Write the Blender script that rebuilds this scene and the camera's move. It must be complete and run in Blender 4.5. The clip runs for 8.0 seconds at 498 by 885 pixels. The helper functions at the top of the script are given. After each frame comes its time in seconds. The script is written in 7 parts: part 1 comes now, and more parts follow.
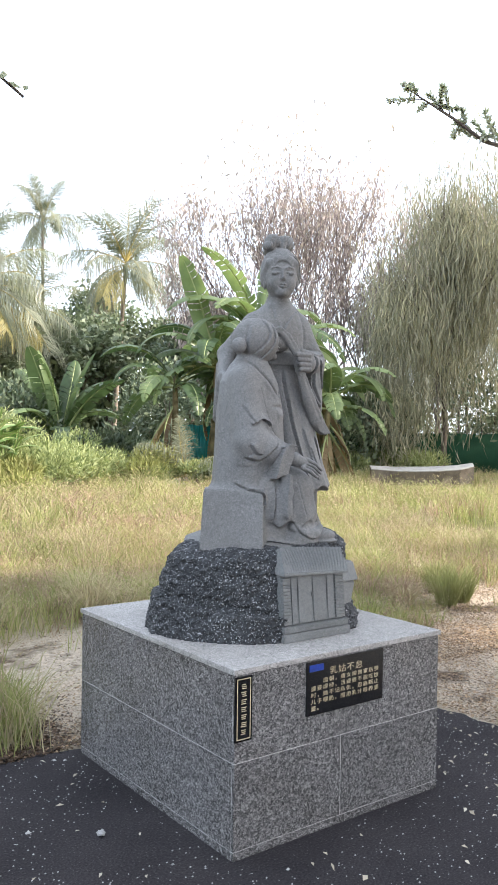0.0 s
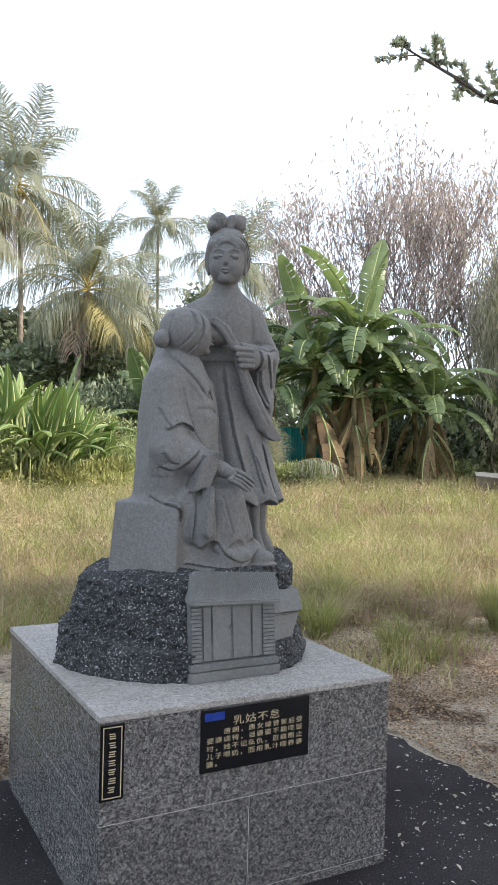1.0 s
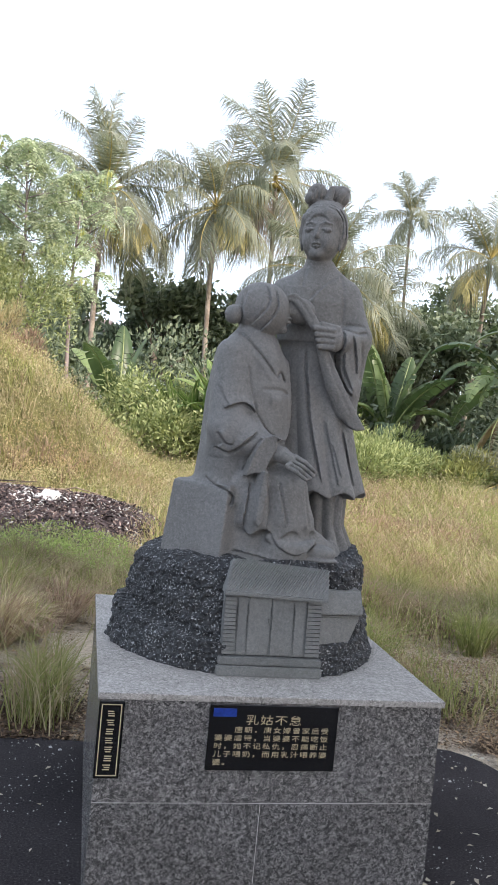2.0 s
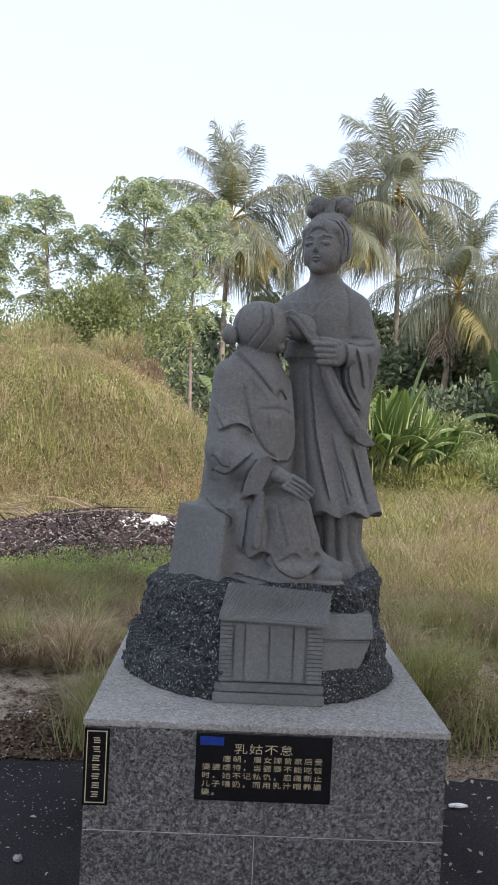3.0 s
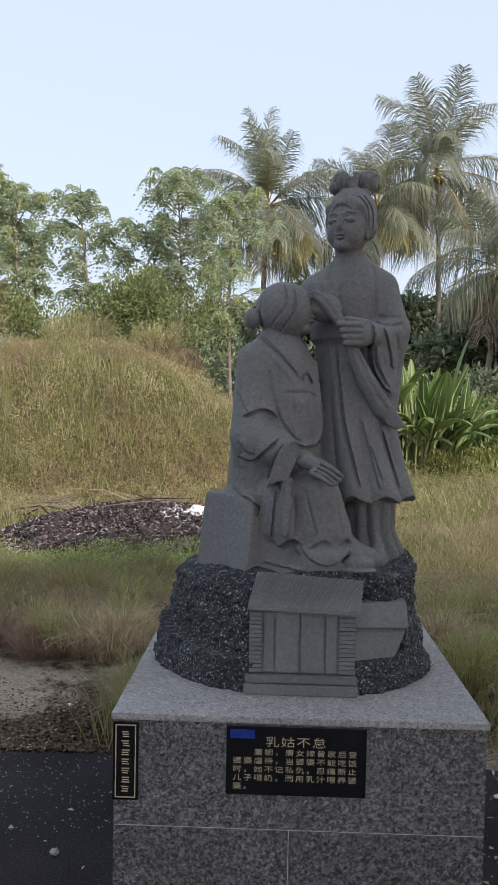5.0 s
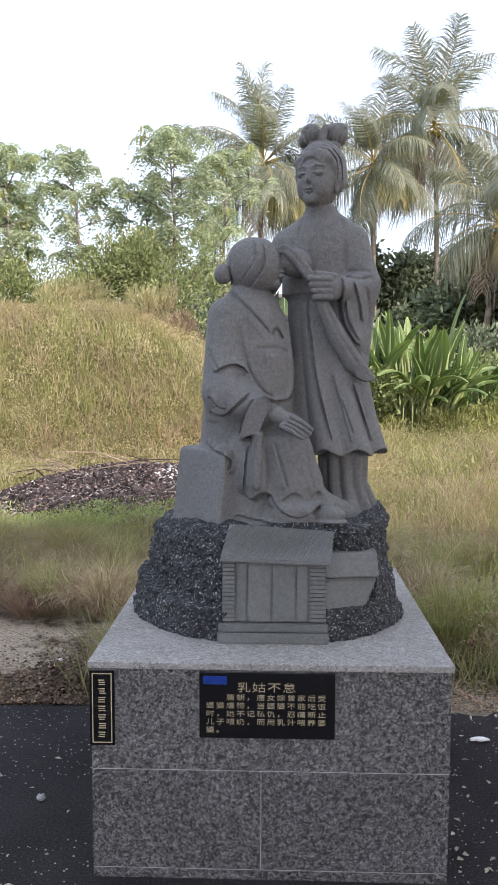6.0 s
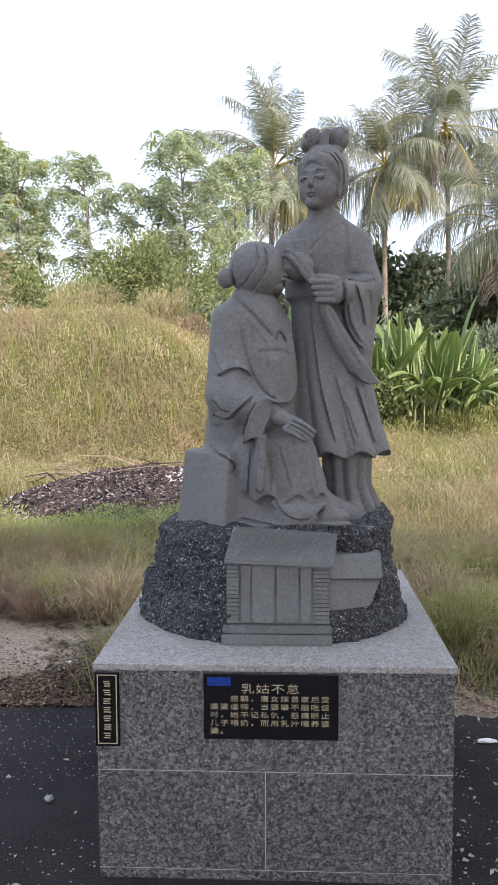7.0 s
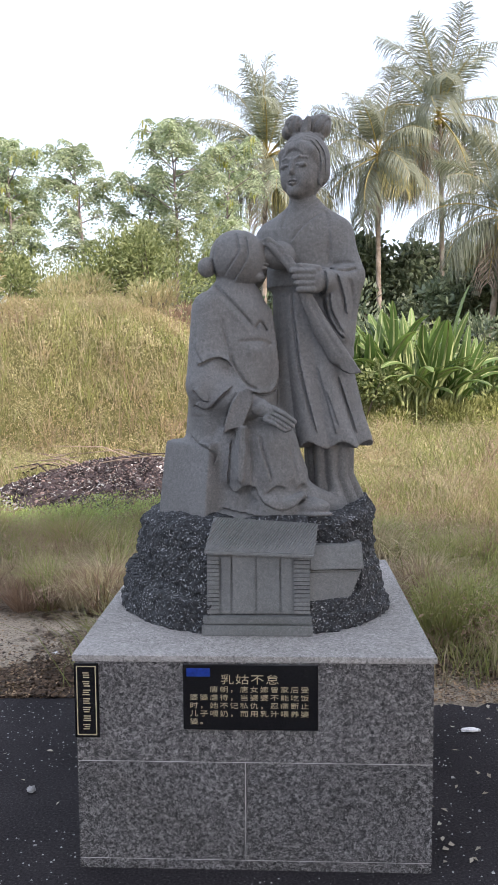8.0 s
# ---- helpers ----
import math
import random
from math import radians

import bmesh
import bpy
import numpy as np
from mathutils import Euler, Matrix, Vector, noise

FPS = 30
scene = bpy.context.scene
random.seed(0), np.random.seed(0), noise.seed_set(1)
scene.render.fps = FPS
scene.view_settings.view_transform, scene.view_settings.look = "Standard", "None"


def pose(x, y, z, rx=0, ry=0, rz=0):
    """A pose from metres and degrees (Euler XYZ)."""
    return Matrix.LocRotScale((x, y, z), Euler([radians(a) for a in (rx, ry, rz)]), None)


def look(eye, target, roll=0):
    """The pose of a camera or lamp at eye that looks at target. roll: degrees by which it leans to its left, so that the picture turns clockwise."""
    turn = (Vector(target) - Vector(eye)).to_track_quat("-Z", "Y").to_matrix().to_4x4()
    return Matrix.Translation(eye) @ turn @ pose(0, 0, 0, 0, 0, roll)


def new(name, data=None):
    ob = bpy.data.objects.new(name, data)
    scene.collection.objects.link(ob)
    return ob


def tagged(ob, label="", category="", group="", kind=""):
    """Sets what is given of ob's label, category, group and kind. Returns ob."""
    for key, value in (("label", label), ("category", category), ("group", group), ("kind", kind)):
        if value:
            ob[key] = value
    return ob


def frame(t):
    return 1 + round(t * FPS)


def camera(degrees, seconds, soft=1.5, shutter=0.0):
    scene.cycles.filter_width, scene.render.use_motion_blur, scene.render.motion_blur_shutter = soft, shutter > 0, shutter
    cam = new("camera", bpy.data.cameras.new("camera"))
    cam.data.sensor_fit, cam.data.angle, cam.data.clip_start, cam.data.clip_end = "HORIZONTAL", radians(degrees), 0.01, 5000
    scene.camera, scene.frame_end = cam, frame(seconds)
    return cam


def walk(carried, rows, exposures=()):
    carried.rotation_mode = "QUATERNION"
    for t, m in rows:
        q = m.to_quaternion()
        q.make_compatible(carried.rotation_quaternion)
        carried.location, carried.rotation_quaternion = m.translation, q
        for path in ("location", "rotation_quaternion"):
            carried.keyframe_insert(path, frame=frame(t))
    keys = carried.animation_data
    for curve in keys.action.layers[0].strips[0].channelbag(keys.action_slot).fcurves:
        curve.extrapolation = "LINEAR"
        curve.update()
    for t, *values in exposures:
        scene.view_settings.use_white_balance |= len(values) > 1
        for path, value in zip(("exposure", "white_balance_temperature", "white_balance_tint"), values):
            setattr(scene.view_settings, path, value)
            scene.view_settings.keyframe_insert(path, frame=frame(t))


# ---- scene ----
cam = camera(33.8, 8.0, 1.25)
PATH = [
    (0, (-2.445, -2.534, 1.646), (-1.246, -0.934, 1.630), 0.8),
    (0.2, (-2.241, -2.550, 1.653), (-1.081, -0.924, 1.596), 2.5),
    (0.5, (-1.955, -2.577, 1.667), (-0.871, -0.896, 1.657), 0.9),
    (0.7, (-1.753, -2.527, 1.662), (-0.703, -0.824, 1.691), 3.8),
    (1, (-1.455, -2.573, 1.680), (-0.508, -0.811, 1.663), 1.5),
    (1.2, (-1.305, -2.592, 1.678), (-0.438, -0.788, 1.676), 1.5),
    (1.3, (-1.227, -2.590, 1.672), (-0.444, -0.749, 1.665), 4.4),
    (1.5, (-1.094, -2.639, 1.693), (-0.445, -0.747, 1.657), 6.2),
    (1.7, (-0.940, -2.629, 1.661), (-0.389, -0.708, 1.605), 3.6),
    (2, (-0.713, -2.633, 1.679), (-0.323, -0.672, 1.612), 5.6),
    (2.1, (-0.653, -2.605, 1.677), (-0.316, -0.634, 1.624), 5.4),
    (2.2, (-0.573, -2.614, 1.684), (-0.293, -0.635, 1.612), 3.1),
    (3.3, (-0.115, -2.645, 1.723), (-0.128, -0.645, 1.691), 2.7),
    (3.5, (-0.106, -2.626, 1.721), (-0.149, -0.627, 1.691), 1.6),
    (4, (-0.104, -2.605, 1.718), (-0.174, -0.607, 1.685), 1.1),
    (4.5, (-0.107, -2.583, 1.721), (-0.219, -0.586, 1.693), 1.2),
    (5, (-0.094, -2.566, 1.711), (-0.159, -0.568, 1.637), 1.1),
    (5.2, (-0.066, -2.563, 1.695), (-0.140, -0.569, 1.555), 0.5),
    (6.5, (0.039, -2.622, 1.689), (-0.029, -0.630, 1.520), 0.0),
    (7, (0.054, -2.620, 1.690), (-0.045, -0.629, 1.530), -0.3),
    (7.5, (0.075, -2.621, 1.690), (-0.012, -0.632, 1.500), -0.4),
    (8, (0.105, -2.604, 1.689), (0.019, -0.615, 1.505), -0.4),
]
EXPOSURES = [(0, 1.04, 6400, 16), (0.5, 0.7, 6400, 16), (1.0, 0.5, 6400, 16), (2.2, 0.46, 6400, 18), (3.3, -0.12, 6320, 19), (4.5, -0.15, 6320, 19), (5.0, -0.36, 6300, 18), (5.2, -0.27, 6300, 18), (6.3, 0.4, 6350, 21), (8, 0.4, 6350, 21)]
walk(cam, [(t, look(eye, target, roll)) for t, eye, target, roll in PATH], EXPOSURES)

# ---- world, sun ----
SUN_ELEV, SUN_AZ = 36.0, 142.0  # azimuth clockwise from +y
world = bpy.data.worlds.new("sky")
world.use_nodes = True
scene.world = world
wn, wl = world.node_tree.nodes, world.node_tree.links
sky = wn.new("ShaderNodeTexSky")
sky.sky_type = "NISHITA"
sky.sun_disc = False
sky.sun_elevation, sky.sun_rotation = radians(SUN_ELEV), radians(SUN_AZ)
sky.air_density, sky.dust_density = 1.0, 4.0
haze = wn.new("ShaderNodeMix")
haze.data_type = "RGBA"
haze.inputs[0].default_value = 0.55
haze.inputs[7].default_value = (9.0, 10.4, 11.4, 1)
wl.new(sky.outputs[0], haze.inputs[6])
wl.new(haze.outputs[2], wn["Background"].inputs[0])
wn["Background"].inputs[1].default_value = 0.165
sun = new("sun", bpy.data.lights.new("sun", "SUN"))
sun.data.energy, sun.data.angle, sun.data.color = 5.0, radians(1.5), (1.0, 0.9, 0.74)
az, el = radians(SUN_AZ), radians(SUN_ELEV)
sun_dir = Vector((math.sin(az) * math.cos(el), math.cos(az) * math.cos(el), math.sin(el)))
sun.matrix_world = look(tuple(sun_dir * 50), (0, 0, 0))

# ---- materials ----


def mat_new(name, rough=0.8, metallic=0.0, spec=0.3):
    m = bpy.data.materials.new(name)
    m.use_nodes = True
    b = m.node_tree.nodes["Principled BSDF"]
    b.inputs["Roughness"].default_value = rough
    b.inputs["Metallic"].default_value = metallic
    b.inputs["Specular IOR Level"].default_value = spec
    return m, m.node_tree.nodes, m.node_tree.links, b


def ramp(nodes, links, src, stops):
    r = nodes.new("ShaderNodeValToRGB")
    e = r.color_ramp.elements
    while len(e) < len(stops):
        e.new(0.5)
    for i, (p, c) in enumerate(stops):
        e[i].position = p
        e[i].color = (*c, 1)
    links.new(src, r.inputs[0])
    return r.outputs[0]


def noise_tex(nodes, links, scale, detail=4, rough=0.55, coord=None):
    n = nodes.new("ShaderNodeTexNoise")
    n.inputs["Scale"].default_value, n.inputs["Detail"].default_value, n.inputs["Roughness"].default_value = scale, detail, rough
    if coord is None:
        coord = nodes.new("ShaderNodeNewGeometry").outputs["Position"]
    links.new(coord, n.inputs["Vector"])
    return n.outputs["Fac"]


def mixc(nodes, links, fac, a, b, blend="MIX"):
    m = nodes.new("ShaderNodeMix")
    m.data_type, m.blend_type = "RGBA", blend
    for i, v in ((0, fac), (6, a), (7, b)):
        if isinstance(v, (int, float)):
            m.inputs[i].default_value = v
        elif isinstance(v, tuple):
            m.inputs[i].default_value = (*v, 1)
        else:
            links.new(v, m.inputs[i])
    return m.outputs[2]


def bump(nodes, links, height, strength, dist, b, under=None):
    n = nodes.new("ShaderNodeBump")
    n.inputs["Strength"].default_value, n.inputs["Distance"].default_value = strength, dist
    links.new(height, n.inputs["Height"])
    if under is not None:
        links.new(under, n.inputs["Normal"])
    links.new(n.outputs[0], b.inputs["Normal"])
    return n.outputs[0]


def mat_plain(name, c1, c2, scale, rough=0.7, metallic=0.0, bump_s=0.2, bump_d=0.004, spec=0.3, fine=120):
    """Two tones blended by noise at two scales, with a fine bump."""
    m, n, l, b = mat_new(name, rough, metallic, spec)
    big = ramp(n, l, noise_tex(n, l, scale, 5), [(0.3, c1), (0.7, c2)])
    small = ramp(n, l, noise_tex(n, l, fine, 3), [(0.3, (0.82, 0.82, 0.82)), (0.7, (1.12, 1.12, 1.12))])
    l.new(mixc(n, l, 1.0, big, small, "MULTIPLY"), b.inputs["Base Color"])
    bump(n, l, noise_tex(n, l, fine, 4), bump_s, bump_d, b)
    return m


def mat_granite(name, tones, scale, rough, bump_s):
    """Speckled granite: crystal grains of several tones with a soft large stain."""
    m, n, l, b = mat_new(name, rough, 0.0, 0.4)
    pos = n.new("ShaderNodeNewGeometry").outputs["Position"]
    v = n.new("ShaderNodeTexVoronoi")
    v.inputs["Scale"].default_value = scale
    warp = n.new("ShaderNodeTexNoise")
    warp.inputs["Scale"].default_value = scale * 1.3
    l.new(pos, warp.inputs["Vector"])
    add = n.new("ShaderNodeMix")
    add.data_type, add.blend_type = "RGBA", "LINEAR_LIGHT"
    add.inputs[0].default_value = 0.012
    l.new(pos, add.inputs[6])
    l.new(warp.outputs["Color"], add.inputs[7])
    l.new(add.outputs[2], v.inputs["Vector"])
    grey = n.new("ShaderNodeSeparateColor")
    l.new(v.outputs["Color"], grey.inputs[0])
    grains = ramp(n, l, grey.outputs[0], tones)
    fine = ramp(n, l, noise_tex(n, l, scale * 3.5, 3, 0.6, pos), [(0.3, (0.65, 0.65, 0.66)), (0.7, (1.3, 1.29, 1.28))])
    stain = ramp(n, l, noise_tex(n, l, 2.6, 5, 0.6, pos), [(0.3, (0.86, 0.85, 0.84)), (0.7, (1.1, 1.1, 1.12))])
    tone = mixc(n, l, 1.0, mixc(n, l, 1.0, grains, fine, "MULTIPLY"), stain, "MULTIPLY")
    rnd = n.new("ShaderNodeObjectInfo").outputs["Random"]
    l.new(mixc(n, l, 1.0, tone, ramp(n, l, rnd, [(0.0, (0.9, 0.9, 0.9)), (1.0, (1.1, 1.09, 1.08))]), "MULTIPLY"), b.inputs["Base Color"])
    bump(n, l, noise_tex(n, l, scale * 2, 3, 0.5, pos), bump_s, 0.002, b)
    return m


def mat_leaf(name, dark, light, back=0.35, rough=0.5, per_island=True, scale=0.35, patch=None):
    """Leaf surface: tone varies leaf by leaf and over the plant; light passes through."""
    m, n, l, b = mat_new(name, rough, 0.0, 0.35)
    src = n.new("ShaderNodeNewGeometry").outputs["Random Per Island"] if per_island else n.new("ShaderNodeObjectInfo").outputs["Random"]
    one = ramp(n, l, src, [(0.0, dark), (1.0, light)])
    if patch:
        where = ramp(n, l, noise_tex(n, l, 0.55, 4, 0.65), [(0.46, (0, 0, 0)), (0.62, (0.85, 0.85, 0.85))])
        one = mixc(n, l, where, one, patch)
    tone = ramp(n, l, noise_tex(n, l, scale, 3), [(0.3, (0.72, 0.72, 0.72)), (0.7, (1.24, 1.22, 1.18))])
    col = mixc(n, l, 1.0, one, tone, "MULTIPLY")
    l.new(col, b.inputs["Base Color"])
    t = n.new("ShaderNodeBsdfTranslucent")
    l.new(mixc(n, l, 1.0, col, (1.12, 1.16, 0.82), "MULTIPLY"), t.inputs[0])
    mx = n.new("ShaderNodeMixShader")
    mx.inputs[0].default_value = back
    l.new(b.outputs[0], mx.inputs[1])
    l.new(t.outputs[0], mx.inputs[2])
    l.new(mx.outputs[0], n["Material Output"].inputs[0])
    return m


M_GRANITE = mat_granite("granite_polished", [(0.0, (0.02, 0.02, 0.02)), (0.36, (0.052, 0.0515, 0.052)), (0.62, (0.112, 0.11, 0.11)), (0.92, (0.32, 0.315, 0.31))], 225, 0.26, 0.04)
M_GRANITE_TOP = mat_granite("granite_flamed", [(0.0, (0.1, 0.097, 0.092)), (0.3, (0.22, 0.213, 0.203)), (0.7, (0.35, 0.338, 0.32)), (1.0, (0.5, 0.482, 0.46))], 215, 0.75, 0.3)
M_CORE = mat_plain("mortar", (0.34, 0.33, 0.32), (0.56, 0.545, 0.53), 20, 0.95)
M_STATUE = mat_granite("statue_stone", [(0.0, (0.095, 0.096, 0.094)), (0.35, (0.146, 0.148, 0.144)), (0.75, (0.184, 0.186, 0.182)), (1.0, (0.28, 0.28, 0.275))], 270, 0.7, 0.2)
M_CARVED = mat_granite("carved_stone", [(0.0, (0.11, 0.116, 0.114)), (0.4, (0.138, 0.146, 0.144)), (0.7, (0.16, 0.169, 0.167)), (1.0, (0.21, 0.217, 0.214))], 240, 0.75, 0.08)
M_BLACK = mat_plain("black_plaque_stone", (0.008, 0.008, 0.009), (0.014, 0.014, 0.015), 8, 0.16, bump_s=0.01, spec=0.5)
M_GOLD = mat_plain("gilt_paint", (0.4, 0.325, 0.2), (0.55, 0.46, 0.31), 40, 0.5, 0.2, bump_s=0.05)
M_TAPE = mat_plain("blue_tape", (0.01, 0.03, 0.2), (0.015, 0.05, 0.3), 30, 0.4, bump_s=0.1)


def mat_rock():
    m, n, l, b = mat_new("pecked_rock", 0.85, 0, 0.3)
    pos = n.new("ShaderNodeNewGeometry").outputs["Position"]
    v = n.new("ShaderNodeTexVoronoi")
    v.inputs["Scale"].default_value = 44
    l.new(pos, v.inputs["Vector"])
    c = ramp(n, l, noise_tex(n, l, 45, 5, 0.7, pos), [(0.36, (0.026, 0.028, 0.031)), (0.6, (0.05, 0.052, 0.056)), (0.75, (0.1, 0.1, 0.105))])
    peck = ramp(n, l, noise_tex(n, l, 120, 2.5, 0.6, pos), [(0.56, (0, 0, 0)), (0.65, (1, 1, 1))])
    tint = ramp(n, l, noise_tex(n, l, 30, 2, 0.6, pos), [(0.35, (0.13, 0.135, 0.14)), (0.65, (0.36, 0.37, 0.38))])
    c = mixc(n, l, peck, c, tint)
    big = ramp(n, l, noise_tex(n, l, 5, 4, 0.6, pos), [(0.3, (0.75, 0.76, 0.78)), (0.7, (1.2, 1.2, 1.18))])
    l.new(mixc(n, l, 1.0, c, big, "MULTIPLY"), b.inputs["Base Color"])
    one = bump(n, l, v.outputs["Distance"], 1.0, 0.02, b)
    bump(n, l, noise_tex(n, l, 90, 4, 0.6, pos), 0.8, 0.006, b, one)
    return m


M_ROCK = mat_rock()


def mat_asphalt():
    m, n, l, b = mat_new("asphalt", 0.95, 0, 0.05)
    c = ramp(n, l, noise_tex(n, l, 1.6, 5), [(0.3, (0.04, 0.037, 0.04)), (0.7, (0.07, 0.064, 0.067))])
    g = ramp(n, l, noise_tex(n, l, 110, 4, 0.75), [(0.35, (0.5, 0.5, 0.5)), (0.6, (1.15, 1.15, 1.15)), (0.68, (2.4, 2.4, 2.4)), (0.76, (6.0, 5.9, 5.7))])
    l.new(mixc(n, l, 1.0, c, g, "MULTIPLY"), b.inputs["Base Color"])
    bump(n, l, noise_tex(n, l, 85, 5, 0.75), 1.0, 0.02, b)
    return m


M_ASPHALT = mat_asphalt()


def mat_ground():
    """Pale sandy soil with brown litter, turning to dark dry thatch out in the field."""
    m, n, l, b = mat_new("soil", 0.95, 0, 0.2)
    pos = n.new("ShaderNodeNewGeometry").outputs["Position"]
    sand = ramp(n, l, noise_tex(n, l, 1.1, 6, 0.65, pos), [(0.3, (0.52, 0.44, 0.35)), (0.46, (0.66, 0.57, 0.46)), (0.7, (0.76, 0.67, 0.56))])
    litter = ramp(n, l, noise_tex(n, l, 28, 5, 0.75, pos), [(0.38, (0.05, 0.036, 0.025)), (0.52, (0.17, 0.12, 0.085)), (0.66, (0.42, 0.34, 0.27))])
    thatch = ramp(n, l, noise_tex(n, l, 9, 6, 0.7, pos), [(0.3, (0.07, 0.07, 0.026)), (0.55, (0.16, 0.15, 0.06)), (0.75, (0.27, 0.24, 0.11))])
    where = ramp(n, l, noise_tex(n, l, 1.1, 5, 0.7, pos), [(0.5, (0, 0, 0)), (0.6, (1, 1, 1))])
    crumb = ramp(n, l, noise_tex(n, l, 75, 5, 0.75, pos), [(0.34, (0.4, 0.37, 0.34)), (0.5, (0.95, 0.93, 0.9)), (0.68, (1.35, 1.33, 1.3))])
    near = mixc(n, l, 1.0, mixc(n, l, where, sand, litter), crumb, "MULTIPLY")
    xyz = n.new("ShaderNodeSeparateXYZ")
    l.new(pos, xyz.inputs[0])
    rng = n.new("ShaderNodeMapRange")
    rng.inputs[1].default_value, rng.inputs[2].default_value = 3.2, 5.5
    l.new(xyz.outputs[1], rng.inputs[0])
    l.new(mixc(n, l, rng.outputs[0], near, thatch), b.inputs["Base Color"])
    bump(n, l, noise_tex(n, l, 60, 6, 0.75, pos), 1.0, 0.05, b)
    return m


M_GROUND = mat_ground()
M_TRUNK_PALM = mat_plain("palm_bark", (0.16, 0.13, 0.1), (0.36, 0.31, 0.26), 3.5, 0.9, bump_s=0.6, bump_d=0.03, fine=30)
M_BARK = mat_plain("bark", (0.07, 0.055, 0.045), (0.17, 0.14, 0.115), 4, 0.9, bump_s=0.6, bump_d=0.02, fine=40)
M_BARK_PALE = mat_plain("pale_bark", (0.15, 0.12, 0.115), (0.28, 0.235, 0.225), 4, 0.9, bump_s=0.4, fine=40)
M_FROND = mat_leaf("palm_leaflet", (0.135, 0.155, 0.115), (0.34, 0.36, 0.28), 0.4, 0.35)
M_FROND_YEL = mat_leaf("yellowing_palm_leaflet", (0.32, 0.29, 0.13), (0.5, 0.45, 0.22), 0.4)
M_FROND_DRY = mat_leaf("dry_palm_leaflet", (0.32, 0.24, 0.2), (0.54, 0.44, 0.39), 0.3)
M_RACHIS = mat_plain("frond_stalk", (0.3, 0.24, 0.07), (0.42, 0.34, 0.12), 5, 0.6)
M_BANANA = mat_leaf("banana_leaf", (0.06, 0.10, 0.045), (0.19, 0.255, 0.115), 0.4, 0.35, per_island=False, scale=1.2)
M_BANANA_DRY = mat_leaf("dead_banana_leaf", (0.11, 0.075, 0.045), (0.34, 0.25, 0.14), 0.3, 0.8, per_island=False, scale=2)
M_MIDRIB = mat_plain("leaf_midrib", (0.2, 0.25, 0.1), (0.32, 0.35, 0.16), 5, 0.5)
M_STEM = mat_plain("banana_stem", (0.05, 0.045, 0.022), (0.24, 0.19, 0.1), 3, 0.8, bump_s=0.5, bump_d=0.02)
M_GINGER = mat_leaf("ginger_leaf", (0.075, 0.14, 0.04), (0.2, 0.29, 0.1), 0.4, 0.4, per_island=False)
M_LEUC = mat_leaf("feathery_leaf", (0.23, 0.29, 0.2), (0.52, 0.58, 0.44), 0.5, 0.5)
M_POD = mat_leaf("seed_pod", (0.34, 0.38, 0.12), (0.52, 0.5, 0.2), 0.5, 0.5)
M_RED = mat_leaf("browned_leaf", (0.3, 0.255, 0.265), (0.56, 0.5, 0.51), 0.45, 0.7)
M_WEEP = mat_leaf("weeping_leaf", (0.21, 0.21, 0.155), (0.44, 0.42, 0.315), 0.4, 0.6)
M_DARK = mat_leaf("dense_leaf", (0.08, 0.112, 0.073), (0.22, 0.265, 0.175), 0.25, 0.45)
M_LIMB = mat_leaf("oval_leaf", (0.3, 0.32, 0.27), (0.5, 0.52, 0.44), 0.4, 0.5)
M_BUSH = mat_leaf("bush_leaf", (0.14, 0.185, 0.075), (0.39, 0.43, 0.22), 0.4, 0.55)
M_GRASS_DRY = mat_leaf("dry_grass", (0.33, 0.27, 0.17), (0.6, 0.52, 0.37), 0.4, 0.7, scale=0.9, patch=(0.27, 0.2, 0.145))
M_GRASS_GREEN = mat_leaf("green_grass", (0.16, 0.185, 0.06), (0.4, 0.41, 0.18), 0.4, 0.6, scale=0.9, patch=(0.24, 0.235, 0.1))
M_GRASS_LIME = mat_leaf("yellow_green_weed", (0.24, 0.235, 0.12), (0.52, 0.48, 0.3), 0.42, 0.6, scale=0.6, patch=(0.38, 0.29, 0.18))
M_GRASS_BROWN = mat_leaf("brown_weed", (0.22, 0.145, 0.11), (0.43, 0.31, 0.24), 0.35, 0.7, scale=0.9)
M_HUSK = mat_leaf("purplish_waste", (0.035, 0.026, 0.026), (0.27, 0.2, 0.185), 0.1, 0.8)
M_LITTER = mat_leaf("fallen_leaf", (0.085, 0.052, 0.034), (0.5, 0.35, 0.22), 0.2, 0.7)
M_LITTER_DARK = mat_leaf("rotting_leaf", (0.022, 0.014, 0.01), (0.17, 0.11, 0.07), 0.1, 0.8)
M_WEED = mat_leaf("fresh_weed_leaf", (0.2, 0.28, 0.08), (0.46, 0.56, 0.22), 0.45, 0.5)
M_PALE_LEAF = mat_leaf("pale_dead_leaf", (0.3, 0.26, 0.2), (0.6, 0.55, 0.46), 0.15, 0.7)
M_GLASS = mat_plain("dark_window_glass", (0.02, 0.025, 0.03), (0.03, 0.035, 0.04), 2, 0.08, bump_s=0.0, spec=0.5)
M_CHIP = mat_plain("pale_stone_chip", (0.2, 0.2, 0.2), (0.5, 0.5, 0.48), 20, 0.85)
M_WHITE = mat_plain("white_plastic", (0.72, 0.73, 0.74), (0.82, 0.82, 0.82), 10, 0.5)
M_ASH = mat_plain("ash_and_char", (0.012, 0.01, 0.011), (0.09, 0.068, 0.07), 3, 0.95, bump_s=0.9, bump_d=0.04, fine=25)
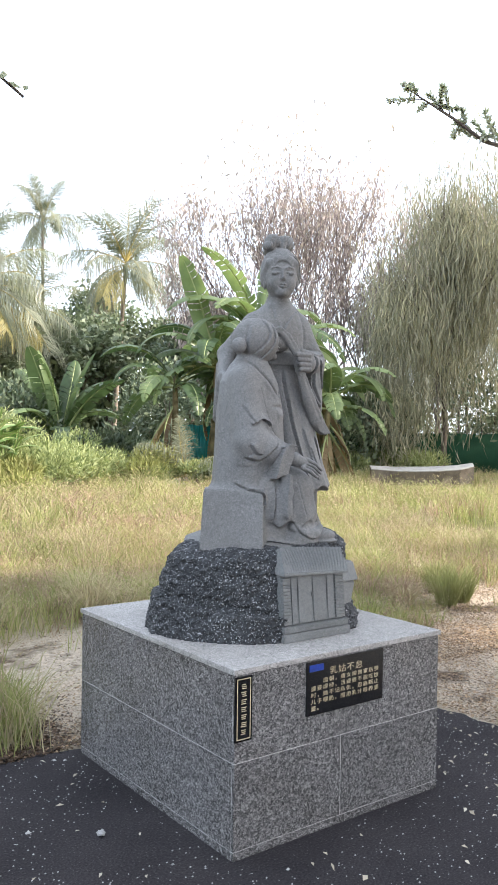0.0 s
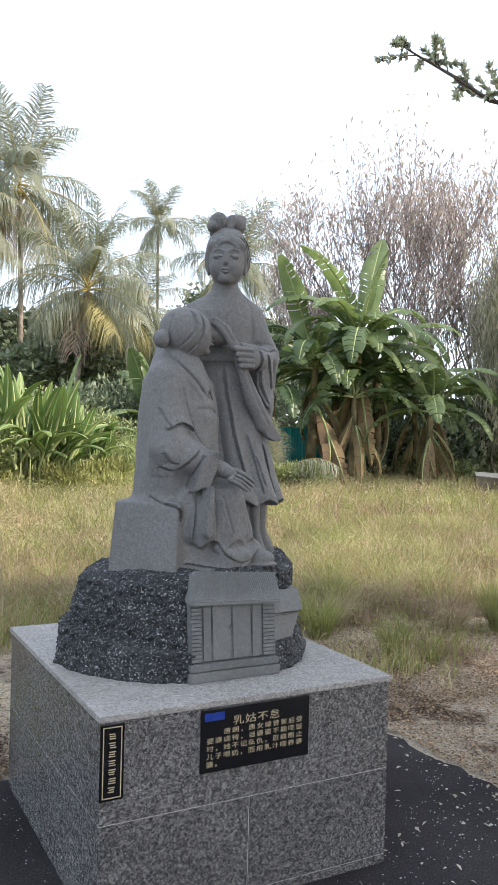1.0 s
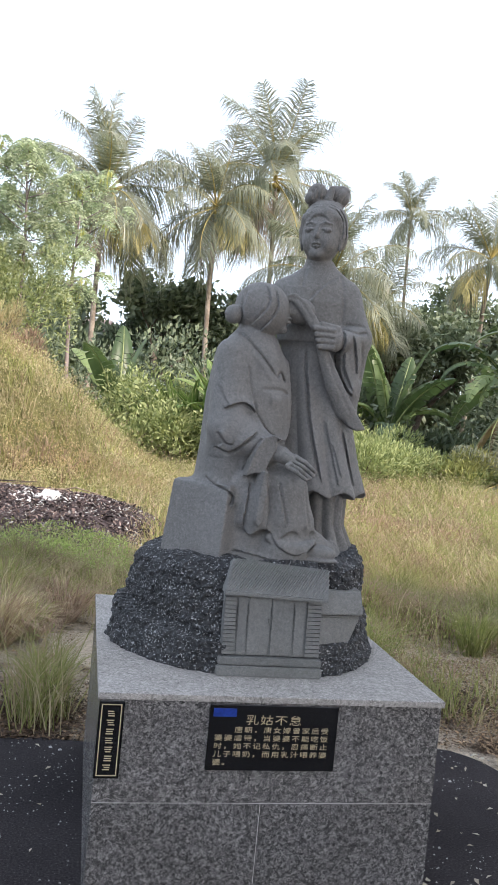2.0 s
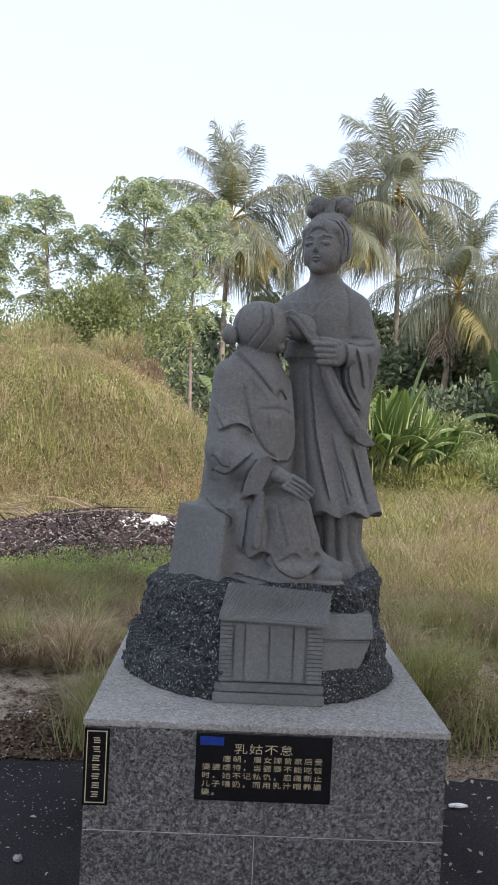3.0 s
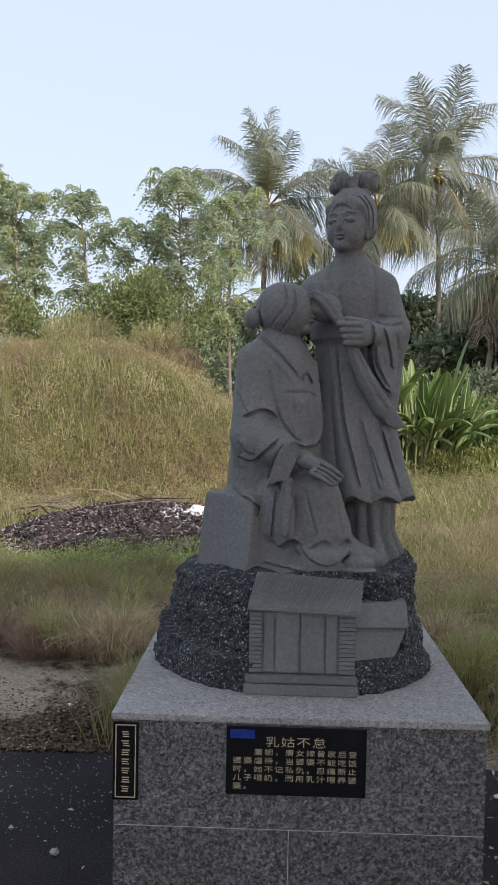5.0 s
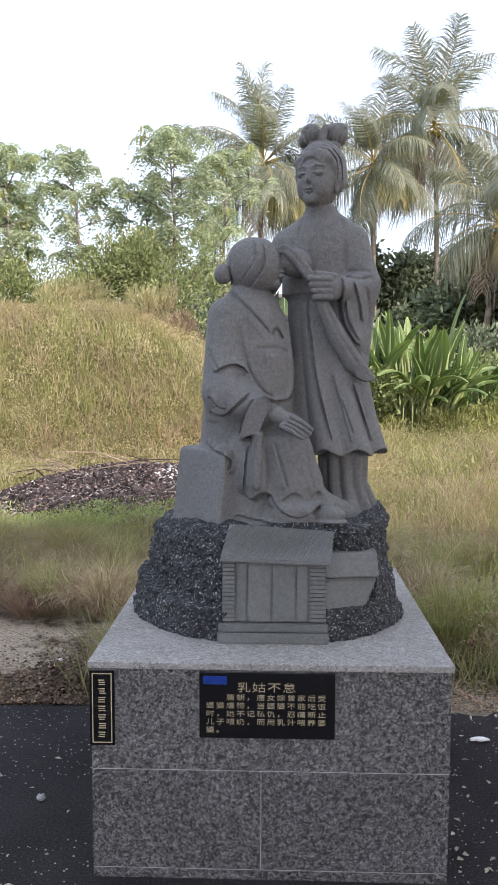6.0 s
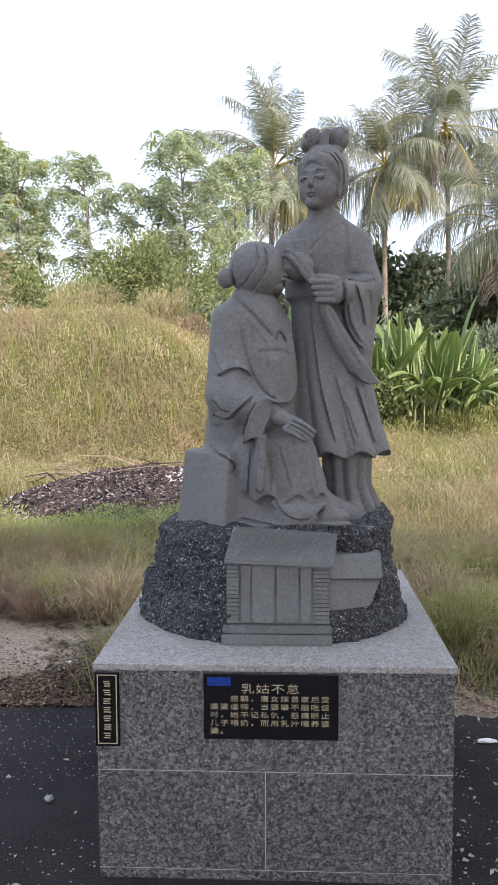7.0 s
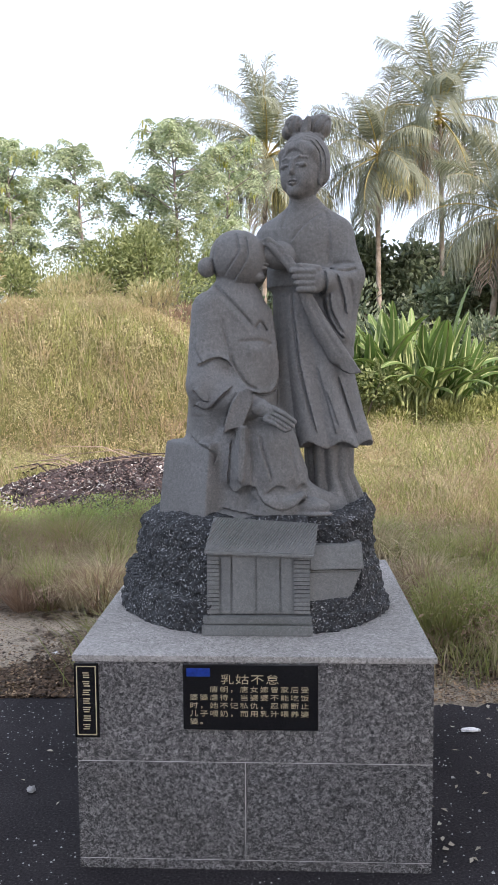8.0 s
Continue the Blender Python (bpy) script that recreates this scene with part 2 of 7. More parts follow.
M_STICK = mat_plain("dry_stick", (0.16, 0.12, 0.09), (0.34, 0.27, 0.2), 8, 0.9)
M_TEAL = mat_plain("teal_sheet", (0.01, 0.16, 0.15), (0.02, 0.24, 0.22), 1.5, 0.5)
M_NET = mat_plain("green_net", (0.01, 0.05, 0.025), (0.02, 0.08, 0.04), 1.2, 0.8)
M_WALLH = mat_plain("house_plaster", (0.5, 0.46, 0.42), (0.7, 0.66, 0.62), 0.8, 0.9)
M_ROOFH = mat_plain("sheet_roof", (0.4, 0.27, 0.22), (0.55, 0.42, 0.36), 0.8, 0.7)
M_WOOD = mat_plain("grey_wood", (0.1, 0.08, 0.06), (0.22, 0.18, 0.14), 3, 0.85)
M_BOATTOP = mat_plain("pale_boards", (0.3, 0.28, 0.25), (0.46, 0.44, 0.4), 2, 0.8)


# ---- mesh helpers ----


def mesh_of(name, verts, faces, mat, smooth=False):
    me = bpy.data.meshes.new(name)
    me.from_pydata(verts, [], faces)
    me.materials.append(mat)
    if smooth:
        me.shade_smooth()
    me.update()
    return me


def thing(name, at, label, category, group="", kind=""):
    e = new(name)
    e.empty_display_size = 0.2
    e.matrix_basis = Matrix.Translation(at)
    return tagged(e, label, category, group, kind)


def world_of(ob):
    m = ob.matrix_parent_inverse @ ob.matrix_basis if ob.parent else ob.matrix_basis.copy()
    return world_of(ob.parent) @ m if ob.parent else m


def child(ob, parent, label=""):
    ob.parent = parent
    ob.matrix_parent_inverse = world_of(parent).inverted()
    return tagged(ob, label)


def part_mesh(name, me, parent, m=None, label=""):
    ob = new(name, me)
    if m is not None:
        ob.matrix_basis = m
    return child(ob, parent, label)


def part(name, bm, mat, parent, label="", smooth=False):
    me = bpy.data.meshes.new(name)
    bm.to_mesh(me)
    bm.free()
    me.materials.append(mat)
    if smooth:
        me.shade_smooth()
    return part_mesh(name, me, parent, None, label)


def box_bm(x0, x1, y0, y1, z0, z1, bevel=0.0, seg=1):
    bm = bmesh.new()
    bmesh.ops.create_cube(bm, size=1)
    for v in bm.verts:
        v.co = Vector(((x0 + x1) / 2 + v.co.x * (x1 - x0), (y0 + y1) / 2 + v.co.y * (y1 - y0), (z0 + z1) / 2 + v.co.z * (z1 - z0)))
    if bevel:
        bmesh.ops.bevel(bm, geom=bm.edges[:], offset=bevel, segments=seg, affect="EDGES", profile=0.6)
    return bm


def hexa_bm(c, bevel=0.0):
    """A block from its eight corners: bottom four and top four, both anticlockwise from above."""
    bm = bmesh.new()
    v = [bm.verts.new(p) for p in c]
    for f in ((3, 2, 1, 0), (4, 5, 6, 7), (0, 1, 5, 4), (1, 2, 6, 5), (2, 3, 7, 6), (3, 0, 4, 7)):
        bm.faces.new([v[i] for i in f])
    if bevel:
        bmesh.ops.bevel(bm, geom=bm.edges[:], offset=bevel, segments=2, affect="EDGES")
    return bm


class Soup:
    """Collects loose vertices and faces for one mesh."""

    def __init__(self):
        self.v, self.f = [], []

    def add(self, verts, faces):
        o = len(self.v)
        self.v += [tuple(p) for p in verts]
        self.f += [tuple(o + i for i in f) for f in faces]

    def tube(self, pts, radii, sides=6, cap=True):
        pts = [Vector(p) for p in pts]
        verts, n = [], len(pts)
        ref = None
        for i, p in enumerate(pts):
            d = (pts[min(i + 1, n - 1)] - pts[max(i - 1, 0)]).normalized()
            if ref is None:
                ref = d.orthogonal().normalized()
            ref = (ref - d * ref.dot(d)).normalized()
            side = d.cross(ref)
            for k in range(sides):
                a = 2 * math.pi * k / sides
                verts.append(p + (ref * math.cos(a) + side * math.sin(a)) * radii[i])
        faces = [(i * sides + k, i * sides + (k + 1) % sides, (i + 1) * sides + (k + 1) % sides, (i + 1) * sides + k) for i in range(n - 1) for k in range(sides)]
        if cap:
            faces.append(tuple(range(sides))[::-1])
            faces.append(tuple((n - 1) * sides + k for k in range(sides)))
        self.add(verts, faces)

    def mesh(self, name, mat, smooth=False):
        return mesh_of(name, self.v, self.f, mat, smooth)


def quads_mesh(name, quads, mat, smooth=False):
    """A mesh from an array of loose quads, shape (n, 4, 3)."""
    q = np.asarray(quads, np.float32).reshape(-1, 3)
    n = len(q) // 4
    me = bpy.data.meshes.new(name)
    me.vertices.add(len(q))
    me.vertices.foreach_set("co", q.ravel())
    me.loops.add(len(q))
    me.loops.foreach_set("vertex_index", np.arange(len(q), dtype=np.int32))
    me.polygons.add(n)
    me.polygons.foreach_set("loop_start", np.arange(0, len(q), 4, dtype=np.int32))
    me.materials.append(mat)
    me.update(calc_edges=True)
    if smooth:
        me.shade_smooth()
    return me


def sstep(t):
    t = np.clip(t, 0, 1)
    return t * t * (3 - 2 * t)
# ---- ground and road ----


def ground_height(x, y):
    """Flat round the pedestal; an overgrown earth mound out to one side."""
    x, y = np.asarray(x, float), np.asarray(y, float)
    wob = 0.5 * np.sin(0.55 * y + 0.4) + 0.35 * np.sin(0.9 * x + 1.3)
    mound = 2.75 * (1 - 0.3 * sstep((-5.0 - x) / 2.2)) * sstep((0.9 + wob * 0.5 - x) / 4.2) * sstep((y + wob * 0.4 - 10.2) / 4.2) * (1 - 0.75 * sstep((y - 19) / 6))
    lumps = 0.06 * np.sin(1.7 * x + 0.6 * y) * np.sin(1.3 * y - 0.5 * x) * sstep((y - 2.4) / 3)
    return mound * (1 + 0.12 * np.sin(1.1 * x) * np.sin(0.8 * y + 1)) + lumps


def build_ground():
    u = np.linspace(-1, 1, 221)
    xs = np.sinh(u * 5.2) / math.sinh(5.2) * 900
    ys = np.sinh(u * 5.2) / math.sinh(5.2) * 900 + 6
    X, Y = np.meshgrid(xs, ys)
    Z = ground_height(X, Y) - 0.02 * (1 - sstep((Y - 2.0) / 3))
    n = len(xs)
    verts = np.stack([X, Y, Z], -1).reshape(-1, 3).tolist()
    faces = [(j * n + i, j * n + i + 1, (j + 1) * n + i + 1, (j + 1) * n + i) for j in range(n - 1) for i in range(n - 1)]
    ob = new("ground", mesh_of("ground", verts, faces, M_GROUND, True))
    tagged(ob, "pale sandy soil with leaf litter and thatch", "ground", kind="structure")


def build_road():
    """Asphalt apron with a ragged edge that ends just behind the pedestal."""
    rnd = random.Random(4)
    rim = []
    x = -40.0
    while x < 1.1:
        rim.append((x, 1.42 + 0.035 * math.sin(5 * x) + rnd.uniform(-0.025, 0.025)))
        x += 0.07 if x > -4 else 1.0
    for k in range(7):
        a = radians(90 - 15 * k)
        rim.append((1.13 + 0.38 * math.cos(a) + rnd.uniform(-0.015, 0.015), 1.04 + 0.38 * math.sin(a)))
    y = 0.95
    while y > -14:
        rim.append((1.51 + 0.03 * math.sin(4 * y) + rnd.uniform(-0.025, 0.025), y))
        y -= 0.07 if y > -3 else 0.8
    rim += [(1.5, -14), (-40, -14)]
    bm = bmesh.new()
    f = bm.faces.new([bm.verts.new((px, py, 0.0)) for px, py in reversed(rim)])
    bm.normal_update()
    if f.normal.z < 0:
        f.normal_flip()
    bmesh.ops.triangulate(bm, faces=[f])
    top = bm.faces[:]
    low = bmesh.ops.extrude_face_region(bm, geom=top)
    for v in low["geom"]:
        if isinstance(v, bmesh.types.BMVert):
            v.co.z = -0.025
    me = bpy.data.meshes.new("road")
    bm.to_mesh(me)
    bm.free()
    me.materials.append(M_ASPHALT)
    tagged(new("road", me), "dark asphalt apron with a ragged crumbling edge", "road", kind="structure")


build_ground()
build_road()
# ---- pedestal ----
PW, PD, PH = 0.6, 1.36, 0.745  # half width, depth, height of the slab's top


def build_pedestal():
    p = thing("pedestal", (0, 0.68, 0), "speckled grey granite-clad pedestal on the asphalt", "pedestal")
    bw, y0, y1, top = PW - 0.008, 0.008, PD - 0.008, PH - 0.022
    part("core", box_bm(-bw + 0.0018, bw - 0.0018, y0 + 0.0018, y1 - 0.0018, 0.001, top - 0.001), M_CORE, p, "grey mortar core")
    rows = ((0.0, 0.0345), (0.036, 0.377), (0.379, top))
    t = 0.014

    def panel(x0, x1, ya, yb, z0, z1):
        part("panel", box_bm(x0, x1, ya, yb, z0, z1, 0.0016), M_GRANITE, p)

    for k, (z0, z1) in enumerate(rows):
        cuts = (-bw, -0.028, bw) if k == 1 else (-bw, bw)
        for a, b in zip(cuts, cuts[1:]):
            panel(a + 0.001, b - 0.001, y0, y0 + t, z0, z1)
            panel(a + 0.001, b - 0.001, y1 - t, y1, z0, z1)
        cuts = (y0, 0.62, 1.22, y1) if k == 1 else (y0, y1)
        for a, b in zip(cuts, cuts[1:]):
            a += t + 0.001 if a == y0 else 0.001
            b -= t + 0.001 if b == y1 else 0.001
            panel(-bw, -bw + t, a, b, z0, z1)
            panel(bw - t, bw, a, b, z0, z1)
    part("slab", box_bm(-PW, PW, 0, PD, top, PH, 0.003, 2), M_GRANITE_TOP, p, "pale flamed granite slab")


GLYPHS = {}


def lettering(body, pitch, size, mat, parent, at, depth=0.0008):
    """Raised characters on a plaque that faces -y; at: left end of the base line."""
    for i, ch in enumerate(body):
        if (ch, size) not in GLYPHS:
            cu = bpy.data.curves.new("character", "FONT")
            cu.body, cu.size, cu.extrude, cu.offset = ch, size, depth, -size * 0.006
            tmp = bpy.data.objects.new("character", cu)
            scene.collection.objects.link(tmp)
            me = bpy.data.meshes.new_from_object(tmp.evaluated_get(bpy.context.evaluated_depsgraph_get()))
            bpy.data.objects.remove(tmp)
            me.materials.clear()
            me.materials.append(mat)
            GLYPHS[(ch, size)] = me
        part_mesh("character", GLYPHS[(ch, size)], parent, Matrix.Translation((at[0] + i * pitch, at[1], at[2])) @ pose(0, 0, 0, 90, 0, 0) @ Matrix.Diagonal((1.08, 0.84, 1, 1)))


def build_plaques():
    x0, x1, z0, z1 = -0.231, 0.213, 0.494, 0.716
    pl = thing("plaque", ((x0 + x1) / 2, 0.005, z0), "black polished stone plaque with gilt lettering on the pedestal", "plaque")
    part("board", box_bm(x0, x1, 0.0, 0.0085, z0, z1, 0.001), M_BLACK, pl)
    yf = -0.0008
    lettering("\u4e73\u59d1\u4e0d\u6020", 0.0495, 0.043, M_GOLD, pl, (-0.108, yf, 0.6535))
    lines = ("\u5510\u671d\uff0c\u5510\u5973\u5ac1\u66fe\u5bb6\u540e\u53d7", "\u5a46\u5a46\u8650\u5f85\uff0c\u5f53\u5a46\u5a46\u4e0d\u80fd\u5403\u996d", "\u65f6\uff0c\u5979\u4e0d\u8bb0\u79c1\u4ec7\uff0c\u5fcd\u75db\u65ad\u6b62", "\u513f\u5b50\u5582\u5976\uff0c\u800c\u7528\u4e73\u6c41\u5582\u517b\u5a46", "\u5a46\u3002")
    size = 0.0332
    for k, body in enumerate(lines):
        indent = 2 * size if k == 0 else 0
        lettering(body, size, 0.027, M_GOLD, pl, (x0 + 0.021 + indent, yf, 0.6245 - k * 0.0275))
    part("sticker", box_bm(x0 + 0.012, x0 + 0.09, -0.002, 0.0, z1 - 0.04, z1 - 0.012, 0.0005), M_TAPE, pl, "torn blue tape patch")

    x0, x1, z0, z1 = -0.594, -0.512, 0.463, 0.716
    sp = thing("name_plaque", ((x0 + x1) / 2, 0.005, z0), "narrow upright black name plaque with a gilt border", "plaque")
    part("board", box_bm(x0, x1, 0.0, 0.0085, z0, z1, 0.001), M_BLACK, sp)
    bm = bmesh.new()
    a, w = 0.008, 0.0035
    for bx in ((x0 + a, x1 - a, z0 + a, z0 + a + w), (x0 + a, x1 - a, z1 - a - w, z1 - a), (x0 + a, x0 + a + w, z0 + a + w, z1 - a - w), (x1 - a - w, x1 - a, z0 + a + w, z1 - a - w)):
        other = box_bm(bx[0], bx[1], -0.0008, 0.0002, bx[2], bx[3])
        me = bpy.data.meshes.new("tmp")
        other.to_mesh(me)
        other.free()
        bm.from_mesh(me)
        bpy.data.meshes.remove(me)
    part("border", bm, M_GOLD, sp, "thin gilt border line")
    rnd = random.Random(3)
    for k in range(7):
        zc = z1 - 0.04 - k * 0.0295
        for dz in (-0.0085, -0.001, 0.0065):
            w = rnd.uniform(0.008, 0.0135)
            part("bar", box_bm((x0 + x1) / 2 - w, (x0 + x1) / 2 + rnd.uniform(0.008, 0.0135), -0.0008, 0.0002, zc + dz, zc + dz + 0.0035), M_GOLD, sp)


build_pedestal()
build_plaques()


# ---- carved rock base ----


def build_rock_base():
    base = thing("rock_base", (0, 0.7, PH), "rough pecked dark rock base with a carved house", "statue base")
    nt, nz = 420, 84
    cx, cy = -0.01, 0.70
    verts, faces = [], []
    z0, z1 = PH, 1.14
    for j in range(nz):
        s = j / (nz - 1)
        for i in range(nt):
            a = 2 * math.pi * i / nt
            ca, sa = math.cos(a), math.sin(a)
            z = z0 + (z1 + (0.03 if ca > 0 else -0.02) * abs(ca) * (0.5 + 0.5 * ca * ca) - z0) * s
            hx = 0.50 - 0.03 * s if ca > 0 else 0.51 - 0.06 * s
            hy = (0.48 - (0.03 if ca < 0 else 0.08) * s) if sa < 0 else (0.46 - 0.05 * s if ca > 0 else 0.46 - 0.06 * abs(ca) - (0.05 + 0.13 * abs(ca)) * s)
            e = 2.35 if ca > 0 else 1.76
            r = 1 / ((abs(ca) / hx) ** e + (abs(sa) / hy) ** e) ** (1 / e)
            foot = 0.045 * (1 if s < 0.16 + 0.26 * max(0, -ca) + 0.05 * math.sin(3 * a) else 0) * (1 if ca < 0.05 else 0.45)
            p = Vector((ca * r, sa * r, z))
            chunk = noise.noise(p * 4.5) * 0.02 + noise.noise(p * 13) * 0.010
            q = Vector((p.x + 0.7 * p.z, p.y, 1.5 * p.z - 0.5 * p.x))
            pit = noise.noise(q * 27) * 0.011 + abs(noise.noise(q * 50)) * 0.011
            ledge = 0.03 * math.tanh(4 * math.sin(z * 15 + 2.2 * ca + 1.5 * noise.noise(p * 2.5))) * s * (1 - s)
            r += foot + chunk + pit + ledge - 0.03 * max(0, s - 0.9) / 0.1
            # flattened behind the carved house and its wing
            if sa < 0:
                lim = 0.30 if ca * r > -0.148 and ca * r < 0.205 else (0.4 if z < 1.04 else 0.365) if 0.205 <= ca * r < 0.40 and z > 0.85 else 0.0
                if lim and cy + sa * r < lim:
                    r = (lim - cy) / sa
            verts.append((cx + ca * r, cy + sa * r, z + (noise.noise(p * 6) * 0.02 if j == nz - 1 else 0)))
    for j in range(nz - 1):
        for i in range(nt):
            k = (i + 1) % nt
            faces.append((j * nt + i, j * nt + k, (j + 1) * nt + k, (j + 1) * nt + i))
    # top cap in rings towards the middle
    prev = (nz - 1) * nt
    for q in (0.86, 0.7, 0.5, 0.25):
        o = len(verts)
        for i in range(nt):
            vx, vy, vz = verts[(nz - 1) * nt + i]
            x, y = cx + (vx - cx) * q, cy + (vy - cy) * q
            verts.append((x, y, z1 + 0.006 + 0.014 * noise.noise(Vector((x, y, 3)) * 9) + 0.004 * noise.noise(Vector((x, y, 3)) * 50)))
        for i in range(nt):
            k = (i + 1) % nt
            faces.append((prev + i, prev + k, o + k, o + i))
        prev = o
    faces.append(tuple(prev + i for i in range(nt)))
    faces.append(tuple(range(nt))[::-1])
    part_mesh("rock", mesh_of("rock", verts, faces, M_ROCK, True), base)

    # the carved house front: sill, wall, doors, quoins, ribbed roof
    L, R = -0.172, 0.195

    def slab(name, xa, xb, ya, yb, za, zb, lean=0.0, label="", bevel=0.004):
        """A block whose front leans back by lean over its height."""
        c = [(xa, ya, za), (xb, ya, za), (xb, yb, za), (xa, yb, za), (xa, ya + lean, zb), (xb, ya + lean, zb), (xb, yb, zb), (xa, yb, zb)]
        return part(name, hexa_bm(c, bevel), M_CARVED, base, label)

    slab("sill", L - 0.016, R + 0.008, 0.2, 0.42, PH, 0.782)
    slab("sill", L - 0.012, R + 0.006, 0.209, 0.42, 0.784, 0.812)
    slab("wall", L, R, 0.232, 0.45, 0.814, 1.042, 0.022, "smooth carved house wall")
    w = R - L
    for a, b in ((0.135, 0.239), (0.243, 0.476), (0.480, 0.709), (0.713, 0.832)):
        slab("door_panel", L + a * w, L + b * w, 0.2285, 0.25, 0.816, 1.024, 0.018)
    for a, b in ((0.0, 0.125), (0.84, 1.0)):
        for k in range(14):
            zc = 0.818 + k * 0.0146
            ly = 0.224 + 0.018 * (zc - 0.816) / 0.206
            slab("brick", L + a * w + 0.002, L + b * w - 0.002, ly, 0.26, zc, zc + 0.0128, 0.0011, bevel=0.0012)
    slab("latch", L + 0.452 * w, L + 0.462 * w, 0.231, 0.245, 0.93, 0.95, 0)
    # roof: sloping slab with ribs
    eave_y, eave_z, top_y, top_z = 0.22, 1.035, 0.288, 1.154
    c = [(L - 0.006, eave_y, eave_z - 0.002), (R + 0.012, eave_y, eave_z - 0.016), (R + 0.012, 0.5, eave_z - 0.016), (L - 0.006, 0.5, eave_z),
         (L - 0.006, eave_y, eave_z + 0.012), (R + 0.012, eave_y, eave_z - 0.003), (R + 0.03, top_y + 0.012, top_z - 0.026), (L + 0.024, top_y, top_z)]
    roof = part("roof", hexa_bm(c, 0.003), M_CARVED, base, "ribbed carved roof")
    bm = bmesh.new()
    nrib = 46
    for k in range(nrib):
        q = -0.17 + 1.17 * (k + 0.5) / nrib
        a, b = max(0.0, -q / 0.17), min(1.0, (1 - q) / 0.17)
        if b - a < 0.1:
            continue
        ends = []
        for e in (a, b):
            u = q + 0.17 * e
            low = Vector((L + (R - L + 0.018) * u - 0.004, eave_y + 0.002, eave_z + 0.012 - 0.015 * u))
            high = Vector((L + 0.026 + (R - L + 0.002) * u, top_y - 0.003 + 0.012 * u, top_z - 0.026 * u))
            ends.append(low.lerp(high, e))
        lo, hi = ends
        d = (hi - lo).normalized()
        s = Vector((1, 0, 0))
        up = s.cross(d).normalized()
        vs = []
        for c0 in (lo, hi):
            vs += [bm.verts.new(c0 - s * 0.0042), bm.verts.new(c0 + up * 0.0026 - s * 0.002), bm.verts.new(c0 + up * 0.0026 + s * 0.002), bm.verts.new(c0 + s * 0.0042)]
        for i in range(3):
            bm.faces.new((vs[i], vs[i + 1], vs[i + 5], vs[i + 4]))
        bm.faces.new((vs[0], vs[1], vs[2], vs[3]))
        bm.faces.new((vs[7], vs[6], vs[5], vs[4]))
    bmesh.ops.recalc_face_normals(bm, faces=bm.faces)
    part("rib", bm, M_CARVED, roof)
    # the lower wing beside the house
    c = [(R - 0.003, 0.268, 0.965), (0.395, 0.345, 0.95), (0.40, 0.55, 0.95), (R - 0.003, 0.5, 0.96), (R - 0.003, 0.3, 1.045), (0.388, 0.38, 1.04), (0.39, 0.55, 1.04), (R - 0.003, 0.5, 1.045)]
    part("wing_roof", hexa_bm(c, 0.006), M_CARVED, base, "smooth carved lean-to roof")
    c = [(R - 0.005, 0.28, 0.80), (0.345, 0.345, 0.845), (0.36, 0.5, 0.845), (R - 0.005, 0.5, 0.80), (R - 0.005, 0.285, 0.958), (0.388, 0.362, 0.943), (0.39, 0.5, 0.943), (R - 0.005, 0.5, 0.958)]
    part("wing_wall", hexa_bm(c, 0.006), M_CARVED, base)


build_rock_base()
# ---- statue: one carved stone group, built as a field of blended solids ----
LO = np.array([-0.50, 0.28, 1.085])


def set_grid(z0, z1, step):
    """Lays the grid over one storey of the figures."""
    global H, LO, NX, NY, NZ, GX, GY, GZ, FIELD
    H = step
    lo, hi = (np.array([0.04, 0.60, z0]), np.array([0.34, 0.90, z1])) if z0 > 2.3 else (np.array([-0.50, 0.28, z0]), np.array([0.50, 1.07, z1]))
    LO = lo
    NX, NY, NZ = (int(math.ceil((hi[i] - lo[i]) / step)) + 1 for i in range(3))
    GX, GY, GZ = ((lo[i] + step * np.arange(k)).astype(np.float32) for i, k in enumerate((NX, NY, NZ)))
    FIELD = np.full((NX, NY, NZ), 0.5, np.float32)


def window(lo, hi, pad=0.07):
    s = []
    for k, n in enumerate((NX, NY, NZ)):
        a = int(min(n, max(0, math.floor((lo[k] - pad - LO[k]) / H))))
        b = int(max(0, min(n, math.ceil((hi[k] + pad - LO[k]) / H) + 1)))
        s.append(slice(a, max(b, a)))
    return tuple(s), GX[s[0]][:, None, None], GY[s[1]][None, :, None], GZ[s[2]][None, None, :]


def blend(s, d, k):
    a = FIELD[s]
    h = np.clip(0.5 + 0.5 * (a - d) / k, 0, 1)
    FIELD[s] = a * (1 - h) + d * h - k * h * (1 - h)


def carve(s, d, k):
    a = FIELD[s]
    h = np.clip(0.5 - 0.5 * (a + d) / k, 0, 1)
    FIELD[s] = a * (1 - h) - d * h + k * h * (1 - h)


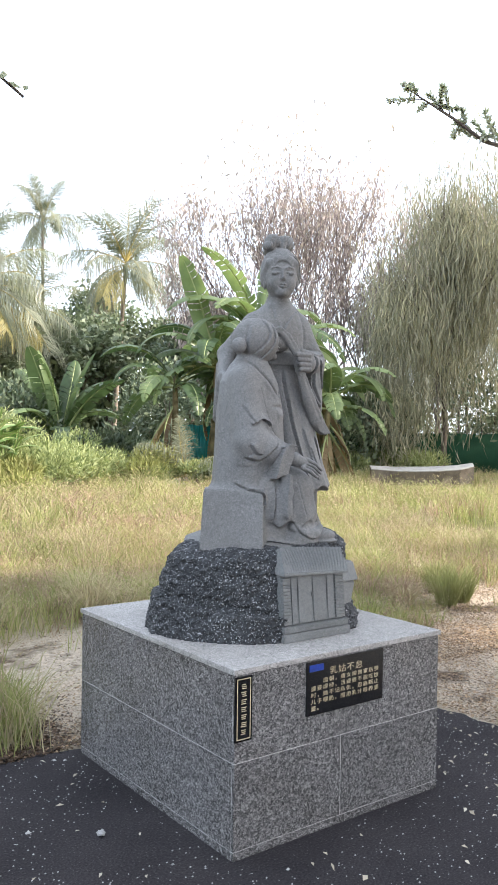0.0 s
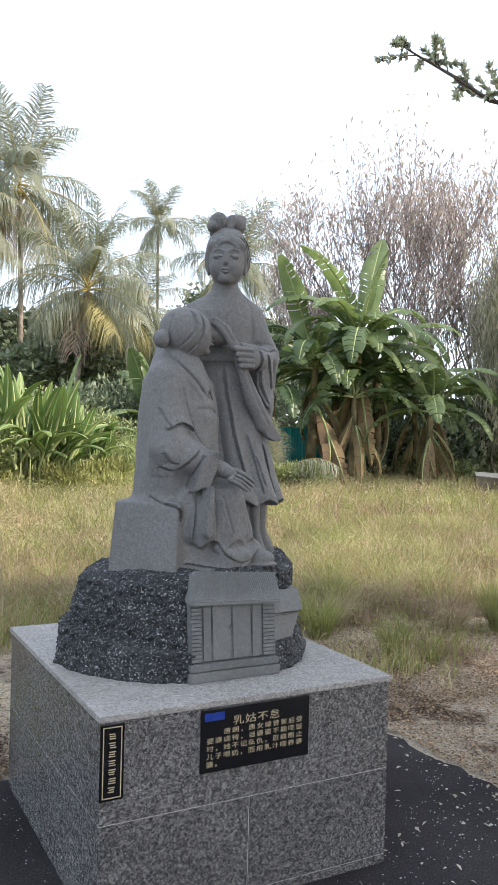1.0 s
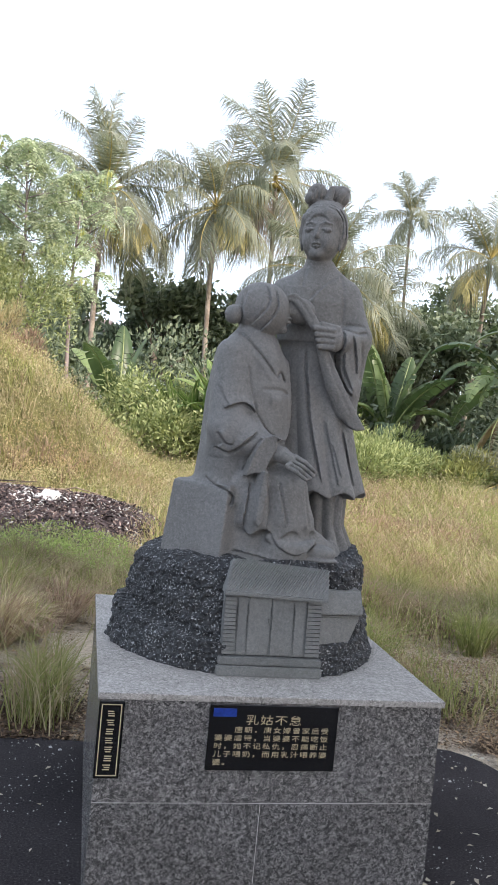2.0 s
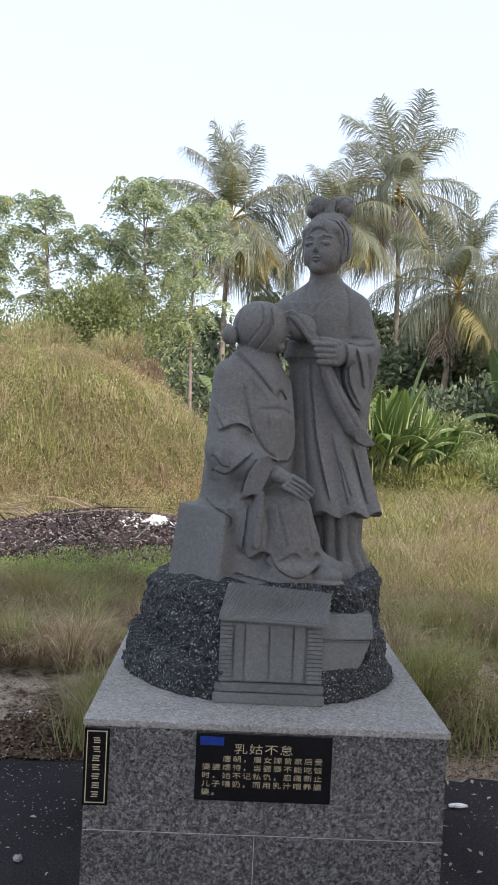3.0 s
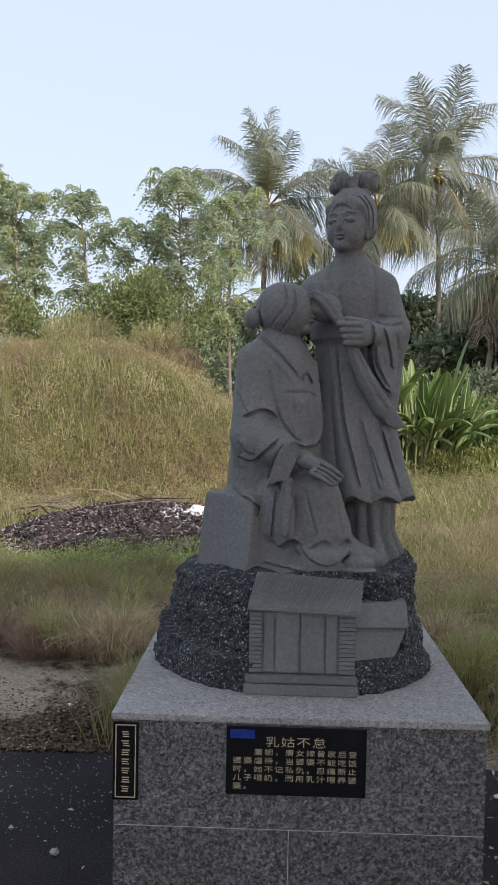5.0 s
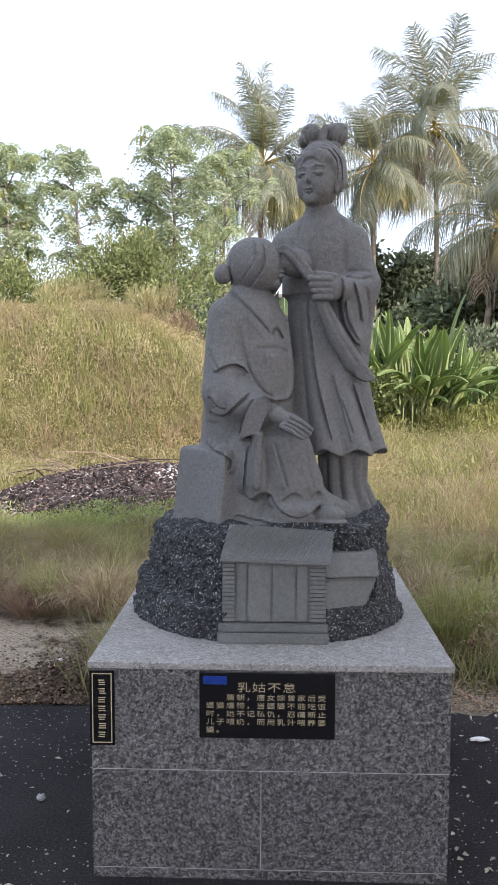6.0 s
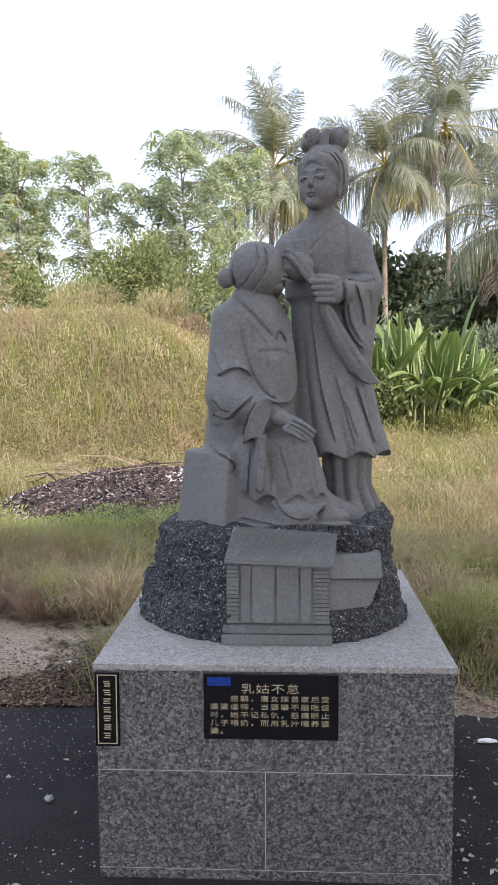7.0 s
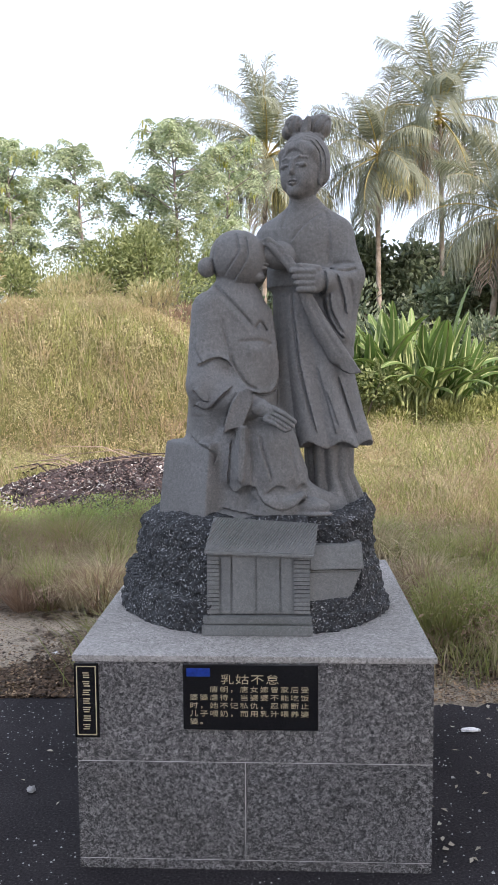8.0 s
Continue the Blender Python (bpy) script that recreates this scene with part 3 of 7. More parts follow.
def blob(c, r, k=0.02, turn=0.0, cut=False, tilt=0.0):
    """An ellipsoid; turn: degrees about z; tilt: degrees about its own x."""
    m = max(r)
    s, x, y, z = window([c[i] - m for i in range(3)], [c[i] + m for i in range(3)])
    x, y, z = x - c[0], y - c[1], z - c[2]
    ca, sa = math.cos(radians(turn)), math.sin(radians(turn))
    u, v = x * ca + y * sa, -x * sa + y * ca
    cb, sb = math.cos(radians(tilt)), math.sin(radians(tilt))
    v, w = v * cb + z * sb, -v * sb + z * cb
    q = np.sqrt((u / r[0]) ** 2 + (v / r[1]) ** 2 + (w / r[2]) ** 2)
    g = np.sqrt((u / r[0] ** 2) ** 2 + (v / r[1] ** 2) ** 2 + (w / r[2] ** 2) ** 2) + 1e-6
    d = q * (q - 1) / g
    (carve if cut else blend)(s, d.astype(np.float32), k)


def limb(a, b, ra, rb, k=0.02, flat=None, cut=False):
    """A tapering rounded limb; flat: (direction, factor) squeezes it along a direction."""
    a, b = np.array(a, float), np.array(b, float)
    m = max(ra, rb)
    s, x, y, z = window(np.minimum(a, b) - m, np.maximum(a, b) + m)
    ab = b - a
    t = np.clip(((x - a[0]) * ab[0] + (y - a[1]) * ab[1] + (z - a[2]) * ab[2]) / (ab @ ab), 0, 1)
    dx, dy, dz = x - a[0] - t * ab[0], y - a[1] - t * ab[1], z - a[2] - t * ab[2]
    d2 = dx * dx + dy * dy + dz * dz
    if flat is not None:
        n = np.array(flat[0], float)
        n /= np.linalg.norm(n)
        d2 = d2 + (dx * n[0] + dy * n[1] + dz * n[2]) ** 2 * (flat[1] ** 2 - 1)
    d = np.sqrt(d2) - (ra + (rb - ra) * t)
    (carve if cut else blend)(s, d.astype(np.float32), k)


def chain(pts, radii, k=0.015, flat=None, cut=False):
    for i in range(len(pts) - 1):
        limb(pts[i], pts[i + 1], radii[i], radii[i + 1], k, flat, cut)


def column(rows, k=0.02, folds=(), z_wave=0.0):
    """A standing form from rows of (z, cx, cy, rx, ry), low to high, with folds of (count, depth at foot, depth at top, phase)."""
    rows = np.array(rows, float)
    lo = [(rows[:, 1] - rows[:, 3]).min(), (rows[:, 2] - rows[:, 4]).min(), rows[0, 0]]
    hi = [(rows[:, 1] + rows[:, 3]).max(), (rows[:, 2] + rows[:, 4]).max(), rows[-1, 0]]
    s, x, y, z = window(lo, hi)
    zz = np.clip(z, rows[0, 0], rows[-1, 0])
    cx, cy, rx, ry = (np.interp(zz, rows[:, 0], rows[:, i]).astype(np.float32) for i in range(1, 5))
    u, v = (x - cx) / rx, (y - cy) / ry
    q = np.sqrt(u * u + v * v) + 1e-6
    ang = np.arctan2(v, u)
    q1 = np.ones_like(q)
    hh = (zz - rows[0, 0]) / (rows[-1, 0] - rows[0, 0])
    for n, d0, d1, ph in folds:
        amp = d0 + (d1 - d0) * hh
        q1 = q1 + amp * (np.abs(np.sin(0.5 * (n * ang + ph + 1.1 * hh + 0.5 * np.sin(2 * ang)))) - 0.6)
    side = (q - q1) * np.minimum(rx, ry)
    wave = z_wave * np.sin(9 * ang)
    cap = np.maximum(rows[0, 0] + wave - z, z - rows[-1, 0])
    blend(s, np.maximum(side, cap).astype(np.float32), k)


def block(c, half, turn, round_=0.006, k=0.008, taper=0.0, taper_u=0.0):
    m = max(half) * 1.5
    s, x, y, z = window([v - m for v in c], [v + m for v in c])
    x, y, z = x - c[0], y - c[1], z - c[2]
    ca, sa = math.cos(radians(turn)), math.sin(radians(turn))
    u, v = x * ca + y * sa, -x * sa + y * ca
    f, g = 1 - taper * z / half[2], 1 - taper_u * z / half[2]
    q = [np.abs(u) - half[0] * g + round_, np.abs(v) - half[1] * f + round_, np.abs(z) - half[2] + round_ + 0 * u]
    out = np.sqrt(sum(np.maximum(w, 0) ** 2 for w in q)) + np.minimum(np.maximum(np.maximum(q[0], q[1]), q[2]), 0) - round_
    blend(s, out.astype(np.float32), k)


def seat_trim():
    """Keeps the seat's broad face and its upper edge free of cloth."""
    s, x, y, z = window([-0.45, 0.30, 1.10], [0.02, 0.72, 1.56], 0.0)
    x, y = x + 0.163, y - 0.586
    ca, sa = math.cos(radians(-47)), math.sin(radians(-47))
    u, v = x * ca + y * sa, -x * sa + y * ca
    f = 1 - 0.11 * (z - 1.264) / 0.143
    low = np.maximum(np.maximum(v + 0.159 * f, u - 0.14), np.maximum(z - 1.402, 1.128 - z))
    high = np.maximum(np.maximum(v + 0.132, u - 0.07), np.maximum(z - 1.5, 1.408 - z))
    carve(s, low.astype(np.float32), 0.003)
    carve(s, high.astype(np.float32), 0.02)


def slab(poly, y0, y1, k=0.004, round_=0.003):
    """A flat piece of cloth: a convex outline of (x, z) points, clockwise, from y0 to y1."""
    us, zs = [p[0] for p in poly], [p[1] for p in poly]
    s, x, y, z = window([min(us), y0, min(zs)], [max(us), y1, max(zs)], 0.04)
    d = np.maximum(y0 - y, y - y1) + 0 * x + 0 * z
    for i in range(len(poly)):
        (u0, w0), (u1, w1) = poly[i], poly[(i + 1) % len(poly)]
        n = math.hypot(u1 - u0, w1 - w0)
        d = np.maximum(d, ((u1 - u0) * (z - w0) - (w1 - w0) * (x - u0)) / n + round_)
    blend(s, (d - round_).astype(np.float32), k)


def smooth_line(pts, n=5):
    """The points joined by a rounded curve."""
    p = [np.array(q, float) for q in pts]
    if len(p) < 3:
        return [tuple(p[0] + (p[1] - p[0]) * t) for t in np.linspace(0, 1, 4)]
    p = [2 * p[0] - p[1]] + p + [2 * p[-1] - p[-2]]
    out = []
    for i in range(1, len(p) - 2):
        for t in np.linspace(0, 1, n, endpoint=False):
            out.append(tuple(0.5 * (2 * p[i] + (p[i + 1] - p[i - 1]) * t + (2 * p[i - 1] - 5 * p[i] + 4 * p[i + 1] - p[i + 2]) * t * t + (3 * p[i] - p[i - 1] - 3 * p[i + 1] + p[i + 2]) * t ** 3)))
    return out + [tuple(p[-2])]


def line_field(pts, pad):
    """Over the (x, z) grid round a line: distance, side and taper towards both ends."""
    pts = smooth_line(pts)
    us, zs = [p[0] for p in pts], [p[1] for p in pts]
    ia, ib = int(max(0, (min(us) - pad - LO[0]) / H)), int(min(NX, (max(us) + pad - LO[0]) / H + 1))
    ka, kb = int(max(0, (min(zs) - pad - LO[2]) / H)), int(min(NZ, (max(zs) + pad - LO[2]) / H + 1))
    ia, ka, ib, kb = min(ia, NX), min(ka, NZ), max(ib, min(ia, NX), 0), max(kb, min(ka, NZ), 0)
    u, z = GX[ia:ib, None], GZ[None, ka:kb]
    best = np.full((ib - ia, kb - ka), 9.0, np.float32)
    sign, along = np.ones_like(best), np.zeros_like(best)
    m = len(pts) - 1
    for i in range(m):
        (u0, z0), (u1, z1) = pts[i], pts[i + 1]
        du, dz = u1 - u0, z1 - z0
        t = np.clip(((u - u0) * du + (z - z0) * dz) / (du * du + dz * dz), 0, 1)
        d = (u - u0 - t * du) ** 2 + (z - z0 - t * dz) ** 2
        c = np.sign(du * (z - z0) - dz * (u - u0)) + 0 * d
        near = d < best
        sign, along = np.where(near, c, sign), np.where(near, (i + t) / m, along)
        best = np.minimum(best, d)
    taper = np.clip(np.minimum(along, 1 - along) / 0.12, 0, 1)
    return (slice(ia, ib), slice(ka, kb)), np.sqrt(best), sign, taper * taper * (3 - 2 * taper)


def stroke(pts, depth, width, y_max, y_min=0.25):
    """A chiselled line (depth > 0) or a raised one (depth < 0) along (x, z) points."""
    (sx, sz), d, side, taper = line_field(pts, width * 3)
    ja, jb = int(max(0, (y_min - LO[1]) / H)), int(max(0, min(NY, (y_max - LO[1]) / H + 1)))
    deep, w = (1.35 * depth, 1.05 * width) if depth > 0 else (depth, width)
    FIELD[sx, ja:jb, sz] += (deep * taper * np.exp(-((d / w) ** 2)))[:, None, :].astype(np.float32)


def edge(pts, height, width, y_max, y_min=0.25):
    """A cloth fold along (x, z) points: raised on the left of the way it runs, undercut on the right."""
    (sx, sz), d, side, taper = line_field(pts, width * 4)
    ja, jb = int(max(0, (y_min - LO[1]) / H)), int(max(0, min(NY, (y_max - LO[1]) / H + 1)))
    q = d * side / width
    prof = np.where(q > 0, -height * np.exp(-((q / 1.7) ** 2)), height * np.exp(-(((q + 0.3) / 0.55) ** 2)))
    FIELD[sx, ja:jb, sz] += (prof * taper)[:, None, :].astype(np.float32)


def surface_nets():
    d = FIELD
    inside = d < 0
    cs = [d[a : NX - 1 + a, b : NY - 1 + b, c : NZ - 1 + c] for a in (0, 1) for b in (0, 1) for c in (0, 1)]
    ins = [c < 0 for c in cs]
    some, every = np.logical_or.reduce(ins), np.logical_and.reduce(ins)
    act = np.argwhere(some & ~every)
    ids = np.full(some.shape, -1, np.int64)
    ids[tuple(act.T)] = np.arange(len(act))
    vals = np.stack([c[tuple(act.T)] for c in cs], -1)
    corner = np.array([(a, b, c) for a in (0, 1) for b in (0, 1) for c in (0, 1)], float)
    acc, cnt = np.zeros((len(act), 3)), np.zeros(len(act))
    for i in range(8):
        for j in range(i + 1, 8):
            if np.abs(corner[i] - corner[j]).sum() != 1:
                continue
            a, b = vals[:, i], vals[:, j]
            m = (a < 0) != (b < 0)
            t = np.where(m, a / np.where(m, a - b, 1), 0)
            acc += np.where(m[:, None], corner[i] + t[:, None] * (corner[j] - corner[i]), 0)
            cnt += m
    verts = LO + H * (act + acc / cnt[:, None])
    faces = []
    for ax in range(3):
        o1, o2 = (ax + 1) % 3, (ax + 2) % 3
        sl0, sl1 = [slice(1, -1)] * 3, [slice(1, -1)] * 3
        sl0[ax], sl1[ax] = slice(0, -1), slice(1, None)
        a, b = inside[tuple(sl0)], inside[tuple(sl1)]
        for flip in (False, True):
            e = np.argwhere((a & ~b) if not flip else (~a & b))
            e[:, o1] += 1
            e[:, o2] += 1
            q = []
            for d1, d2 in ((1, 1), (0, 1), (0, 0), (1, 0)):
                c = e.copy()
                c[:, o1] -= d1
                c[:, o2] -= d2
                q.append(ids[tuple(c.T)])
            q = np.stack(q, -1)
            faces.append(q[:, ::-1] if flip else q)
    return verts, np.concatenate(faces)


def shape_figures():
    # ground of the group: draped plinth
    column([(1.09, 0.03, 0.73, 0.36, 0.33), (1.14, 0.03, 0.73, 0.35, 0.32), (1.17, 0.07, 0.73, 0.28, 0.28)], 0.01, [(7, 0.05, 0.05, 0.4)])
    blob((0.0, 0.48, 1.125), (0.25, 0.13, 0.05), 0.03)
    # seat
    block((-0.163, 0.586, 1.264), (0.143, 0.158, 0.143), -47, 0.004, 0.005, taper=0.11, taper_u=0.03)

    # standing figure
    column([(1.11, 0.315, 0.69, 0.135, 0.15), (1.165, 0.308, 0.70, 0.115, 0.125), (1.26, 0.288, 0.70, 0.092, 0.11), (1.45, 0.285, 0.70, 0.10, 0.11)], 0.01, [(11, 0.26, 0.12, 0.5)])
    column([(1.385, 0.268, 0.70, 0.19, 0.17), (1.50, 0.248, 0.71, 0.172, 0.155), (1.70, 0.222, 0.725, 0.155, 0.14), (1.92, 0.208, 0.74, 0.145, 0.12), (2.06, 0.20, 0.75, 0.142, 0.112)], 0.012, [(9, 0.18, 0.0, 1.0), (5, 0.05, 0.01, 0.3)], 0.013)
    column([(2.0, 0.20, 0.75, 0.15, 0.118), (2.10, 0.198, 0.75, 0.158, 0.12), (2.17, 0.195, 0.752, 0.176, 0.12), (2.225, 0.196, 0.755, 0.176, 0.11), (2.262, 0.20, 0.757, 0.155, 0.096), (2.297, 0.20, 0.757, 0.112, 0.08), (2.325, 0.197, 0.755, 0.074, 0.066), (2.35, 0.192, 0.75, 0.056, 0.055)], 0.03)
    column([(2.0, 0.20, 0.75, 0.163, 0.135), (2.068, 0.20, 0.75, 0.163, 0.135)], 0.003)
    limb((0.182, 0.742, 2.37), (0.188, 0.75, 2.26), 0.05, 0.06, 0.02)
    # arm that holds the cloth, with its hanging sleeve
    limb((0.315, 0.745, 2.215), (0.362, 0.68, 2.05), 0.06, 0.06, 0.035)
    limb((0.362, 0.665, 2.03), (0.27, 0.575, 2.015), 0.055, 0.045, 0.025)
    limb((0.35, 0.66, 2.0), (0.348, 0.63, 1.80), 0.06, 0.03, 0.02)
    limb((0.31, 0.63, 2.0), (0.33, 0.64, 1.74), 0.06, 0.05, 0.02)
    limb((0.295, 0.60, 1.99), (0.34, 0.595, 1.80), 0.042, 0.016, 0.015)
    blob((0.225, 0.55, 2.012), (0.04, 0.03, 0.05), 0.01, turn=-20)
    for i in range(4):
        limb((0.215, 0.528, 2.045 - 0.0225 * i), (0.135 + 0.008 * i, 0.527, 2.047 - 0.0235 * i), 0.0132, 0.0108, 0.003)
    limb((0.235, 0.54, 2.055), (0.165, 0.532, 2.068), 0.0145, 0.0105, 0.004)
    # cloth drawn across and falling from the hand
    flat = ((0.25, 1.0, 0.0), 1.7)
    chain([(0.012, 0.572, 2.156), (0.045, 0.552, 2.160), (0.085, 0.542, 2.128), (0.118, 0.54, 2.085), (0.14, 0.54, 2.055)], [0.014, 0.018, 0.021, 0.022, 0.022], 0.006, flat)
    chain([(0.17, 0.56, 2.0), (0.205, 0.562, 1.92), (0.25, 0.57, 1.83), (0.31, 0.582, 1.735), (0.355, 0.592, 1.69)], [0.022, 0.027, 0.036, 0.038, 0.028], 0.006, flat)
    slab([(0.30, 1.735), (0.345, 1.745), (0.405, 1.663), (0.365, 1.657), (0.325, 1.675)], 0.572, 0.60, 0.008)
    # breast drawn from the cloth
    blob((0.085, 0.605, 2.115), (0.065, 0.055, 0.055), 0.015)
    # other arm, round the seated figure's back
    limb((0.06, 0.785, 2.2), (-0.03, 0.885, 2.06), 0.064, 0.05, 0.04)
    limb((-0.03, 0.885, 2.06), (-0.135, 0.76, 1.935), 0.046, 0.034, 0.02)
    limb((-0.03, 0.92, 2.0), (-0.04, 0.95, 1.74), 0.04, 0.028, 0.015, ((1, 0.4, 0), 1.5))
    limb((-0.06, 0.88, 1.98), (-0.06, 0.93, 1.75), 0.032, 0.02, 0.012, ((1, 0.4, 0), 1.4))
    blob((-0.155, 0.735, 1.92), (0.02, 0.036, 0.04), 0.01, turn=20)
    for i in range(4):
        limb((-0.166, 0.72, 1.942 - 0.02 * i), (-0.185, 0.668, 1.912 - 0.022 * i), 0.0125, 0.0105, 0.003)

    # head of the standing figure
    fx, fy = -0.5, -0.866
    sx, sy = 0.866, -0.5
    hc = np.array((0.182, 0.724, 2.457))
    turn = -30

    def face(u, f, z):
        return (hc[0] + sx * u + fx * f, hc[1] + sy * u + fy * f, z + 0.012)

    blob(tuple(hc), (0.082, 0.09, 0.112), 0.01, turn)
    blob(face(0, 0.03, 2.396), (0.061, 0.054, 0.055), 0.03, turn)
    blob(face(0, -0.018, 2.495), (0.097, 0.106, 0.097), 0.005, turn)
    blob(face(0, 0.112, 2.44), (0.079, 0.056, 0.086), 0.004, turn, cut=True)
    blob(face(0, 0.026, 2.443), (0.078, 0.064, 0.101), 0.004, turn)
    for u in (-1, 1):
        blob(face(u * 0.081, -0.018, 2.45), (0.021, 0.045, 0.06), 0.01, turn)
        blob(face(u * 0.081, 0.008, 2.41), (0.009, 0.016, 0.034), 0.003, turn)
        blob(face(u * 0.034, 0.106, 2.456), (0.027, 0.0185, 0.012), 0.012, turn, cut=True)
        blob(face(u * 0.034, 0.0785, 2.449), (0.0245, 0.0145, 0.0115), 0.003, turn)
        limb(face(u * 0.015, 0.0915, 2.4445), face(u * 0.053, 0.0805, 2.449), 0.0034, 0.003, 0.002, cut=True)
        limb(face(u * 0.018, 0.0875, 2.4605), face(u * 0.052, 0.078, 2.4605), 0.0024, 0.002, 0.003, cut=True)
        chain([face(u * 0.012, 0.086, 2.473), face(u * 0.032, 0.0845, 2.4815), face(u * 0.056, 0.0705, 2.476)], [0.0034, 0.0034, 0.0022], 0.008)
        blob(face(u * 0.032, 0.054, 2.405), (0.031, 0.033, 0.036), 0.02, turn)
    limb(face(0, 0.084, 2.47), face(0, 0.0955, 2.427), 0.005, 0.0078, 0.012)
    blob(face(0, 0.0885, 2.42), (0.0125, 0.0085, 0.0065), 0.006, turn)
    chain([face(-0.021, 0.0815, 2.391), face(-0.007, 0.0915, 2.3945), face(0.007, 0.0915, 2.3945), face(0.021, 0.0815, 2.391)], [0.0025, 0.0045, 0.0045, 0.0025], 0.004)
    chain([face(-0.018, 0.0815, 2.3845), face(0, 0.0905, 2.3815), face(0.018, 0.0815, 2.3845)], [0.0025, 0.0056, 0.0025], 0.004)
    chain([face(-0.023, 0.086, 2.389), face(-0.008, 0.0958, 2.388), face(0.008, 0.0958, 2.388), face(0.023, 0.086, 2.389)], [0.0018] * 4, 0.002, cut=True)
    blob(face(0, 0.066, 2.354), (0.03, 0.024, 0.02), 0.018, turn)
    blob((0.245, 0.785, 2.475), (0.048, 0.07, 0.07), 0.01)
    # hair drawn back in waves, with a comb-shaped knot
    for u in (-1, 1):
        chain([face(u * 0.03, 0.066, 2.527), face(u * 0.066, 0.045, 2.505), face(u * 0.083, 0.010, 2.46), face(u * 0.085, -0.012, 2.42)], [0.012, 0.015, 0.014, 0.01], 0.012)
    blob((0.152, 0.755, 2.632), (0.043, 0.05, 0.046), 0.003, -25, tilt=-8)
    blob((0.243, 0.775, 2.638), (0.053, 0.052, 0.048), 0.003, 15, tilt=8)
    blob((0.262, 0.78, 2.662), (0.034, 0.04, 0.026), 0.008, 15)
    limb((0.203, 0.722, 2.655), (0.19, 0.722, 2.605), 0.013, 0.02, 0.003)
    blob((0.12, 0.75, 2.612), (0.022, 0.04, 0.026), 0.004)
    blob((0.195, 0.772, 2.59), (0.074, 0.072, 0.024), 0.006)
    blob((0.258, 0.775, 2.52), (0.03, 0.05, 0.06), 0.008)

    # seated figure
    column([(1.40, -0.095, 0.60, 0.185, 0.165), (1.55, -0.095, 0.60, 0.172, 0.16), (1.75, -0.092, 0.605, 0.168, 0.145), (1.90, -0.095, 0.61, 0.145, 0.125), (1.985, -0.09, 0.61, 0.10, 0.09), (2.03, -0.085, 0.61, 0.06, 0.06)], 0.03, [(6, 0.04, 0.01, 2.2)])
    limb((-0.09, 0.605, 2.09), (-0.10, 0.605, 1.97), 0.055, 0.06, 0.02)
    blob((-0.078, 0.60, 2.105), (0.103, 0.10, 0.106), 0.008, 12)
    blob((-0.018, 0.592, 2.09), (0.06, 0.062, 0.082), 0.006, 10)
    limb((0.026, 0.572, 2.135), (0.046, 0.568, 2.105), 0.008, 0.014, 0.006)
    blob((0.03, 0.56, 2.075), (0.02, 0.015, 0.007), 0.004)
    blob((0.028, 0.56, 2.06), (0.018, 0.015, 0.007), 0.004)
    blob((0.005, 0.565, 2.03), (0.028, 0.028, 0.02), 0.01)
    blob((0.018, 0.548, 2.13), (0.014, 0.012, 0.008), 0.005, cut=True)
    blob((-0.022, 0.528, 2.09), (0.016, 0.012, 0.03), 0.005)
    blob((-0.055, 0.575, 2.10), (0.09, 0.085, 0.105), 0.006, 12)
    blob((-0.188, 0.565, 2.068), (0.036, 0.038, 0.038), 0.004)
    # sleeve, arm and hand on the knee
    limb((-0.175, 0.545, 1.905), (-0.185, 0.48, 1.63), 0.072, 0.078, 0.03)
    limb((-0.175, 0.475, 1.61), (-0.035, 0.428, 1.55), 0.082, 0.058, 0.025)
    limb((-0.165, 0.52, 1.54), (-0.17, 0.52, 1.43), 0.09, 0.075, 0.03)
    limb((-0.06, 0.44, 1.56), (-0.085, 0.445, 1.49), 0.05, 0.035, 0.02)
    slab([(-0.072, 1.60), (-0.012, 1.607), (-0.010, 1.562), (-0.044, 1.480), (-0.118, 1.450), (-0.097, 1.541)], 0.366, 0.44, 0.004, 0.004)
    limb((-0.03, 0.41, 1.558), (0.02, 0.395, 1.543), 0.028, 0.03, 0.006)
    limb((0.014, 0.392, 1.541), (0.056, 0.378, 1.523), 0.032, 0.026, 0.006)
    for i, (x0, z0, x1, z1) in enumerate(((0.066, 1.538, 0.143, 1.490), (0.058, 1.523, 0.136, 1.475), (0.049, 1.510, 0.124, 1.464), (0.037, 1.500, 0.110, 1.459))):
        xm, zm = 0.55 * x0 + 0.45 * x1, 0.5 * (z0 + z1) + 0.006
        chain([(x0, 0.368 - 0.004 * i, z0), (xm, 0.352 - 0.003 * i, zm), (x1, 0.350 - 0.002 * i, z1)], [0.0122, 0.0115, 0.0088], 0.0015)
    # lap and robe over the legs
    limb((-0.08, 0.58, 1.47), (0.055, 0.455, 1.405), 0.115, 0.088, 0.03)
    limb((0.055, 0.455, 1.405), (0.085, 0.455, 1.28), 0.088, 0.09, 0.02)
    limb((0.0, 0.66, 1.45), (0.07, 0.53, 1.39), 0.11, 0.075, 0.03)
    limb((0.07, 0.53, 1.39), (0.10, 0.53, 1.26), 0.075, 0.085, 0.02)
    column([(1.243, 0.028, 0.475, 0.166, 0.122), (1.30, 0.022, 0.475, 0.166, 0.119), (1.36, 0.012, 0.48, 0.154, 0.117), (1.42, 0.016, 0.485, 0.134, 0.113), (1.46, 0.02, 0.49, 0.108, 0.1), (1.482, 0.02, 0.50, 0.07, 0.075)], 0.015, [(8, 0.15, 0.02, 0.9)], 0.014)
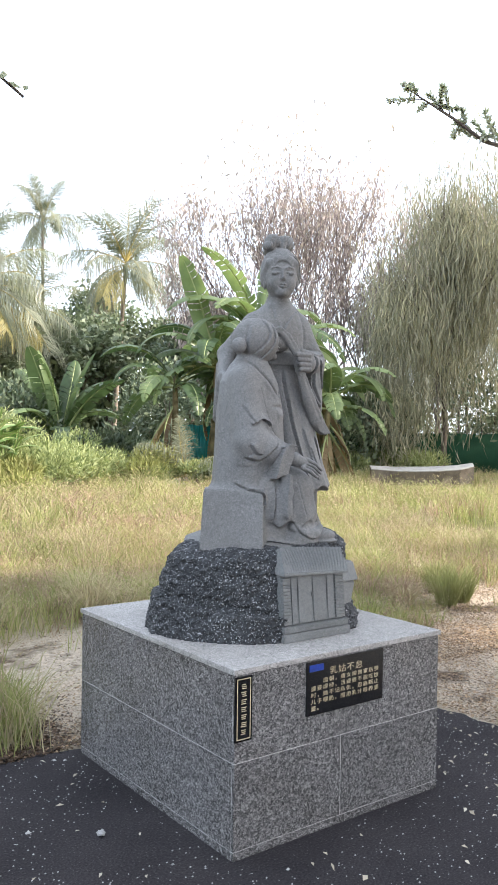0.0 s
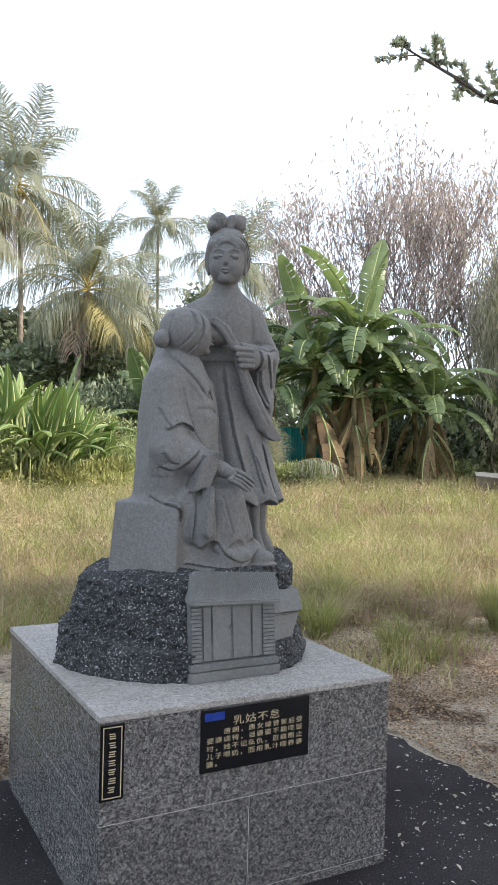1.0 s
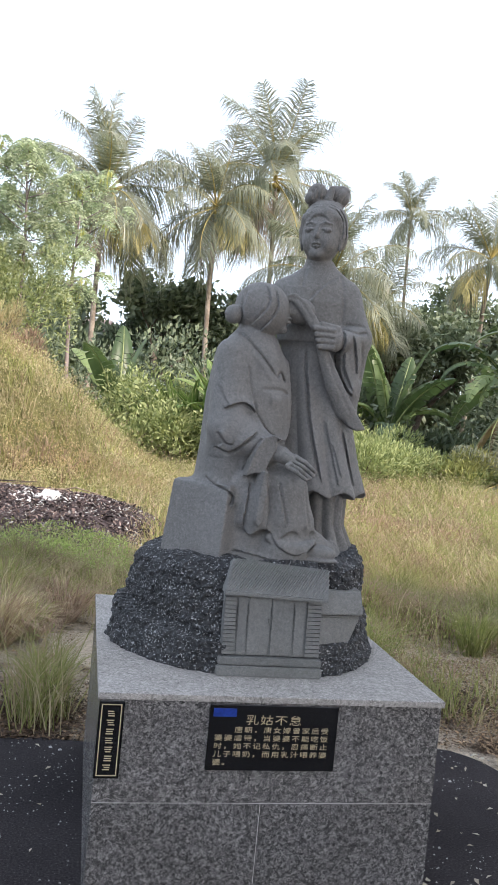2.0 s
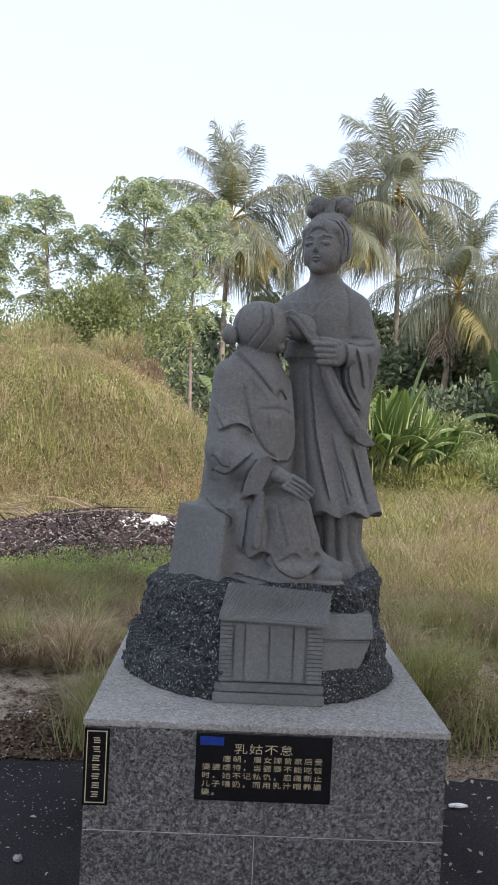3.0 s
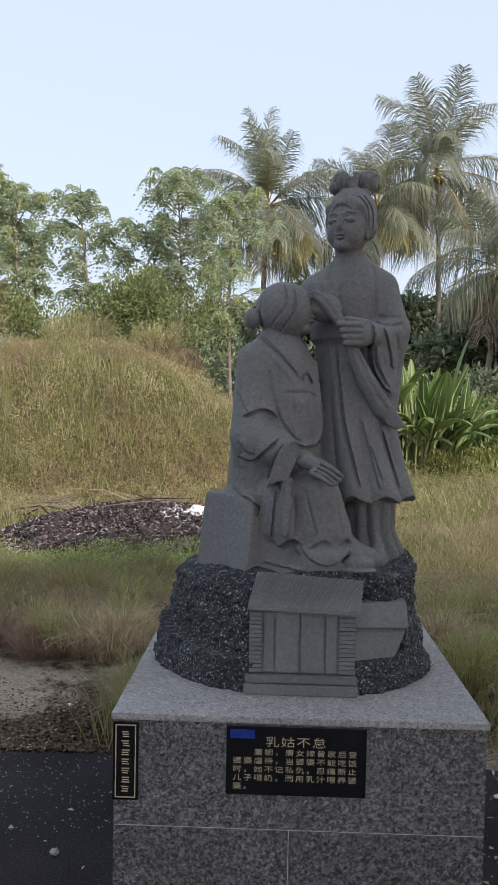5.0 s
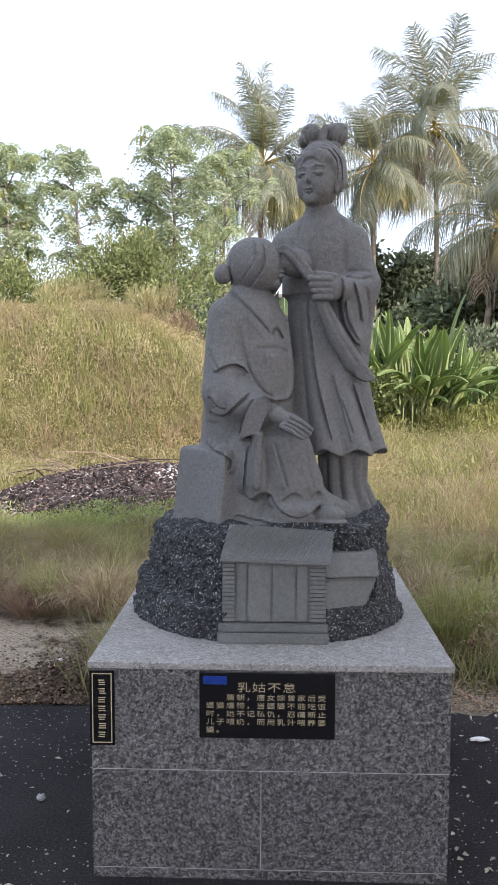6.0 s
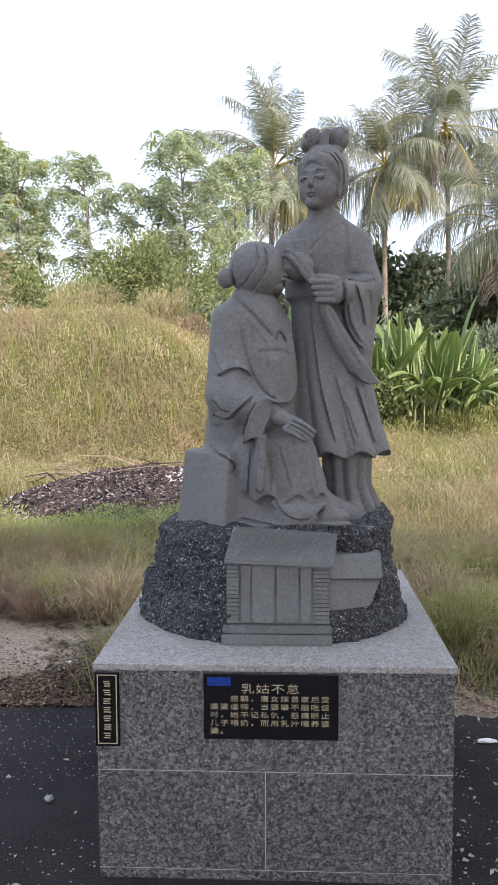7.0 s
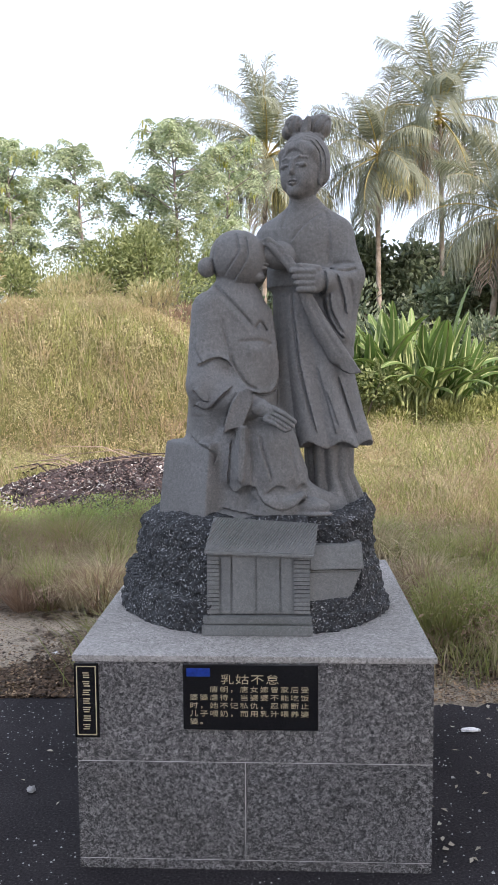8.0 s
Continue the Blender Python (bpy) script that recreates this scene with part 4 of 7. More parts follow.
    limb((-0.10, 0.465, 1.42), (-0.085, 0.445, 1.285), 0.06, 0.05, 0.015)
    slab([(-0.053, 1.475), (-0.033, 1.470), (-0.040, 1.36), (-0.044, 1.287), (-0.055, 1.264), (-0.067, 1.287), (-0.064, 1.37)], 0.343, 0.41, 0.002)
    limb((-0.052, 0.385, 1.46), (-0.055, 0.37, 1.29), 0.02, 0.018, 0.02)
    blob((-0.04, 0.50, 1.185), (0.13, 0.10, 0.10), 0.03)
    limb((0.19, 0.47, 1.19), (0.30, 0.60, 1.13), 0.06, 0.05, 0.03)
    limb((0.06, 0.47, 1.25), (0.07, 0.45, 1.17), 0.09, 0.11, 0.015)
    blob((0.205, 0.405, 1.172), (0.07, 0.038, 0.034), 0.006, -10)
    blob((0.205, 0.40, 1.148), (0.078, 0.044, 0.012), 0.004, -10)
    chain([(0.0, 0.385, 1.225), (0.05, 0.362, 1.195), (0.12, 0.365, 1.19), (0.175, 0.385, 1.215)], [0.018, 0.022, 0.022, 0.015], 0.006)
    chain([(-0.19, 0.45, 1.14), (-0.10, 0.40, 1.135), (0.0, 0.385, 1.135), (0.10, 0.37, 1.13)], [0.012, 0.016, 0.014, 0.012], 0.01)

    # chiselled cloth edges and folds
    stroke([(-0.168, 2.006), (-0.148, 1.989), (-0.075, 1.915), (-0.001, 1.828)], 0.010, 0.0052, 0.56)
    stroke([(-0.175, 1.985), (-0.155, 1.965), (-0.085, 1.893), (-0.015, 1.815)], -0.005, 0.010, 0.56)
    stroke([(-0.003, 1.826), (0.016, 1.856), (0.041, 1.819)], 0.010, 0.005, 0.56)
    for pts in ([(0.060, 1.530), (0.10, 1.512), (0.142, 1.483)], [(0.050, 1.517), (0.09, 1.498), (0.132, 1.470)], [(0.040, 1.506), (0.075, 1.489), (0.118, 1.460)]):
        stroke(pts, 0.0036, 0.003, 0.40)
    edge([(0.012, 1.598), (-0.021, 1.612), (-0.048, 1.637), (-0.084, 1.689), (-0.1, 1.735)], 0.009, 0.010, 0.54)
    edge([(-0.084, 1.689), (-0.096, 1.727), (-0.117, 1.801), (-0.134, 1.885)], 0.006, 0.012, 0.54)
    edge([(-0.02, 1.606), (0.021, 1.589), (0.063, 1.598), (0.085, 1.645), (0.086, 1.705), (0.068, 1.854), (0.047, 1.992)], 0.011, 0.010, 0.60)
    edge([(-0.212, 1.695), (-0.2, 1.702), (-0.148, 1.723), (-0.106, 1.712), (-0.082, 1.684)], 0.010, 0.011, 0.56)
    edge([(-0.225, 1.552), (-0.217, 1.545), (-0.179, 1.535), (-0.137, 1.57), (-0.078, 1.627)], 0.010, 0.012, 0.56)
    edge([(-0.23, 1.61), (-0.2, 1.57), (-0.17, 1.562)], 0.008, 0.012, 0.56)
    edge([(-0.235, 1.79), (-0.215, 1.74), (-0.19, 1.70)], 0.006, 0.012, 0.56)
    edge([(-0.06, 1.60), (-0.093, 1.541), (-0.12, 1.449)], 0.006, 0.008, 0.45)
    edge([(-0.25, 1.435), (-0.216, 1.403), (-0.162, 1.383), (-0.145, 1.36), (-0.16, 1.321)], 0.010, 0.011, 0.60)
    stroke([(-0.071, 1.782), (0.02, 1.785), (0.06, 1.77)], 0.005, 0.007, 0.56)
    stroke([(-0.03, 1.74), (0.03, 1.745)], -0.006, 0.022, 0.56)
    edge([(0.058, 1.262), (0.028, 1.368), (0.011, 1.44)], 0.009, 0.012, 0.50)
    edge([(0.150, 1.262), (0.132, 1.35), (0.118, 1.44)], 0.007, 0.012, 0.50)
    edge([(-0.02, 1.25), (-0.018, 1.33), (-0.028, 1.42)], 0.007, 0.010, 0.48)
    edge([(-0.105, 1.25), (-0.10, 1.33), (-0.09, 1.43)], 0.007, 0.010, 0.50)
    edge([(0.0, 1.246), (0.03, 1.197), (0.094, 1.168), (0.146, 1.184), (0.19, 1.231)], 0.0065, 0.011, 0.48)
    edge([(-0.14, 1.168), (-0.05, 1.155), (0.03, 1.142), (0.13, 1.14)], 0.006, 0.009, 0.48)
    edge([(0.139, 1.985), (0.144, 1.89), (0.157, 1.782), (0.169, 1.684), (0.201, 1.548), (0.236, 1.415)], 0.012, 0.0105, 0.76)
    edge([(0.229, 1.70), (0.272, 1.55), (0.306, 1.418)], 0.007, 0.019, 0.74)
    edge([(0.313, 1.66), (0.356, 1.529), (0.392, 1.42)], 0.007, 0.019, 0.74)
    edge([(0.266, 1.60), (0.316, 1.455)], 0.005, 0.016, 0.74)
    edge([(0.262, 1.965), (0.275, 1.888), (0.312, 1.82), (0.34, 1.795)], 0.010, 0.009, 0.68)
    edge([(0.279, 1.97), (0.29, 1.899), (0.336, 1.81)], 0.009, 0.008, 0.68)
    edge([(0.306, 2.045), (0.335, 1.954), (0.347, 1.88)], 0.008, 0.010, 0.70)
    stroke([(0.355, 2.03), (0.372, 1.94), (0.366, 1.85)], 0.007, 0.008, 0.70)
    edge([(0.262, 2.055), (0.27, 1.993), (0.26, 1.958)], 0.008, 0.009, 0.64)
    stroke([(0.20, 1.95), (0.262, 1.825), (0.335, 1.715)], 0.006, 0.006, 0.59)
    stroke([(0.02, 2.160), (0.06, 2.152), (0.10, 2.11), (0.13, 2.065)], 0.006, 0.005, 0.57)
    stroke([(0.126, 2.325), (0.106, 2.252), (0.10, 2.225)], 0.004, 0.006, 0.72)
    edge([(0.272, 2.296), (0.194, 2.241), (0.125, 2.16)], 0.0045, 0.01, 0.72)
    stroke([(0.268, 2.30), (0.274, 2.26), (0.281, 2.157), (0.28, 2.075)], 0.006, 0.008, 0.76)
    stroke([(0.275, 2.062), (0.333, 2.05), (0.39, 2.064)], 0.007, 0.006, 0.74)
    stroke([(0.29, 2.09), (0.38, 2.085)], 0.005, 0.007, 0.74)
    # hair lines
    for pts in ([(-0.075, 2.199), (-0.061, 2.117), (-0.122, 2.025)], [(-0.14, 2.172), (-0.159, 2.09), (-0.145, 2.026)], [(-0.035, 2.18), (-0.03, 2.09), (-0.09, 2.0)]):
        edge(pts, 0.006, 0.009, 0.60)
    for pts in ([(0.205, 2.565), (0.245, 2.51), (0.25, 2.43)], [(0.225, 2.57), (0.265, 2.51), (0.268, 2.42)]):
        edge(pts, 0.003, 0.007, 0.80)
    for u in (-1, 1):
        for r in (0.0, 0.022, 0.044):
            q = [face(u * (0.02 + r * 0.3), 0.05, 2.548 + r * 0.6), face(u * (0.062 + r * 0.2), 0.03, 2.53 + r * 0.7), face(u * (0.09 + r * 0.1), -0.01, 2.47 + r)]
            stroke([(p[0], p[2]) for p in q], 0.002, 0.004, 0.75)
    for pts in ([(0.128, 2.60), (0.122, 2.625), (0.135, 2.655)], [(0.145, 2.60), (0.14, 2.63), (0.155, 2.67)], [(0.165, 2.60), (0.165, 2.64), (0.185, 2.672)], [(0.222, 2.60), (0.232, 2.645), (0.262, 2.68)], [(0.25, 2.602), (0.268, 2.64), (0.288, 2.665)]):
        stroke(pts, 0.004, 0.0045, 0.85)
    seat_trim()


def build_statue():
    vs, qs, n = [], [], 0
    for z0, z1, step in ((1.085, 1.434, 0.0048), (1.43, 1.654, 0.0033), (1.65, 2.004, 0.0044), (2.0, 2.338, 0.0040), (2.3355, 2.72, 0.0024)):
        set_grid(z0, z1, step)
        shape_figures()
        v, q = surface_nets()
        # ease the chisel marks
        for _ in range(1 if step < 0.003 else 2):
            acc, num = np.zeros_like(v), np.zeros(len(v))
            for i in range(4):
                a, b = q[:, i], q[:, (i + 1) % 4]
                for c in range(3):
                    acc[:, c] += np.bincount(a, v[b, c], len(v)) + np.bincount(b, v[a, c], len(v))
                num += np.bincount(a, minlength=len(v)) + np.bincount(b, minlength=len(v))
            v = np.where(num[:, None] > 7, 0.5 * v + 0.5 * acc / np.maximum(num, 1)[:, None], v)
        vs.append(v)
        qs.append(q + n)
        n += len(v)
    verts, quads = np.concatenate(vs), np.concatenate(qs)
    me = bpy.data.meshes.new("statue")
    me.vertices.add(len(verts))
    me.vertices.foreach_set("co", verts.astype(np.float32).ravel())
    me.loops.add(quads.size)
    me.loops.foreach_set("vertex_index", quads.astype(np.int32).ravel())
    me.polygons.add(len(quads))
    me.polygons.foreach_set("loop_start", np.arange(0, quads.size, 4, dtype=np.int32))
    me.materials.append(M_STATUE)
    me.update(calc_edges=True)
    me.shade_smooth()
    ob = new("statue", me)
    tagged(ob, "dark grey carved stone group of two robed figures", "statue")


build_statue()
# ---- plants ----


def frond_mesh(name, length, start, droop, hang, seed, mat, pairs=92):
    """A palm frond along +x: an arching stalk with two rows of narrow leaflets. Angles in degrees."""
    rnd = random.Random(seed)
    n = 14
    pts, ang, p = [], [], Vector((0, 0, 0))
    for i in range(n + 1):
        s = i / n
        a = radians(start - droop * s ** 1.4)
        pts.append(p.copy())
        ang.append(a)
        p = p + Vector((math.cos(a), 0, math.sin(a))) * (length / n)
    so = Soup()
    so.tube(pts, [0.045 * (1 - 0.85 * i / n) for i in range(n + 1)], 4, False)
    nst = len(so.f)
    for k in range(pairs):
        s = 0.14 + 0.86 * (k + 0.5) / pairs
        i = min(int(s * n), n - 1)
        q = s * n - i
        c = pts[i].lerp(pts[i + 1], q)
        a = ang[i]
        d = Vector((math.cos(a), 0, math.sin(a)))
        up = Vector((-math.sin(a), 0, math.cos(a)))
        ll = length * 0.27 * (0.45 + 1.1 * math.sin(math.pi * min(1, s * 0.85 + 0.12))) * rnd.uniform(0.8, 1.1)
        for sd in (-1, 1):
            if rnd.random() < 0.06:
                continue
            side = Vector((0, sd, 0))
            fwd = (d * rnd.uniform(0.4, 0.85) + side * rnd.uniform(0.6, 0.95) + up * rnd.uniform(-0.25, 0.25)).normalized()
            w = d.cross(fwd).cross(fwd).normalized() * (0.009 + 0.0042 * length)
            mid = c + fwd * ll * 0.5 + Vector((0, 0, -ll * hang * 0.25))
            tip = c + fwd * ll * (0.98 - 0.3 * hang) + Vector((0, 0, -ll * hang * rnd.uniform(0.7, 1.45)))
            so.add([c - w * 0.5, c + w * 0.5, mid + w * 0.55, mid - w * 0.55, tip], [(0, 1, 2, 3), (3, 2, 4)])
    me = so.mesh(name, mat)
    me.materials.append(M_RACHIS)
    idx = np.zeros(len(so.f), np.int32)
    idx[:nst] = 1
    me.polygons.foreach_set("material_index", idx)
    return me


def frond_set(scale, seed):
    rows = ((84, 28, 0.35), (70, 58, 0.5), (54, 76, 0.65), (38, 84, 0.8), (22, 82, 0.95), (5, 74, 1.05), (-15, 60, 1.1), (-36, 42, 1.1))
    return [frond_mesh("frond", scale * (0.95 if k == 0 else 1.0), a, d, h, seed + k, M_FROND) for k, (a, d, h) in enumerate(rows)]


FRONDS = frond_set(4.2, 10)
FROND_YELLOW = frond_mesh("frond", 3.8, -18, 45, 0.9, 40, M_FROND_YEL)
FROND_DRY = frond_mesh("frond", 3.4, -48, 40, 0.9, 41, M_FROND_DRY, 40)


def coconut_palm(x, y, height, lean, seed, scale=1.0, count=24, yellow=2, dry=2, nuts=True, thick=0.15, label="tall coconut palm with arching green fronds"):
    rnd = random.Random(seed)
    gz = float(ground_height(x, y)) - 0.1
    p = thing("coconut_palm", (x, y, gz), label, "palm tree", "coconut palms")
    n = 16
    pts, rad = [], []
    for i in range(n + 1):
        s = i / n
        pts.append(Vector((x + lean[0] * s ** 1.6 + 0.06 * math.sin(5 * s + seed), y + lean[1] * s ** 1.6, gz + height * s)))
        rad.append(thick * (1.35 - 0.6 * min(1, s * 6) * 0.5 - 0.3 * s) + (0.012 if i % 2 else 0))
    so = Soup()
    so.tube(pts, rad, 10)
    part_mesh("trunk", so.mesh("trunk", M_TRUNK_PALM, True), p)
    top = pts[-1]
    turn = rnd.uniform(0, 360)
    for k in range(count):
        q = k / count
        me = FRONDS[min(7, int(q ** 1.08 * 7.99))]
        turn += 137.5 + rnd.uniform(-14, 14)
        s = scale * rnd.uniform(0.88, 1.1)
        m = Matrix.Translation(top + Vector((0, 0, 0.35 * (1 - q) * scale))) @ pose(0, 0, 0, rnd.uniform(-22, 22), rnd.uniform(-10, 10), turn) @ Matrix.Diagonal((s, s, s, 1))
        part_mesh("frond", me, p, m)
    for me, num in ((FROND_YELLOW, yellow), (FROND_DRY, dry)):
        for k in range(num):
            m = Matrix.Translation(top + Vector((0, 0, -0.1))) @ pose(0, 0, 0, rnd.uniform(-10, 10), 0, rnd.uniform(0, 360)) @ Matrix.Diagonal((scale, scale, scale, 1))
            part_mesh("frond", me, p, m, "withered frond")
    if nuts:
        bm = bmesh.new()
        for k in range(9):
            a = rnd.uniform(0, 6.28)
            bmesh.ops.create_icosphere(bm, subdivisions=1, radius=0.13 * scale, matrix=Matrix.Translation(top + Vector((math.cos(a) * 0.3, math.sin(a) * 0.3, -0.25 - rnd.uniform(0, 0.35))) * 1.0))
        tagged(part("coconut_bunch", bm, M_RACHIS, p, "bunch of yellow-green coconuts", True), kind="stuff")
    return p


# ---- broadleaf trees ----


def leaf_quads(c, d, length, width, nrm=None, rs=None):
    """Pointed leaves as quads: arrays of foot, direction, length, width."""
    c, d = np.asarray(c, float), np.asarray(d, float)
    d = d / np.linalg.norm(d, axis=1, keepdims=True)
    ref = rs.normal(size=c.shape)
    side = np.cross(d, ref)
    side /= np.linalg.norm(side, axis=1, keepdims=True) + 1e-9
    L, W = np.reshape(length, (-1, 1)), np.reshape(width, (-1, 1))
    mid = c + d * L * 0.45
    return np.stack([c, mid + side * W * 0.5, c + d * L, mid - side * W * 0.5], 1)


def grow(so, tips, p, d, length, radius, level, rnd, spread, up, kids, shrink=0.68, seg=4):
    """Recursive limbs; tips collects (place, direction, level) along the twigs."""
    pts, rad = [p.copy()], [radius]
    for i in range(seg):
        d = (d + Vector((rnd.uniform(-1, 1), rnd.uniform(-1, 1), rnd.uniform(-1, 1))) * 0.16 + Vector((0, 0, up * 0.12))).normalized()
        p = p + d * (length / seg)
        pts.append(p.copy())
        rad.append(radius * (1 - 0.5 * (i + 1) / seg))
        if level <= 1:
            tips.append((p.copy(), d.copy()))
    so.tube(pts, rad, 6 if level > 2 else 4 if level > 0 else 3, False)
    if level == 0:
        return
    for k in range(kids):
        at = pts[max(1, seg - k // 2)] if k else pts[-1]
        v = Vector((rnd.uniform(-1, 1), rnd.uniform(-1, 1), rnd.uniform(-0.4, 0.7)))
        nd = (d + v.normalized() * spread).normalized()
        grow(so, tips, at, nd, length * shrink * rnd.uniform(0.8, 1.15), radius * 0.55, level - 1, rnd, spread, up, kids, shrink, seg)


def tree(name, x, y, height, seed, leaf_mat, bark, label, style, category="tree", group="", trunk_h=0.3, trunk_r=0.12, spread=0.75, up=0.3, levels=4, kids=3, leaves=9000, leaf=(0.18, 0.08), stems=1, gz=None, squash=1.0, shrink=0.68):
    rnd, rs = random.Random(seed), np.random.RandomState(seed)
    gz = float(ground_height(x, y)) - 0.1 if gz is None else gz
    t = thing(name, (x, y, gz), label, category, group)
    so, tips = Soup(), []
    for k in range(stems):
        o = Vector((x + (rnd.uniform(-0.5, 0.5) if stems > 1 else 0), y + (rnd.uniform(-0.5, 0.5) if stems > 1 else 0), gz))
        lean = Vector((rnd.uniform(-0.3, 0.3), rnd.uniform(-0.3, 0.3), 1)) if stems > 1 else Vector((rnd.uniform(-0.08, 0.08), rnd.uniform(-0.08, 0.08), 1))
        grow(so, tips, o, lean.normalized(), height * trunk_h, trunk_r, levels, rnd, spread, up, kids, shrink)
    z = [p.z for p, d in tips]
    f = height / max(0.1, max(z) - gz)
    so.v = [(x + (a - x) * f * squash, y + (b - y) * f * squash, gz + (c - gz) * f) for a, b, c in so.v]
    P = np.array([(x + (p.x - x) * f * squash, y + (p.y - y) * f * squash, gz + (p.z - gz) * f) for p, d in tips])
    D = np.array([tuple(d) for p, d in tips])
    part_mesh("trunk", so.mesh("trunk", bark, True), t)
    pick = rs.randint(0, len(P), leaves)
    c = P[pick] + rs.normal(size=(leaves, 3)) * (0.075 if style == "hang" else 0.3) * (height / 7)
    n3 = rs.normal(size=(leaves, 3))
    if style == "hang":
        d = n3 * 0.35 + np.array([0, 0, -1.0]) + D[pick] * 0.2
    else:
        d = n3 + np.array([0, 0, 0.1])
    L = leaf[0] * rs.uniform(0.6, 1.3, leaves)
    W = leaf[1] * rs.uniform(0.7, 1.2, leaves)
    q = leaf_quads(c, d, L, W, rs=rs)
    part_mesh("crown", quads_mesh("crown", q, leaf_mat), t)


def bush(x, y, w, h, seed, mat, label, name="bush", n=2600, leaf=(0.16, 0.06), group="", blobs=7, gz=None, upright=0.4):
    """A shrub: stems from the foot, leaves in several uneven clumps."""
    rnd, rs = random.Random(seed), np.random.RandomState(seed)
    gz = float(ground_height(x, y)) if gz is None else gz
    t = thing(name, (x, y, gz), label, "shrub", group)
    so, cs, dirs = Soup(), [], []
    for k in range(blobs):
        a, r = rnd.uniform(0, 6.28), rnd.uniform(0.1, 1) ** 0.6 * w * 0.5
        c = Vector((x + math.cos(a) * r, y + math.sin(a) * r * 0.7, gz + h * rnd.uniform(0.3, 0.8)))
        so.tube([(x + (c.x - x) * 0.3, y + (c.y - y) * 0.3, gz - 0.05), (x + (c.x - x) * 0.7, y + (c.y - y) * 0.7, gz + (c.z - gz) * 0.6), tuple(c)], [0.03, 0.022, 0.01], 4, False)
        m = n // blobs
        v = rs.normal(size=(m, 3))
        v /= np.linalg.norm(v, axis=1, keepdims=True)
        rr = rs.uniform(0.2, 1, (m, 1)) ** 0.5 * np.array([[w * 0.27, w * 0.22, h * 0.34]]) * rnd.uniform(0.7, 1.2)
        pos = np.array(tuple(c)) + v * rr
        pos[:, 2] = np.maximum(pos[:, 2], gz + 0.05)
        cs.append(pos)
        dirs.append(v * 0.6 + rs.normal(size=(m, 3)) * 0.5 + np.array([0, 0, upright]))
    tagged(part_mesh("stem_mass", so.mesh("stem_mass", M_BARK), t), kind="stuff")
    c, d = np.concatenate(cs), np.concatenate(dirs)
    q = leaf_quads(c, d, leaf[0] * rs.uniform(0.6, 1.4, len(c)), leaf[1] * rs.uniform(0.7, 1.3, len(c)), rs=rs)
    part_mesh("foliage", quads_mesh("foliage", q, mat), t)
    return t


# ---- banana plants ----


def banana_leaf_mesh(name, length, width, start, droop, seed, mat, fold=25, tear=0.25):
    """A paddle leaf along +x with a thick midrib, torn between its veins. Two materials: blade and midrib."""
    rnd = random.Random(seed)
    n = 18
    stalk = 0.16
    pts, ang, p = [], [], Vector((0, 0, 0))
    for i in range(n + 1):
        s = i / n
        a = radians(start - droop * s ** 1.5)
        pts.append(p.copy())
        ang.append(a)
        p = p + Vector((math.cos(a), 0, math.sin(a))) * (length / n)
    so = Soup()
    so.tube(pts, [0.035 * (1 - 0.88 * i / n) + 0.003 for i in range(n + 1)], 5, False)
    nst = len(so.f)
    for sd in (-1, 1):
        group_fall = rnd.uniform(0, 12)
        for i in range(int(n * stalk), n):
            s0, s1 = i / n, (i + 1) / n
            torn = rnd.random() < tear
            if torn:
                group_fall = rnd.uniform(-4, 52)
            gap = 0.12 if torn else 0.0
            q = []
            for s, ii, e in ((s0, i, gap), (s1, i + 1, 0)):
                u = (s - stalk) / (1 - stalk)
                w = width * 0.5 * max(0.02, math.sin(math.pi * min(1, max(0.0, u)) ** 0.72)) ** 0.48
                a = ang[ii]
                d = Vector((math.cos(a), 0, math.sin(a)))
                up = Vector((-math.sin(a), 0, math.cos(a)))
                b0 = radians(fold - 8)
                b1 = radians(-group_fall - 10)
                c0 = pts[ii] + d * (e * length / n)
                c1 = c0 + (Vector((0, sd, 0)) * math.cos(b0) + up * math.sin(b0)) * w * 0.5 + d * w * 0.1
                c2 = c1 + (Vector((0, sd, 0)) * math.cos(b1) + up * math.sin(b1)) * w * 0.55 + d * w * 0.18
                q.append((c0, c1, c2))
            v = [q[0][0], q[1][0], q[1][1], q[0][1], q[1][2], q[0][2]]
            so.add(v, [(0, 1, 2, 3), (3, 2, 4, 5)] if sd > 0 else [(3, 2, 1, 0), (5, 4, 2, 3)])
    me = so.mesh(name, mat, True)
    me.materials.append(M_MIDRIB)
    idx = np.zeros(len(so.f), np.int32)
    idx[:nst] = 1
    me.polygons.foreach_set("material_index", idx)
    return me


BLEAF = [banana_leaf_mesh("leaf", 2.5, 0.64, a, d, 60 + k, M_BANANA, tear=t) for k, (a, d, t) in enumerate(((84, 22, 0.5), (72, 64, 0.55), (60, 112, 0.6), (46, 122, 0.65), (30, 112, 0.7), (8, 92, 0.75)))]
BLEAF_DRY = banana_leaf_mesh("dead_leaf", 1.9, 0.4, -35, 52, 80, M_BANANA_DRY, fold=-20, tear=0.6)


